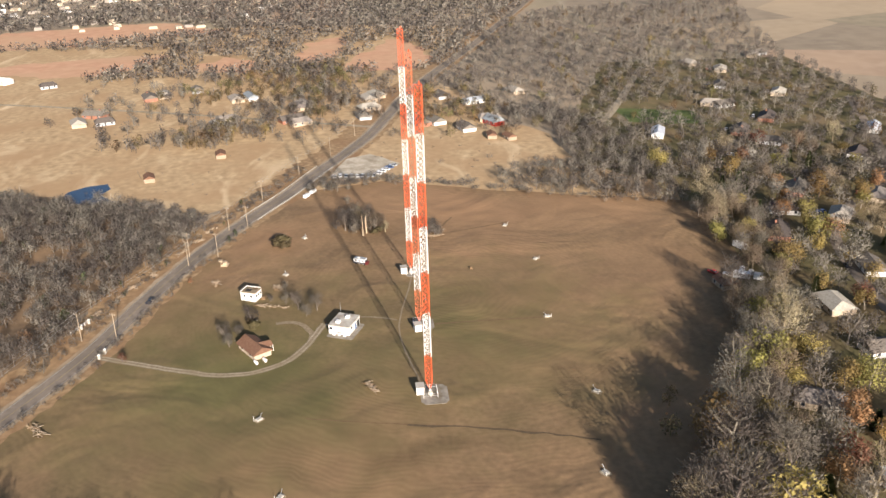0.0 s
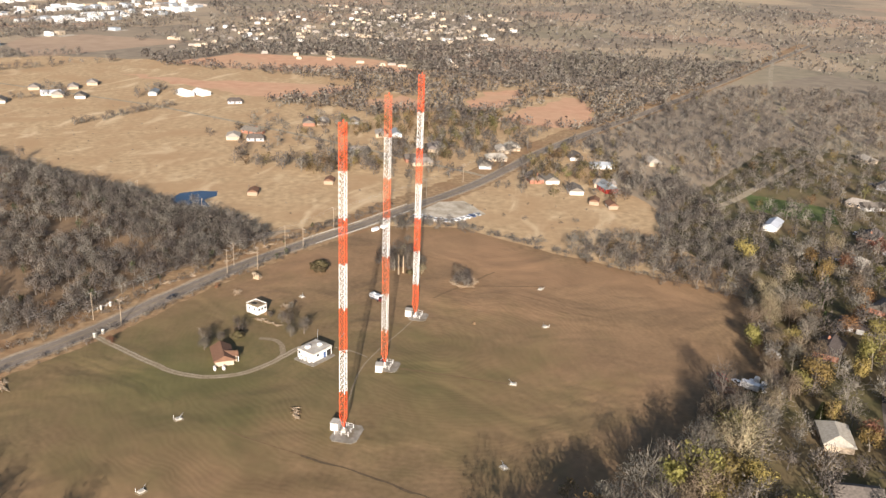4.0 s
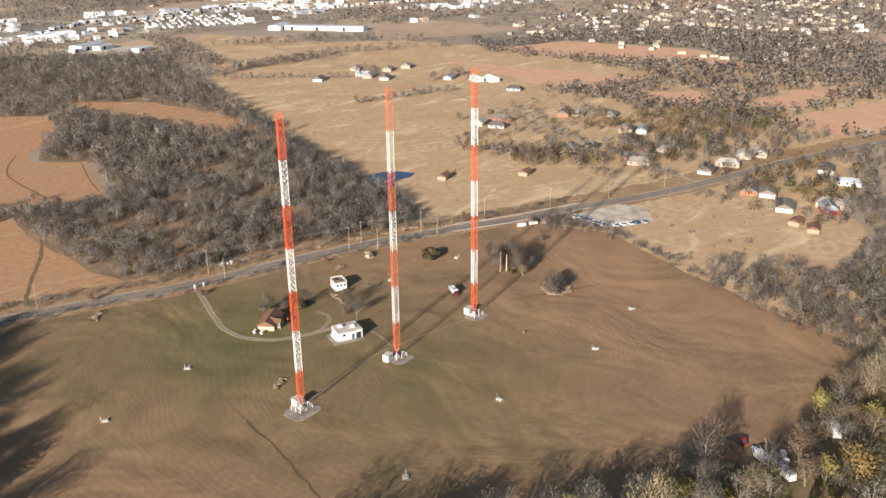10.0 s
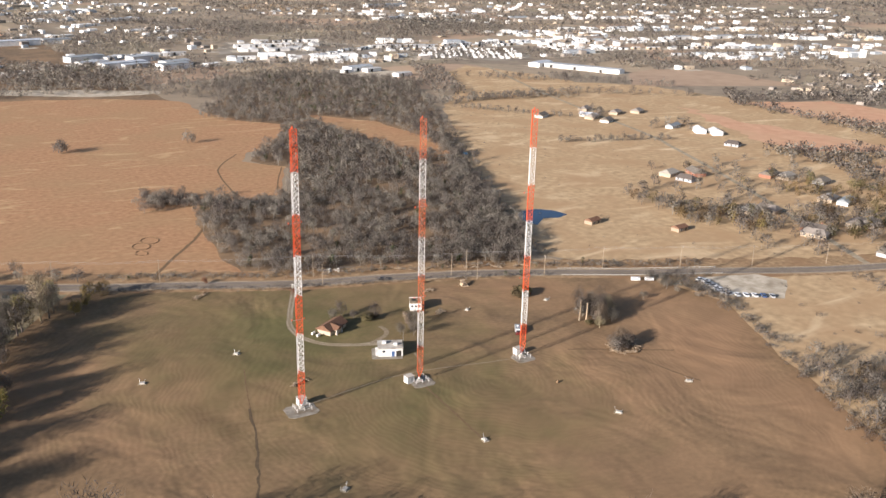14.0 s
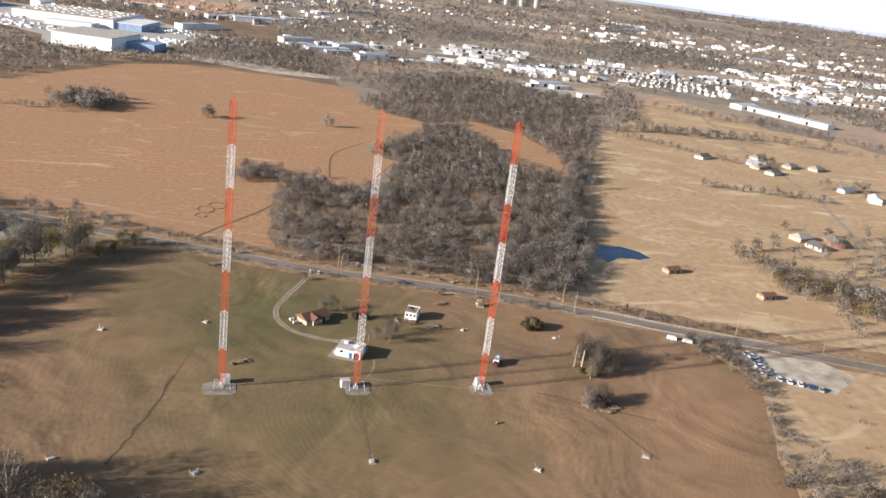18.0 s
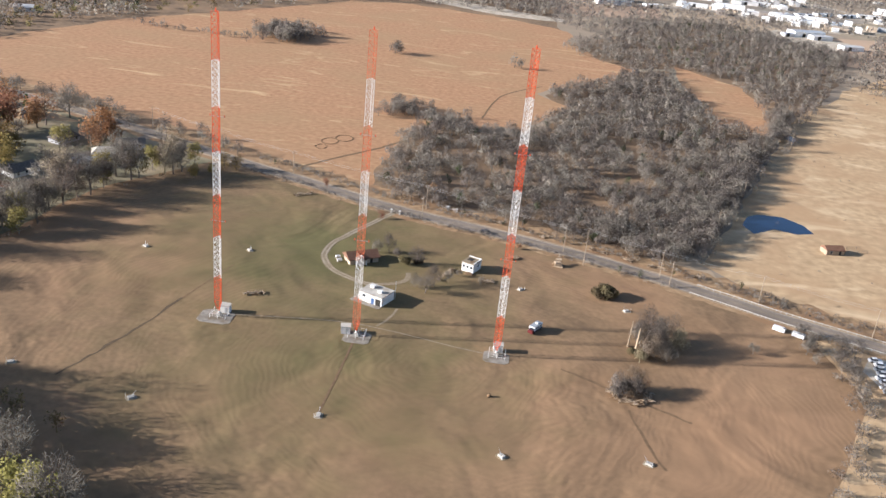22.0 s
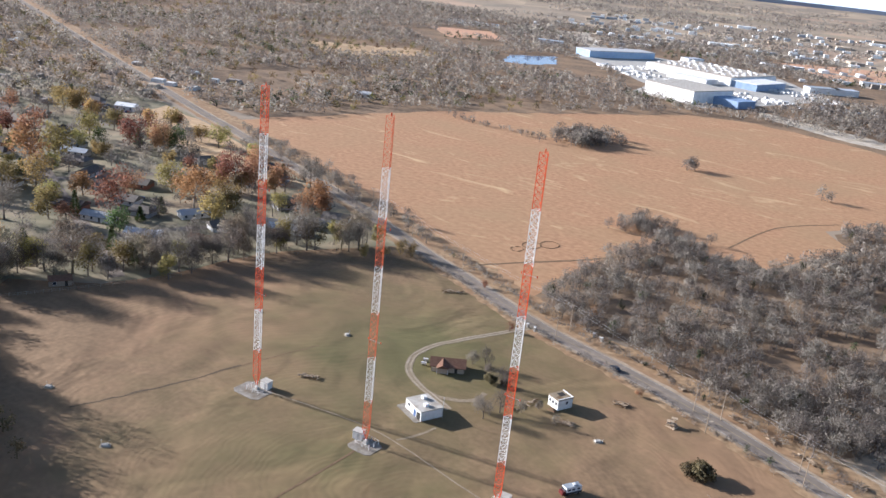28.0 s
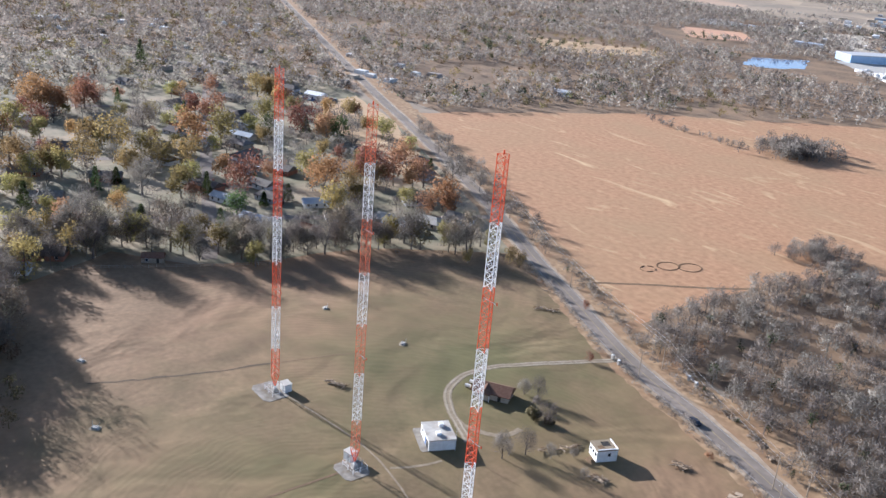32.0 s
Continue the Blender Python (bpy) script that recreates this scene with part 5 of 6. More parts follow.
HOMEBELT = [q for poly in ([(240, 172), (258, 132), (304, 103), (267, 66), (234, 110)], [(319, 107), (380, 50), (330, 14), (267, 62)], [(350, 140), (420, 120), (470, 40), (400, 0), (340, 60)], [(262, -20), (300, 0), (360, -30), (330, -80), (250, -70)]) for q in scatter(poly, 9.5, rng, (), 0.6) if all((q[0] - a) ** 2 + (q[1] - b) ** 2 > 90 for a, b in ((288, 109), (299, 105), (284, 57), (292, 62), (325, 60)))]
wood("homestead_trees", HOMEBELT + scatter([(300, 170), (340, 150), (400, 90), (390, 160), (330, 215)], 19, rng, (), 0.5), T_AUT, M_AUTUMN, "garden trees round the farmhouses", 14, 0.8, 1.3)
wood("homestead_bare_trees", scatter([(240, 172), (258, 132), (304, 103), (267, 66), (234, 110)], 8, rng, (), 0.8) + scatter([(319, 107), (380, 50), (330, 14), (267, 62)], 10, rng, (), 0.6) + scatter([(262, 10), (420, -20), (470, 60), (430, 150), (380, 60)], 11, rng, (), 0.6) + scatter([(380, 250), (440, 230), (480, 190), (420, 130), (360, 150)], 21, rng, (), 0.5) + [q for q in scatter([(290, 220), (350, 225), (430, 150), (450, 40), (330, 0), (262, 10), (236, 60), (234, 170)], 13, rng, (), 0.5) if all((q[0] - a) ** 2 + (q[1] - b) ** 2 > 110 for a, b in ((288, 109), (299, 105), (284, 57), (292, 62), (325, 60), (374, 170), (381, 161), (392, 139), (357, 106), (362, 96), (309, 203), (309, 186), (329, 197)))] + [(441 + rng.gauss(0, 16), 345 + rng.gauss(0, 12)) for k in range(7)] + [(408 + rng.gauss(0, 18), 415 + rng.gauss(0, 14)) for k in range(9)], T_MID, M_WOODS, "bare trees round the farmhouses", 15, 0.75, 1.3)
PL = [[(608, 419), (715, 387), (746, 230), (667, 141), (642, 215), (613, 297)], [(523, 424), (532, 329), (548, 229), (551, 181), (477, 219), (465, 253)], [(465, 168), (525, 144), (509, 109), (457, 104)], [(498, 73), (574, 66), (609, 35), (527, 28), (480, 53)], [(447, 34), (516, 15), (577, -8), (574, -25), (468, -47), (435, -21)]]
wood("ploughland_woods", scatter([(430, 60), (430, -40), (470, -60), (900, -230), (900, 300), (760, 420), (700, 440), (640, 470), (590, 420), (590, 300), (570, 190), (440, 240), (430, 120)], 10, rng, PL, 0.9), T_FAR, M_WOODS, "bare woods between the ploughed fields", 16, 0.9, 1.4)
wood("paddock_trees", scatter([(228, -92), (300, -60), (330, -20), (300, -4), (240, 10), (236, -40)], 12, rng, (), 0.5), T_MID, M_WOODS, "bare trees round the paddock houses", 28)
wood("paddock_autumn_trees", scatter([(228, -92), (300, -60), (330, -20), (300, -4), (240, 10), (236, -40)], 17, rng, (), 0.5), T_AUT, M_AUTUMN, "yellowing trees round the paddock houses", 29)
wood("wood_edge_trees", [(118 + 62 * u + rng.gauss(-4, 4), 100 + 178 * u + rng.gauss(0, 4)) for u in [k / 110 for k in range(110)]] + [(190 + 28 * u + rng.gauss(-2, 4), 290 + 90 * u + rng.gauss(0, 4)) for u in [k / 40 for k in range(40)]], T_NEAR, M_WOODS, "taller bare trees along the edge of the wood", 37, 0.9, 1.5)
wood("fence_row", [(120 + 103 * u + rng.gauss(0, 3), 98 + 288 * u + rng.gauss(0, 4)) for u in [k / 90 for k in range(90)]] + [(385 - 80 * u + rng.gauss(0, 3), 420 + 95 * u) for u in [k / 30 for k in range(30)]]
     + [(303 + 97 * u, 330 - 30 * u + rng.gauss(0, 2)) for u in [k / 30 for k in range(30)]], T_MID, M_WOODS, "bare trees along the pasture fence", 17, 0.5, 0.9)
TOWN = [(60, 720), (180, 800), (345, 680), (560, 735), (760, 650), (1000, 560), (2100, 1800), (900, 3000), (300, 2000), (0, 1300)]
NW = [(-100, 725), (60, 720), (0, 1300), (-150, 1500), (-1400, 1500), (-1500, 720), (-820, 445), (-430, 290), (-362, 285), (-305, 455), (-225, 585), (-160, 695)]
WW = [(-470, 200), (-480, -60), (-330, -125), (-500, -400), (-1500, -100), (-1500, 680), (-820, 425), (-430, 272)]
FARC = [(-290, 1375), (-168, 1505), (-20, 1580), (-20, 1400), (-125, 1225)]
RAIL = [(-110, 1010), (40, 950), (0, 1290), (-120, 1220)]
LAKE = [(-510, 890), (-459, 985), (-380, 885), (-385, 790), (-440, 770)]
FACT = [(-480, 1020), (-390, 1170), (-110, 1120), (-110, 800), (-140, 735), (-265, 765), (-350, 930), (-440, 990)]
wood("north_woods", [q for q in scatter(NW, 12, rng, (LAKE, FACT, FARC, RAIL, [(-690, 680), (-560, 780), (-520, 740), (-650, 660)], [(-650, 661), (-578, 783), (-530, 732), (-552, 680), (-587, 623)], [(-764, 1080), (-684, 1146), (-599, 1059), (-653, 977)], [(-668, 1342), (-634, 1409), (-418, 1101), (-419, 1051)]), 0.9) if noise.noise((q[0] * 0.009, q[1] * 0.009, 8)) > -0.22], T_FAR, M_HAZEWOODS, "distant bare woods", 18, 0.85, 1.45)
wood("north_cedars", [q for q in scatter(NW, 17, rng, (LAKE, FACT), 0.8) if noise.noise((q[0] * 0.007, q[1] * 0.007, 3)) > 0.22], T_AUTFAR, M_CEDAR, "dark evergreen stands in the distant woods", 34, 0.7, 1.1)
wood("north_autumn_trees", scatter([(-362, 290), (-820, 450), (-1300, 700), (-900, 1000), (-420, 700), (-225, 590), (-300, 455)], 17, rng, (LAKE,), 0.55), T_AUTFAR, M_AUTUMN, "distant mixed autumn trees", 19)
wood("west_woods", scatter(WW, 12.5, rng, (), 0.75), T_FAR, M_HAZEWOODS, "distant bare trees behind the estate", 20, 1.0, 1.6)
wood("west_autumn_trees", scatter(WW, 17, rng, (), 0.65), T_AUTFAR, M_AUTUMN, "distant autumn trees of the estate", 21, 0.9, 1.5)
wood("town_edge_woods", scatter([(220, 745), (306, 593), (395, 713), (340, 690), (270, 790), (160, 800), (90, 690)], 9, rng, (), 0.85) + scatter([(20, 730), (100, 640), (160, 720), (60, 830), (-100, 890), (-110, 820)], 10, rng, (), 0.8) + scatter([(400, 715), (560, 660), (640, 540), (620, 520), (540, 610), (430, 690)], 10, rng, (), 0.7)
     + scatter([(330, 535), (480, 535), (600, 470), (596, 485), (480, 552), (350, 552)], 8, rng, (), 0.8), T_MID, M_WOODS, "bare woods along the edge of the town", 30)
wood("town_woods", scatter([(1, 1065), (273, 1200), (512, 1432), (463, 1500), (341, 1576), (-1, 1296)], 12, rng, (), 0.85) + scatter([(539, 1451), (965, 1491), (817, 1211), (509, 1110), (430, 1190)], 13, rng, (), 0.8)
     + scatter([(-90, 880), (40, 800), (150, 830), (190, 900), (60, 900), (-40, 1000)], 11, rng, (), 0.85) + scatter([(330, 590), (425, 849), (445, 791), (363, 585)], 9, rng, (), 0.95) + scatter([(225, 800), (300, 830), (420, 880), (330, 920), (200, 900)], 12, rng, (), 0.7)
     + scatter([(297, 525), (366, 536), (470, 512), (470, 532), (366, 562), (297, 548)], 9, rng, (), 0.9) + scatter([(680, 100), (1400, 60), (1450, 560), (760, 560)], 19, rng, PL[:1], 0.75) + scatter([(700, 700), (1000, 580), (1200, 800), (760, 830)], 15, rng, (), 0.75), T_FAR, M_HAZEWOODS, "bare grey woods between the rows of the far town", 32, 0.8, 1.25)
wood("town_trees", [q for q in scatter(TOWN, 17, rng, (), 0.65) if q[1] < 1500 and noise.noise((q[0] * 0.006, q[1] * 0.006, 2)) > -0.12] + [q for q in scatter(TOWN, 29, rng, (), 0.75) if q[1] >= 1500], T_HOR, M_HAZEWOODS, "distant trees of the town", 22)
wood("east_far_woods", scatter([(700, 440), (900, 300), (900, -230), (760, -420), (1500, -900), (2300, 0), (1800, 1000), (1000, 560)], 22, rng, (), 0.7), T_HOR, M_HAZEWOODS, "distant woods to the horizon", 23, 0.9, 1.6)
PARCEL = []                                     # belts and small woods of the far country, along its field boundaries
for i in range(-9, 14):
    for j in range(4, 17):
        ax, ay = 230 * i + 60 * noise.noise((i * 0.7, j * 0.7, 1)), 230 * j + 60 * noise.noise((i * 0.7, j * 0.7, 2))
        full = rng.random() < 0.22
        if math.hypot(ax, ay - 150) < 1150 or ay < 0.35 * -ax - 400:
            continue
        if full:
            PARCEL += [(ax + rng.uniform(0, 220), ay + rng.uniform(0, 200)) for k in range(110)]
        for (ux, uy) in ((1.0, -0.12), (0.12, 1.0)):
            if rng.random() < 0.75:
                PARCEL += [(ax + 230 * u * ux + rng.gauss(0, 5), ay + 230 * u * uy + rng.gauss(0, 5)) for u in [k / 24 for k in range(24)] if rng.random() < 0.85]
wood("horizon_woods", PARCEL, T_HOR, M_HAZEWOODS, "belts and small woods reaching to the horizon", 24, 0.9, 1.9)

# ---- estate houses ----
KINDS = [gable_house(15, 9, 2.8, 2.2, M_WALLS[2], M_SHINGLE, "house", "low brick ranch house with dark shingle roof", "estate houses", chimney=True),
         gable_house(13, 8.5, 2.7, 2.0, M_WALLS[0], M_SHINGLE, "house", "white-sided bungalow with grey shingle roof", "estate houses"),
         gable_house(14, 9, 2.8, 2.0, M_WALLS[1], M_SHINGLE_LT, "house", "tan bungalow with pale shingle roof", "estate houses", hip=3.0),
         gable_house(12, 8, 2.7, 2.1, M_WALLS[3], M_SHINGLE, "house", "grey bungalow with dark roof", "estate houses", hip=2.5),
         gable_house(16, 7, 2.8, 1.6, M_WALLS[0], M_GREYROOF, "house", "long white house with pale metal roof", "estate houses")]
taken = set()
for i, (x, y, a) in enumerate(HOUSES + SOUTH + [(272, -64, 10), (271, -30, 20), (338, -40, 15), (422, 447, 30), (400, 408, 30), (402, 388, 30), (463, 416, 30), (441, 341, 20), (431, 259, 25), (309, 203, 20), (309, 186, 20), (329, 197, 70), (374, 170, 20), (381, 161, 110), (392, 139, 15), (357, 106, 20), (362, 96, 110), (288, 109, 20),
                                        (300, 105, 15), (284, 57, 25), (292, 63, 115), (325, 60, 20), (292, 16, 15), (314, 12, 20), (270, -20, 20), (252, -47, 15), (340, 12, 20), (350, 6, 20), (318, -60, 20), (342, -93, 20), (332, 57, 20), (359, 433, 30), (403, 417, 120), (438, 419, 30), (433, -313, 20), (407, -245, 20), (276, -221, 20), (86, -175, 70), (-67, -115, 60)]):
    k = (4 if (x, y) in ((-104, -121), (-128, -113), (-143, -108)) else rng.randrange(5)) if x < 230 else rng.choice((1, 4, 2, 0, 3, 2))
    m = pose(x, y, 0.05, 0, 0, a + rng.choice((0, 180)) + (90 if rng.random() < 0.2 else 0))
    if k in taken:
        copy_thing(KINDS[k], m)
    else:
        KINDS[k].matrix_basis = m
        taken.add(k)

# barns and sheds
BARN = gable_house(15, 9, 3.6, 1.8, M_METALW, M_METALW, "barn", "large white metal barn", "farm buildings", over=0.3)
BARN.matrix_basis = pose(447, 314, 0.05, 0, 0, 60)
for x, y, a in ((455, 302, 60), (-373, 441, 25), (-419, 225, 25)):
    copy_thing(BARN, pose(x, y, 0.05, 0, 0, a))
REDB = gable_house(12, 8, 3.2, 2.6, mat("red barn boards", (0.30, 0.04, 0.03), (0.38, 0.06, 0.045), 0.8), M_GREYROOF, "red_barn", "small red barn with a pale roof", "farm buildings")
REDB.matrix_basis = pose(262, -66, 0.05, 0, 0, 30)
SHED = gable_house(8.5, 5.5, 2.4, 1.3, M_WOOD, M_BROWNROOF, "field_shed", "weathered low field shed", "sheds", over=0.2)
SHED.matrix_basis = pose(184, 132, 0.05, 0, 0, 15)
for x, y, a in ((221, 99, 10), (227, -70, 20), (-152, 108, 20), (-188, 30, 60), (-160, 5, 60), (15, -118, 10), (232, -60, 0), (-165, 78, 20)):
    copy_thing(SHED, pose(x, y, 0.05, 0, 0, a))

# ---- far town ----


def warehouse(L, W, h, wall, roof, label):
    t = thing("warehouse", label, "warehouse", "industrial buildings")
    part("wall", MB().box(0, 0, 0, L, W, h), wall, t)
    part("roof", MB().add([(-L / 2 - .3, -W / 2 - .3, h), (L / 2 + .3, -W / 2 - .3, h), (L / 2 + .3, W / 2 + .3, h), (-L / 2 - .3, W / 2 + .3, h), (-L / 2 - .3, 0, h + W * 0.06), (L / 2 + .3, 0, h + W * 0.06)],
                          [(0, 1, 5, 4), (2, 3, 4, 5), (1, 2, 5), (3, 0, 4), (3, 2, 1, 0)]), roof, t)
    part("dock_door", MB().box(-L * 0.2, -W / 2 - 0.05, 0, 4, 0.12, 4), M_DARK, t)
    return t


WH = [warehouse(24, 11, 4.2, M_METALW, M_METALW, "white metal industrial building in the far town"), warehouse(13, 9, 3.4, M_METALW, M_GREYROOF, "small white industrial building with grey roof"), warehouse(38, 17, 5.5, M_METALW, M_GREYROOF, "long pale warehouse in the far town"), warehouse(13, 9, 3.5, M_WALLS[1], M_METALW, "tan commercial building in the far town")]
spots = [(333, 806, 20, 2), (363, 738, 20, 0), (345, 790, 20, 0), (310, 790, 20, 1), (77, 925, 25, 2), (131, 939, 25, 2), (172, 906, 25, 0), (32, 959, 25, 2), (1018, 2265, -30, 2), (1052, 2247, -30, 2), (1086, 2229, -30, 2)]
yards = MB()
yards.box(325, 775, 0.02, 95, 70, 0.05, radians(-35))
# rows of buildings: two ends, how many, kinds
for xa, ya, xb, yb, n, kinds in ((252, 1060, 368, 1050, 7, (0,)), (266, 1110, 390, 1105, 7, (0,)), (280, 1172, 415, 1159, 7, (0, 1)), (211, 966, 309, 946, 6, (0, 1, 3)), (309, 946, 458, 1043, 9, (1, 1, 0, 3)), (458, 1043, 582, 1033, 8, (1, 0, 3)), (582, 1033, 728, 1049, 9, (0, 1, 1, 3)),
                                 (470, 1000, 720, 1010, 12, (1, 1, 3)), (2, 940, 83, 1044, 5, (1, 0)), (83, 1044, 165, 1041, 6, (0, 1)), (203, 1376, 270, 1407, 6, (0, 1)), (46, 1862, 170, 1941, 8, (2, 0)), (149, 1645, 240, 1680, 6, (0, 2)), (18, 1333, 60, 1350, 3, (0,)), (63, 1524, 140, 1560, 5, (0, 1)),
                                 (740, 1045, 1000, 1010, 14, (0, 1, 3, 1)), (760, 1000, 1020, 970, 11, (1, 0, 3)), (1020, 1010, 1400, 985, 14, (0, 1, 2)), (820, 900, 1060, 850, 12, (1, 0, 3)), (860, 800, 1100, 740, 10, (1, 3, 0)), (960, 1250, 1200, 1210, 9, (0, 1)), (585, 770, 640, 660, 4, (2,)), (700, 1560, 960, 1640, 9, (0, 2, 1)),
                                 (-280, 1290, -120, 1360, 8, (0, 1)), (-90, 1240, 20, 1290, 6, (0, 2)), (1100, 1500, 1450, 1420, 9, (0, 2)), (500, 1800, 760, 1700, 8, (0, 1)), (-620, 1400, -420, 1500, 8, (0, 1))):
    a = math.degrees(math.atan2(yb - ya, xb - xa))
    yards.box((xa + xb) / 2, (ya + yb) / 2, 0.02, math.hypot(xb - xa, yb - ya) + 20, 26, 0.04 + 0.001 * n, radians(a))
    for i in range(n):
        u = (i + rng.uniform(0.1, 0.9)) / n
        spots.append((xa + (xb - xa) * u + rng.uniform(-4, 4), ya + (yb - ya) * u + rng.uniform(-5, 5), a + rng.choice((0, 0, 90)), rng.choice(kinds)))
tagged(part("paved_yards", yards, M_LOT), "pale paved yards between the far industrial buildings", "yard", kind="stuff")
seen = set()
for x, y, a, k in spots:
    if k in seen:
        copy_thing(WH[k], pose(x, y, 0.05, 0, 0, a))
    else:
        WH[k].matrix_basis = pose(x, y, 0.05, 0, 0, a)
        seen.add(k)
# large factory and the blue-fronted warehouse
fac = thing("factory", "huge low white factory with a tan gravel roof", "factory", at=pose(-258, 1034, 0.05, 0, 0, -14))
part("wall", MB().box(0, 0, 0, 132, 112, 10), M_METALW, fac)
part("roof", MB().box(0, 2, 10, 128, 106, 0.8), mat("tan gravel roof", (0.38, 0.33, 0.27), (0.46, 0.41, 0.34), 0.1), fac, "tan gravel roof")
# blue of the wing is the factory's shaded side, put into the colour
part("side_wing", MB().box(84, -18, 0, 36, 70, 8), mat("wall cladding with blue shade painted in", (0.22, 0.30, 0.44), (0.28, 0.37, 0.52), 0.2, rough=0.5), fac, "side wing with blue shade painted in")
part("wing_roof", MB().box(84, -18, 8, 37, 71, 0.7), M_METALW, fac, "white wing roof")
part("loading_bay", MB().box(20, -72, 0, 60, 26, 6), M_METALW, fac, "low white loading bay")
for i in range(60):
    part("roof_vent", MB().box(-56 + 12.4 * (i % 10), -38 + 16 * (i // 10) + rng.uniform(-4, 4), 10.8, rng.uniform(2, 6), 2.5, rng.uniform(1.0, 2.0)), M_METALW, fac)
hall = thing("factory_hall", "tall white windowless factory hall", "factory", at=pose(-204, 805, 0.05, 0, 0, -20))
part("wall", MB().box(0, 0, 0, 70, 66, 13), M_METALW, hall)
part("roof", MB().box(0, 0, 13, 71, 67, 0.8), M_ROOFW, hall)
# annex in the same painted blue shade, for the hall's shaded side
part("annex", MB().box(51, 16, 0, 34, 30, 8), bpy.data.materials["wall cladding with blue shade painted in"], hall, "annex with blue shade painted in")
bl = thing("warehouse", "long low pale blue warehouse by the lake", "warehouse", "industrial buildings", pose(-421, 1082, 0.05, 0, 0, 63))
part("wall", MB().box(0, 0, 0, 122, 34, 9), mat("pale blue cladding", (0.30, 0.42, 0.58), (0.36, 0.48, 0.64), 0.2, rough=0.5), bl)
part("roof", MB().box(0, 0, 9, 123, 35, 1.0), M_METALW, bl, "white flat roof")
for x, y, a, L in ((930, 1975, 22, 150), (-115, 1056, 40, 44), (-92, 1075, 40, 30), (-30, 1240, 10, 60), (24, 1249, 10, 40), (65, 929, 20, 60), (121, 896, 20, 44), (-332, 1165, 60, 30), (-540, 1095, 20, 40), (30, 1010, 25, 50), (100, 990, 25, 40)):
    w = thing("warehouse", "pale warehouse near the factory yard", "warehouse", "industrial buildings", pose(x, y, 0.05, 0, 0, a))
    part("wall", MB().box(0, 0, 0, L, 18, 7), M_METALW, w)
    part("roof", MB().box(0, 0, 7, L + 0.6, 18.6, 0.6), M_GREYROOF, w)
mill = thing("grain_mill", "distant pale concrete silos and mill tower", "silo", at=pose(840, 2670, 0.05))
for i in range(7):
    part("silo", MB().bar((-90 + 26 * i, 6 * (i % 2), 0), (-90 + 26 * i, 6 * (i % 2), 30 + 14 * (i % 3)), 9, 9, 12), M_CONC, mill)
# paved industrial yards
flat("industrial_yard", [(-258, 775), (-165, 748), (-110, 900), (-90, 1000), (-190, 1140), (-400, 1165), (-450, 1010), (-350, 930), (-270, 850)], 0.05, M_CONC, "pale concrete yard round the factory", "yard", 4.0, 40, 20)
flat("town_yard", [(200, 935), (320, 915), (470, 990), (500, 880), (612, 815), (700, 970), (735, 1060), (450, 1065), (425, 1175), (270, 1190), (205, 1010)], 0.04, mat("town ground", (0.22, 0.19, 0.15), (0.36, 0.33, 0.28), 0.03, c3=(0.17, 0.13, 0.09), scale3=0.01), "pale paved and bare ground of the industrial town", "yard", 15.0, 41, 20)
# streets of the far town: closely set roofs, too small to pick out singly
BLOCKS = [([(200, 943), (592, 740), (880, 600), (1136, 620), (1500, 880), (1700, 1250), (1259, 1300), (880, 1260), (366, 1060)], 26, -8, 0.17),
          ([(-110, 1110), (60, 960), (200, 950), (250, 1060), (240, 1500), (34, 1560), (-222, 1385)], 36, 20, 0.08),
          ([(-700, 1150), (-420, 1180), (-120, 1420), (0, 1580), (500, 2000), (0, 2600), (-900, 2000)], 40, 25, 0.02),
          ([(700, 1450), (1259, 1310), (1850, 1200), (2300, 1600), (1650, 2000), (1076, 2150), (500, 1950)], 44, -6, 0.05)]
streets = [MB() for k in range(4)]
town_lots = MB()
for poly, gap, yaw, low in BLOCKS:
    k, q = math.cos(radians(yaw)), math.sin(radians(yaw))
    for x, y in scatter(poly, gap, rng, (FARC,), 0.9):
        u, v = k * x + q * y, -q * x + k * y
        if noise.noise((u * 0.0035, v * 0.011, 12)) < low - 0.05:
            continue
        big = rng.random() < 0.09
        L, W = (rng.uniform(26, 52), rng.uniform(12, 20)) if big else (rng.uniform(7, 18), rng.uniform(5, 11))
        a = radians(yaw) + rng.choice((0, 0, 1.571)) + rng.gauss(0, 0.04)
        if rng.random() < 0.6:
            town_lots.box(x + rng.uniform(-8, 8), y + rng.uniform(-8, 8), 0.03, L * 1.5 + 10, W + 16, 0.03 + 0.02 * rng.random(), a)
        streets[rng.choice((0, 0, 0, 1, 2, 3))].box(x, y, 0, L, W, rng.uniform(3.2, 6.5), a, 0.97)
for mb, m, lab in zip(streets, (M_METALW, M_GREYROOF, M_WALLS[1], M_SHINGLE_LT), ("closely set white roofs", "closely set grey metal roofs", "closely set tan buildings", "closely set shingle roofs")):
    tagged(part("town_roofs", mb, m), lab + " of the far town", "buildings", kind="stuff")
tagged(part("town_lots", town_lots, M_LOT), "pale paved lots and yards of the far town", "yard", kind="stuff")
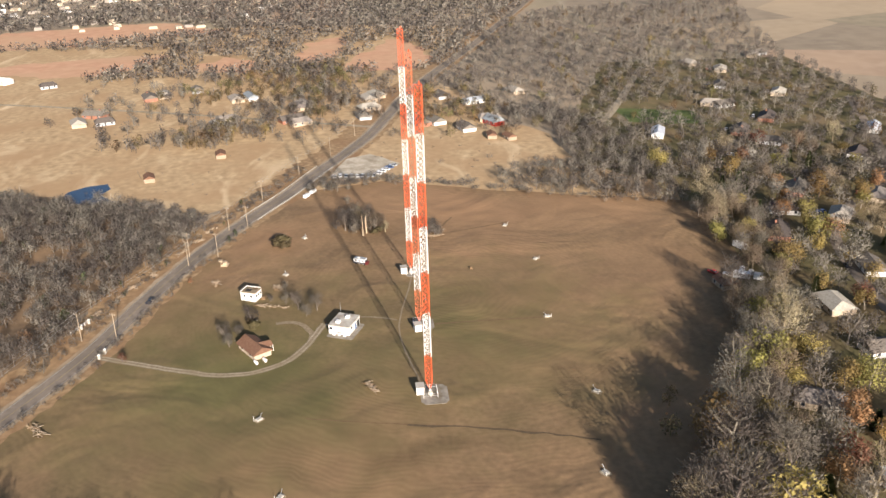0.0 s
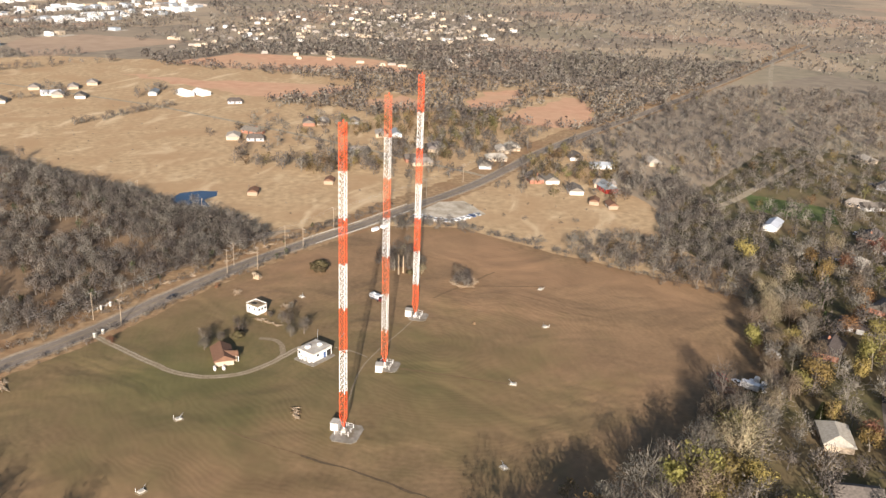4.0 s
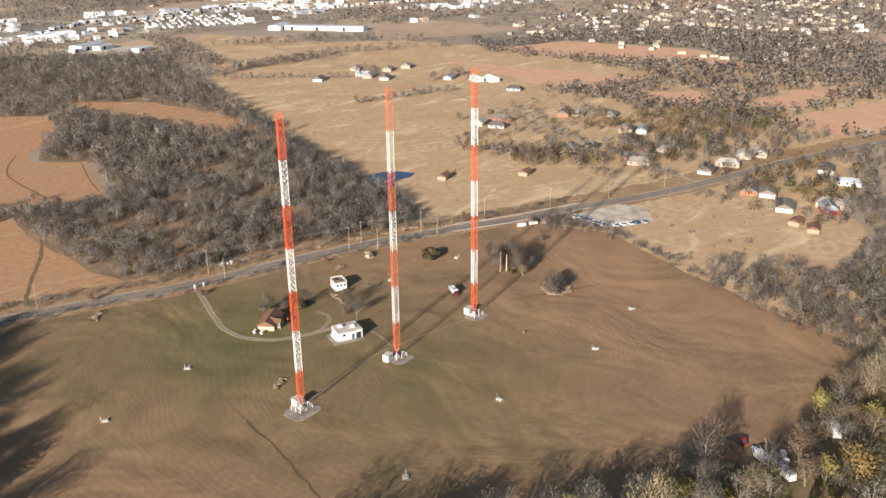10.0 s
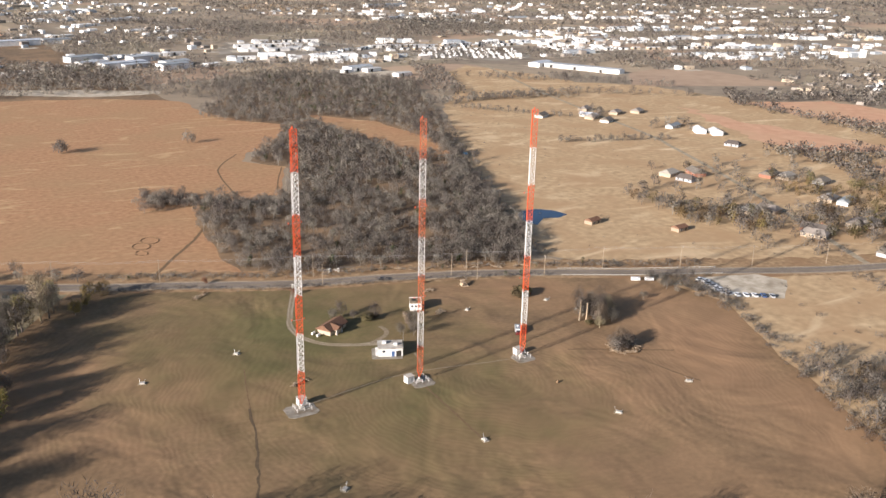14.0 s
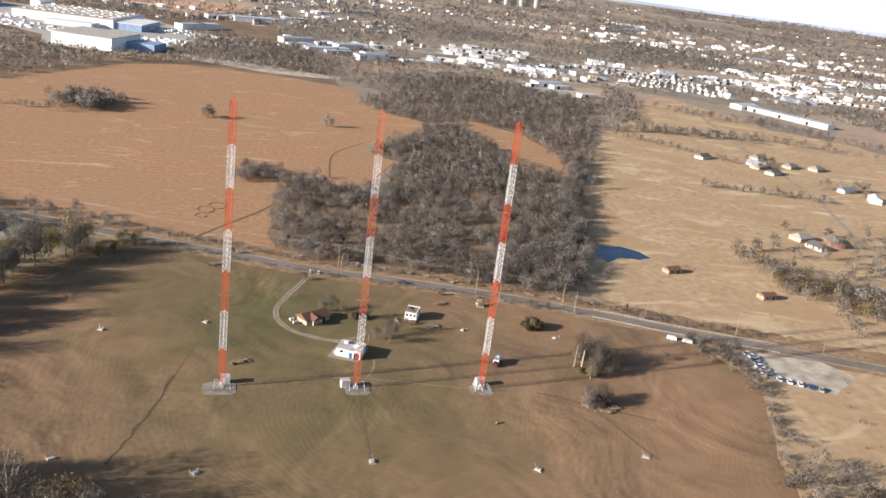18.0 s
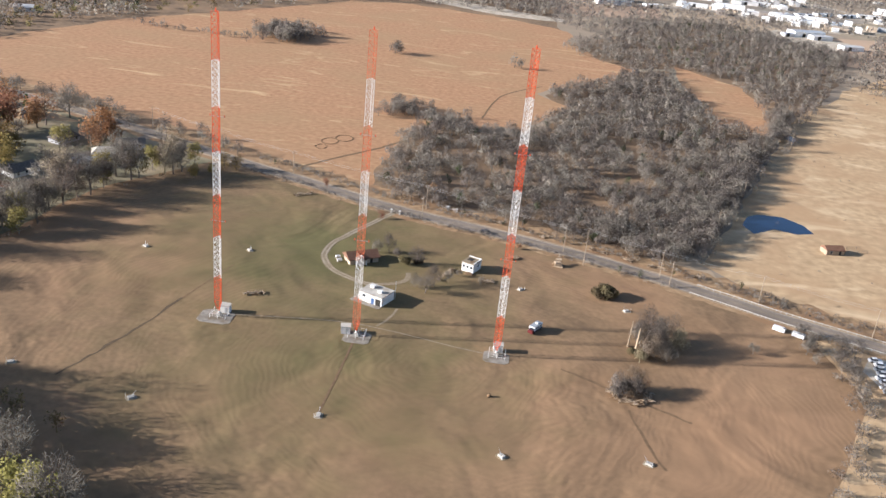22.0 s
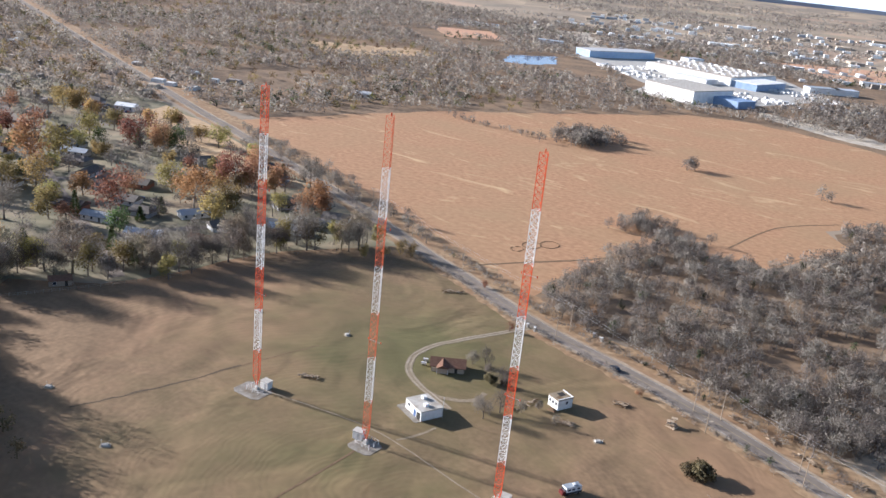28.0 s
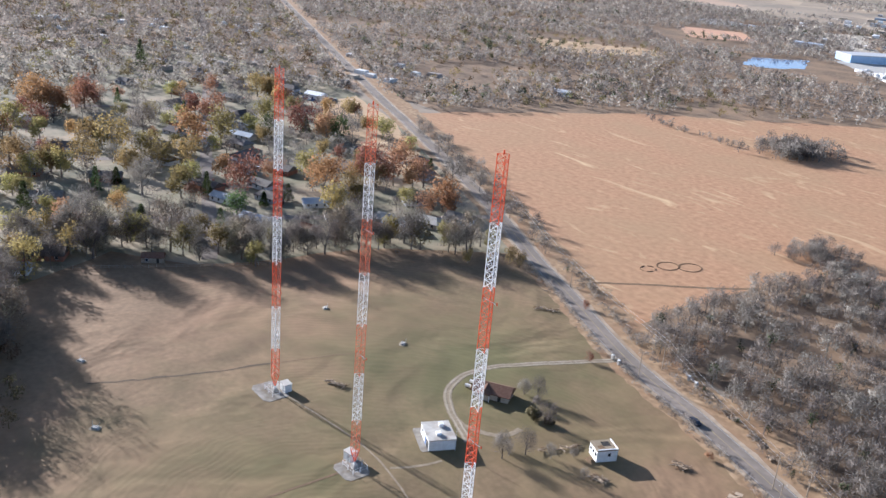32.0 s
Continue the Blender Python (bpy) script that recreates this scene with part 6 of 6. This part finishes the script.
# lots full of parked trailers, too far to pick out singly
lots = MB()
for cx, cy, a, nx, ny in ((580, 930, -27, 16, 14), (-740, 1235, 10, 22, 9), (-70, 905, 25, 12, 4), (-110, 990, -28, 14, 5), (-345, 955, -14, 9, 4), (-250, 905, -20, 16, 5), (-150, 880, -20, 7, 8), (-330, 1040, 76, 14, 4), (800, 950, -5, 14, 8)):
    k, s = math.cos(radians(a)), math.sin(radians(a))
    for i in range(nx):
        for j in range(ny):
            if rng.random() < 0.6:
                X, Y = (i - nx / 2) * 9.5 + rng.uniform(-1, 1), (j - ny / 2) * 9.5 + rng.uniform(-2, 2)
                lots.box(cx + k * X - s * Y, cy + s * X + k * Y, 0.08, rng.uniform(4, 7.5), 2.4, rng.uniform(1.6, 2.8), radians(a) + rng.choice((0, 1.57)))
tagged(part("parked_trailers", lots, M_METALW), "rows of pale trailers and vehicles parked in far lots", "trailers", kind="stuff")
# distant roofs, too small to pick out singly
for nm, wallm, part_of in (("distant_white_roofs", M_WALLS[0], 0), ("distant_grey_roofs", M_SHINGLE_LT, 1), ("distant_tan_roofs", M_WALLS[1], 2)):
    droof = MB()
    for k in range(300):
        if k < 130:
            if k % 3 and part_of == 0:
                continue
            x, y = 700 + rng.uniform(0, 700), 120 + rng.uniform(0, 420)
        elif k < 155:
            x, y = rng.uniform(-900, -450), rng.uniform(100, 380)
        else:
            x, y = rng.uniform(-200, 2400), rng.uniform(1150, 3600)
            if noise.noise((x * 0.004, y * 0.004, 6)) < 0.05:
                continue
        g = 1.0 if k < 155 else 1.25
        droof.box(x, y, 0, rng.uniform(7, 14) * g, rng.uniform(6, 9) * g, rng.uniform(2.5, 3.6), rng.choice((0.3, 0.35, 1.9)), 0.85)
    tagged(part(nm, droof, wallm), "small distant houses of the town", "houses", kind="stuff")

# ---- poles and wires along the road ----


def utility_pole(x, y, h=11.5, yaw=65.0):
    t = thing("utility_pole", "weathered wooden utility pole with a crossarm beside the road", "utility pole", "utility poles", pose(x, y, 0.03, 0, 0, yaw))
    part("post", MB().bar((0, 0, 0), (0, 0, h), 0.17, 0.11, 8), M_WOOD, t)
    part("crossarm", MB().box(0, 0, h - 0.9, 2.4, 0.12, 0.14), M_WOOD, t)
    for s in (-1.1, 0.0, 1.1):
        part("insulator", MB().bar((s, 0, h - 0.76), (s, 0, h - 0.5), 0.06, 0.04, 6), M_TWHITE, t)
    return t


POLES = [(-150, 184), (-106, 162), (-62, 142), (5, 119), (66, 92), (75, 93), (104, 80), (140, 68), (177, 52), (211, 36), (250, 22), (300, 6)]
for x, y in POLES:
    utility_pole(x, y)
utility_pole(5, 107, 10.5)
utility_pole(74, 81, 11)
for x, y in ((135, 139), (155, 188), (204, 302)):
    utility_pole(x, y, 10.5, 0)
utility_pole(107, 72, 10.5)
for i in range(len(POLES) - 1):
    (xa, ya), (xb, yb) = POLES[i], POLES[i + 1]
    for off in (-1.0, 1.0):
        ps = [(xa + (xb - xa) * u + off * 0.4, ya + (yb - ya) * u + off * 0.9, 11.0 - 4 * 0.9 * u * (1 - u)) for u in [k / 6 for k in range(7)]]
        w = MB()
        w.add([(x, y + 0.03 * math.cos(2.1 * k), z + 0.03 * math.sin(2.1 * k)) for x, y, z in ps for k in range(3)],
              [(3 * j + k, 3 * j + (k + 1) % 3, 3 * j + 3 + (k + 1) % 3, 3 * j + 3 + k) for j in range(6) for k in range(3)])
        tagged(part("power_line", w, M_STEEL), "thin overhead power line between the poles", "power line", "power lines")

# ---- vehicles ----


def car(paint, name="car", label="car parked on pale ground", L=4.6, W=1.8, h=0.75, cab=(0.15, 0.55), top=1.45, group="parked cars"):
    t = thing(name, label, "car", group)
    b = MB()
    b.prism([(-L / 2, -W / 2 + .15), (-L / 2 + .15, -W / 2), (L / 2 - .25, -W / 2), (L / 2, -W / 2 + .25), (L / 2, W / 2 - .25), (L / 2 - .25, W / 2), (-L / 2 + .15, W / 2), (-L / 2, W / 2 - .15)], 0.3, h + 0.1)
    part("body", b, paint, t)
    x0, x1 = -L / 2 + L * cab[0], -L / 2 + L * (cab[0] + cab[1])
    g = MB()
    z0, z1, i0 = h + 0.1, top, 0.35
    g.add([(x0, -W / 2 + .08, z0), (x1, -W / 2 + .08, z0), (x1, W / 2 - .08, z0), (x0, W / 2 - .08, z0), (x0 + i0, -W / 2 + .22, z1), (x1 - i0 * 1.6, -W / 2 + .22, z1), (x1 - i0 * 1.6, W / 2 - .22, z1), (x0 + i0, W / 2 - .22, z1)],
          [(0, 1, 5, 4), (1, 2, 6, 5), (2, 3, 7, 6), (3, 0, 4, 7), (4, 5, 6, 7)])
    part("cabin_glass", g, M_PANE, t, "dark cabin windows")
    part("roof", MB().box((x0 + x1 - i0 * 0.6) / 2, 0, z1, x1 - x0 - i0 * 2.5, W - 0.44, 0.05), paint, t)
    for sx in (-0.3, 0.3):
        for sy in (-1, 1):
            part("wheel", MB().bar((L * sx, sy * (W / 2 - 0.2), 0.33), (L * sx, sy * (W / 2 + 0.02), 0.33), 0.33, n=10), M_RUBBER, t)
    return t


CARS = [car(M_CARS[i], label=l) for i, l in enumerate(("white car parked on pale ground", "silver car parked on pale ground", "dark car parked on pale ground", "red car parked on pale ground", "blue car parked on pale ground"))]
VAN = car(M_CARS[0], "van", "long white van beside the road", 6.0, 2.1, 2.2, (0.74, 0.24), 2.5, "white vans")
placed = set()
cspots = [(172 - 0.15 * i + rng.uniform(-1, 1.5), 33 - 3.0 * i, rng.uniform(-14, 14)) for i in range(8)] + [(173 + 3.4 * i, 10 - 2.2 * i, 70 + rng.uniform(-9, 9)) for i in range(5)]
cspots += [(x + 9 * math.cos(radians(a + 70)), y + 9 * math.sin(radians(a + 70)), a + rng.choice((0, 90)) + rng.uniform(-10, 10)) for x, y, a in HOUSES + SOUTH if rng.random() < 0.75]
cspots += [(20 + 3.2 * i, -118 - 5 * (i % 2), 30) for i in range(3)]
cspots += [(-446 + 3.4 * i, 200 + 1.9 * i + 7.5 * j, 120 + rng.uniform(-4, 4)) for i in range(12) for j in range(3) if rng.random() < 0.8]
for x, y, a in cspots:
    k = rng.choice((0, 0, 1, 2, 3, 4, 1)) if x < 160 or x > 200 or y < -10 or y > 40 else rng.choice((4, 0, 1, 0, 2, 1))
    if k in placed:
        copy_thing(CARS[k], pose(x, y, 0.1, 0, 0, a))
    else:
        CARS[k].matrix_basis = pose(x, y, 0.1, 0, 0, a)
        placed.add(k)
copy_thing(CARS[2], pose(33, 101, 0.14, 0, 0, 160))
VAN.scale = (0.72, 0.8, 0.72)
VAN.matrix_basis = pose(143, 46.5, 0.1, 0, 0, -28) @ Matrix.Diagonal((0.72, 0.8, 0.72, 1))
copy_thing(VAN, pose(149, 43.5, 0.1, 0, 0, -28))

# white guard rails where the road crosses the low ground
for side in (4.6, -4.6):
    gr = thing("guard_rail", "white steel guard rail along the road", "guard rail", "guard rails")
    run = [p for p in ROAD if 114 < p.x < 192]
    pts = []
    for i, q in enumerate(run):
        d = (run[min(i + 1, len(run) - 1)] - run[max(i - 1, 0)]).normalized()
        pts.append((q.x - d.y * side, q.y + d.x * side))
        part("post", MB().box(*pts[-1], 0.05, 0.16, 0.16, 0.8), M_STEEL, gr)
    rail = MB()
    rail.add([(x, y, z) for x, y in pts for z in (0.5, 0.74)], [(2 * j, 2 * j + 2, 2 * j + 3, 2 * j + 1) for j in range(len(pts) - 1)])
    rail.add([(x, y + 0.08, z) for x, y in pts for z in (0.5, 0.74)], [(2 * j + 1, 2 * j + 3, 2 * j + 2, 2 * j) for j in range(len(pts) - 1)])
    part("rail", rail, M_CONC, gr)

# parked motorhome in the field
rv = thing("motorhome", "old white motorhome with dark lower panels parked in the grass", "motorhome", at=pose(57, 20.5, 0.06, 0, 0, 241))
rv.scale = (0.78, 0.9, 0.9)
part("body", MB().box(0, 0, 0.55, 6.6, 2.4, 2.3), M_CARS[0], rv)
part("stripe", MB().box(0, 0, 0.6, 6.64, 2.44, 0.75), M_CARS[2], rv, "dark lower panels")
part("cab", MB().box(3.9, 0, 0.5, 1.5, 2.1, 1.2, top=0.92), mat("maroon paint", (0.10, 0.02, 0.02), (0.13, 0.03, 0.028), 1.0, rough=0.4), rv, "dark red cab")
part("windscreen", MB().box(3.42, 0, 1.7, 0.4, 1.9, 0.7), M_PANE, rv)
part("roof", MB().box(0, 0, 2.85, 6.5, 2.3, 0.12), M_GREYROOF, rv, "blue-grey roof")
part("roof_unit", MB().box(-0.8, 0, 2.97, 1.1, 0.9, 0.35), M_METALW, rv)
for sx in (-2.0, 2.9):
    for sy in (-1, 1):
        part("wheel", MB().bar((sx, sy * 0.95, 0.4), (sx, sy * 1.22, 0.4), 0.4, n=10), M_RUBBER, rv)
for s in (-1, 1):
    for xx in (-2.0, 0.2, 2.0):
        part("window", MB().box(xx, s * 1.215, 1.8, 1.2, 0.06, 0.6), M_PANE, rv)

# ---- heaps, gates and small things ----


def brush_pile(x, y, L, W, yaw, seed, label="long heap of cut dry brush in the grass"):
    g = random.Random(seed)
    t = thing("brush_pile", label, "brush pile", "brush piles", pose(x, y, 0.04, 0, 0, yaw))
    for i in range(26):
        c = Vector((g.uniform(-L / 2, L / 2), g.uniform(-W / 2, W / 2) * 0.8, g.uniform(0.1, 0.75)))
        m = Matrix.Translation(c) @ Euler((0, g.gauss(0, 0.2), g.gauss(0, 0.8))).to_matrix().to_4x4()
        part("branch", BRANCH[i % 3], None, t, at=m)


BRANCH = []
for k, m in enumerate((M_PALEWOOD, M_WOOD, M_TRACK)):
    stick = MB().bar((-1.4, 0, 0), (0.2, 0.1, 0.05), 0.09, 0.13, 5).bar((0.2, 0.1, 0.05), (1.5, -0.2, 0.2), 0.13, 0.04, 5).bar((0.0, 0.1, 0), (0.9, 0.7, 0.3), 0.07, 0.03, 4)
    BRANCH.append(stick.mesh("branch", m))
brush_pile(-39.5, 18, 6, 1.6, 30, 1)
brush_pile(-50, 117, 8, 2.6, 40, 2)
brush_pile(46, 78, 4, 2.5, 20, 3, "russet brush heap beside the road")
for k in range(7):
    brush_pile(87 + 5.5 * math.cos(0.9 * k), -11.5 + 4.6 * math.sin(0.9 * k), 4.5, 2.0, 90 + 52 * k, 40 + k, "russet dead brush heaped round the thicket")
brush_pile(22, 54, 13, 0.9, 70, 5, "low dead hedge line beside the house")
for i, (x, y, L, a) in enumerate(((24, 119, 7, -20), (36, 114, 5, -10), (48, 110, 8, -25), (58, 105, 5, 10), (80, 97, 7, -25), (92, 92, 5, -30), (12, 126, 5, 0), (104, 88, 6, -25), (120, 84, 5, 0))):
    brush_pile(x, y, L, 2.4, a, 20 + i, "pale heap of cleared brush beside the woods")
brush_pile(38, 53, 5, 3, 20, 6, "russet weed heap by the derelict house")
for x, y, h in ((88, 19, 9.5), (90.5, 17.5, 8.0)):
    s = thing("dead_trunk", "tall pale dead tree trunk without branches", "dead trunk", "dead trunks", pose(x, y, 0.05))
    part("trunk", MB().bar((0, 0, 0), (0.2, 0.1, h), 0.42, 0.16, 8), M_PALEWOOD, s)
    part("stub", MB().bar((0.1, 0, h * 0.6), (0.9, 0.3, h * 0.75), 0.14, 0.05, 5), M_PALEWOOD, s)
# stone gateway and gate at the drive, gate across the road
for x, y in ((-8.8, 109.5), (-5.0, 108.5), (14.5, 121.5), (18.5, 120)):
    g = thing("gate_pier", "pale stone gate pier beside the road", "gate pier", "gate piers", pose(x, y, 0.05))
    part("shaft", MB().box(0, 0, 0, 0.8, 0.8, 1.7), M_CONC, g)
    part("cap", MB().box(0, 0, 1.7, 1.0, 1.0, 0.2, top=0.7), M_WHITE, g)
fence = thing("rail_fence", "white rail fence at the wood gate", "fence", at=pose(14.5, 121.5, 0.05, 0, 0, -22))
for i in range(6):
    part("post", MB().box(-5 + 1.9 * i, 0.8, 0, 0.12, 0.12, 1.3), M_TWHITE, fence)
for z in (0.55, 1.1):
    part("rail", MB().bar((-5, 0.8, z), (4.5, 0.8, z), 0.06), M_TWHITE, fence)
pen = thing("stock_pen", "low dark wooden stock pen beside the field shed", "pen", at=pose(193, 137, 0.05, 0, 0, 20))
for i in range(7):
    part("post", MB().box(-7.5 + 2.5 * i, 2.2 if i % 2 else -2.2, 0, 0.2, 0.2, 1.3), M_WOOD, pen)
for s in (-2.2, 2.2):
    for z in (0.5, 1.1):
        part("rail", MB().box(0, s, z, 15.4, 0.08, 0.16), M_WOOD, pen)
# stacked pallets and junk pile beside the road
jk = thing("pallet_stack", "weathered heap of pallets and boards beside the road", "pallet stack", at=pose(64, 77.5, 0.05, 0, 0, 20))
for i in range(5):
    part("pallet", MB().box(rng.uniform(-1.2, 1.2), rng.uniform(-1, 1), 0.5 * i, 3.2 - 0.3 * i, 2.6 - 0.3 * i, 0.4, rng.uniform(-0.5, 0.5)), M_PALEWOOD, jk)
for i in range(7):
    part("board", MB().bar((rng.uniform(-2.5, 2.5), rng.uniform(-2, 2), 0.1), (rng.uniform(-2, 2), rng.uniform(-1.5, 1.5), rng.uniform(1.2, 2.8)), 0.1), M_PALEWOOD, jk)
# rings of dark brush in the russet field
HEAP = MB().box(0, 0, 0, 0.8, 0.4, 0.25, 0, 0.6).mesh("brush_heap", M_TRACK)
for i, (x, y, r) in enumerate(((-59, 200, 4.4), (-53, 208, 4.6), (-61, 189, 3.0))):
    ring = thing("brush_ring", "low dark ring of burnt brush in the russet field", "brush ring", "brush rings", pose(x, y, 0.05))
    for k in range(40):
        a = 2 * math.pi * k / 40
        if i < 2 or k % 8 >= 3:
            part("brush_heap", HEAP, None, ring, at=pose(r * math.cos(a), r * 1.25 * math.sin(a), 0, 0, 0, math.degrees(a) + 90))
# white roofs and trailer among the south trees
for x, y, a in ((20, -127, 65), (17, -134, 60), (48, -138, 25)):
    tr = thing("trailer", "white flat-roofed trailer under bare trees", "trailer", "trailers", pose(x, y, 0.05, 0, 0, a))
    part("body", MB().box(0, 0, 0.6, 6.4, 2.4, 2.1), M_METALW, tr)
    part("roof", MB().box(0, 0, 2.7, 6.5, 2.5, 0.12), M_METALW, tr)
    for sx in (-1, 1):
        part("wheel", MB().bar((sx, -1.2, 0.4), (sx, -0.9, 0.4), 0.4, n=10), M_RUBBER, tr)
        part("wheel", MB().bar((sx, 0.9, 0.4), (sx, 1.2, 0.4), 0.4, n=10), M_RUBBER, tr)
    windows(tr, [(-2.0, -1.22, 1.9, 0), (0.8, -1.22, 1.9, 0)], 0.9, 0.6)
# wire fence between the field and the gardens
for pts in ([(-174, -48), (-162, -18), (-151, 6), (-136, 44)], [(-151, 6), (-190, 21)]):
    gf = thing("garden_fence", "dark wooden post and rail fence behind the gardens", "fence", "garden fences")
    line = [Vector(p).lerp(Vector(q), k / 9) for p, q in zip(pts, pts[1:]) for k in range(9)] + [Vector(pts[-1])]
    for p in line:
        part("post", MB().box(p.x, p.y, 0.03, 0.18, 0.18, 1.5), M_WOOD, gf)
    for z in (0.6, 1.25):
        for p, q in zip(line, line[1:]):
            part("rail", MB().bar((p.x, p.y, z), (q.x, q.y, z), 0.06), M_WOOD, gf)
# white tanks among the south trees
for x, y in ((24, -128), (26.5, -130), (23, -132)):
    wt = thing("storage_tank", "short white upright storage tank under the trees", "tank", "storage tanks", pose(x, y, 0.04))
    part("shell", MB().bar((0, 0, 0), (0, 0, 1.9), 1.0, n=14), M_TWHITE, wt)
    part("lid", MB().bar((0, 0, 1.9), (0, 0, 2.2), 1.0, 0.3, 14), M_TWHITE, wt)
# old stump in the mown grass
st = thing("tree_stump", "dark old tree stump standing in the mown grass", "stump", at=pose(45, -24, 0.05))
part("stump", MB().bar((0, 0, 0), (0.1, 0, 1.0), 0.55, 0.38, 9), M_TRACK, st)
for a in (0.3, 2.2, 4.4):
    part("root", MB().bar((0.3 * math.cos(a), 0.3 * math.sin(a), 0.25), (1.0 * math.cos(a), 1.0 * math.sin(a), 0.02), 0.16, 0.06, 5), M_TRACK, st)
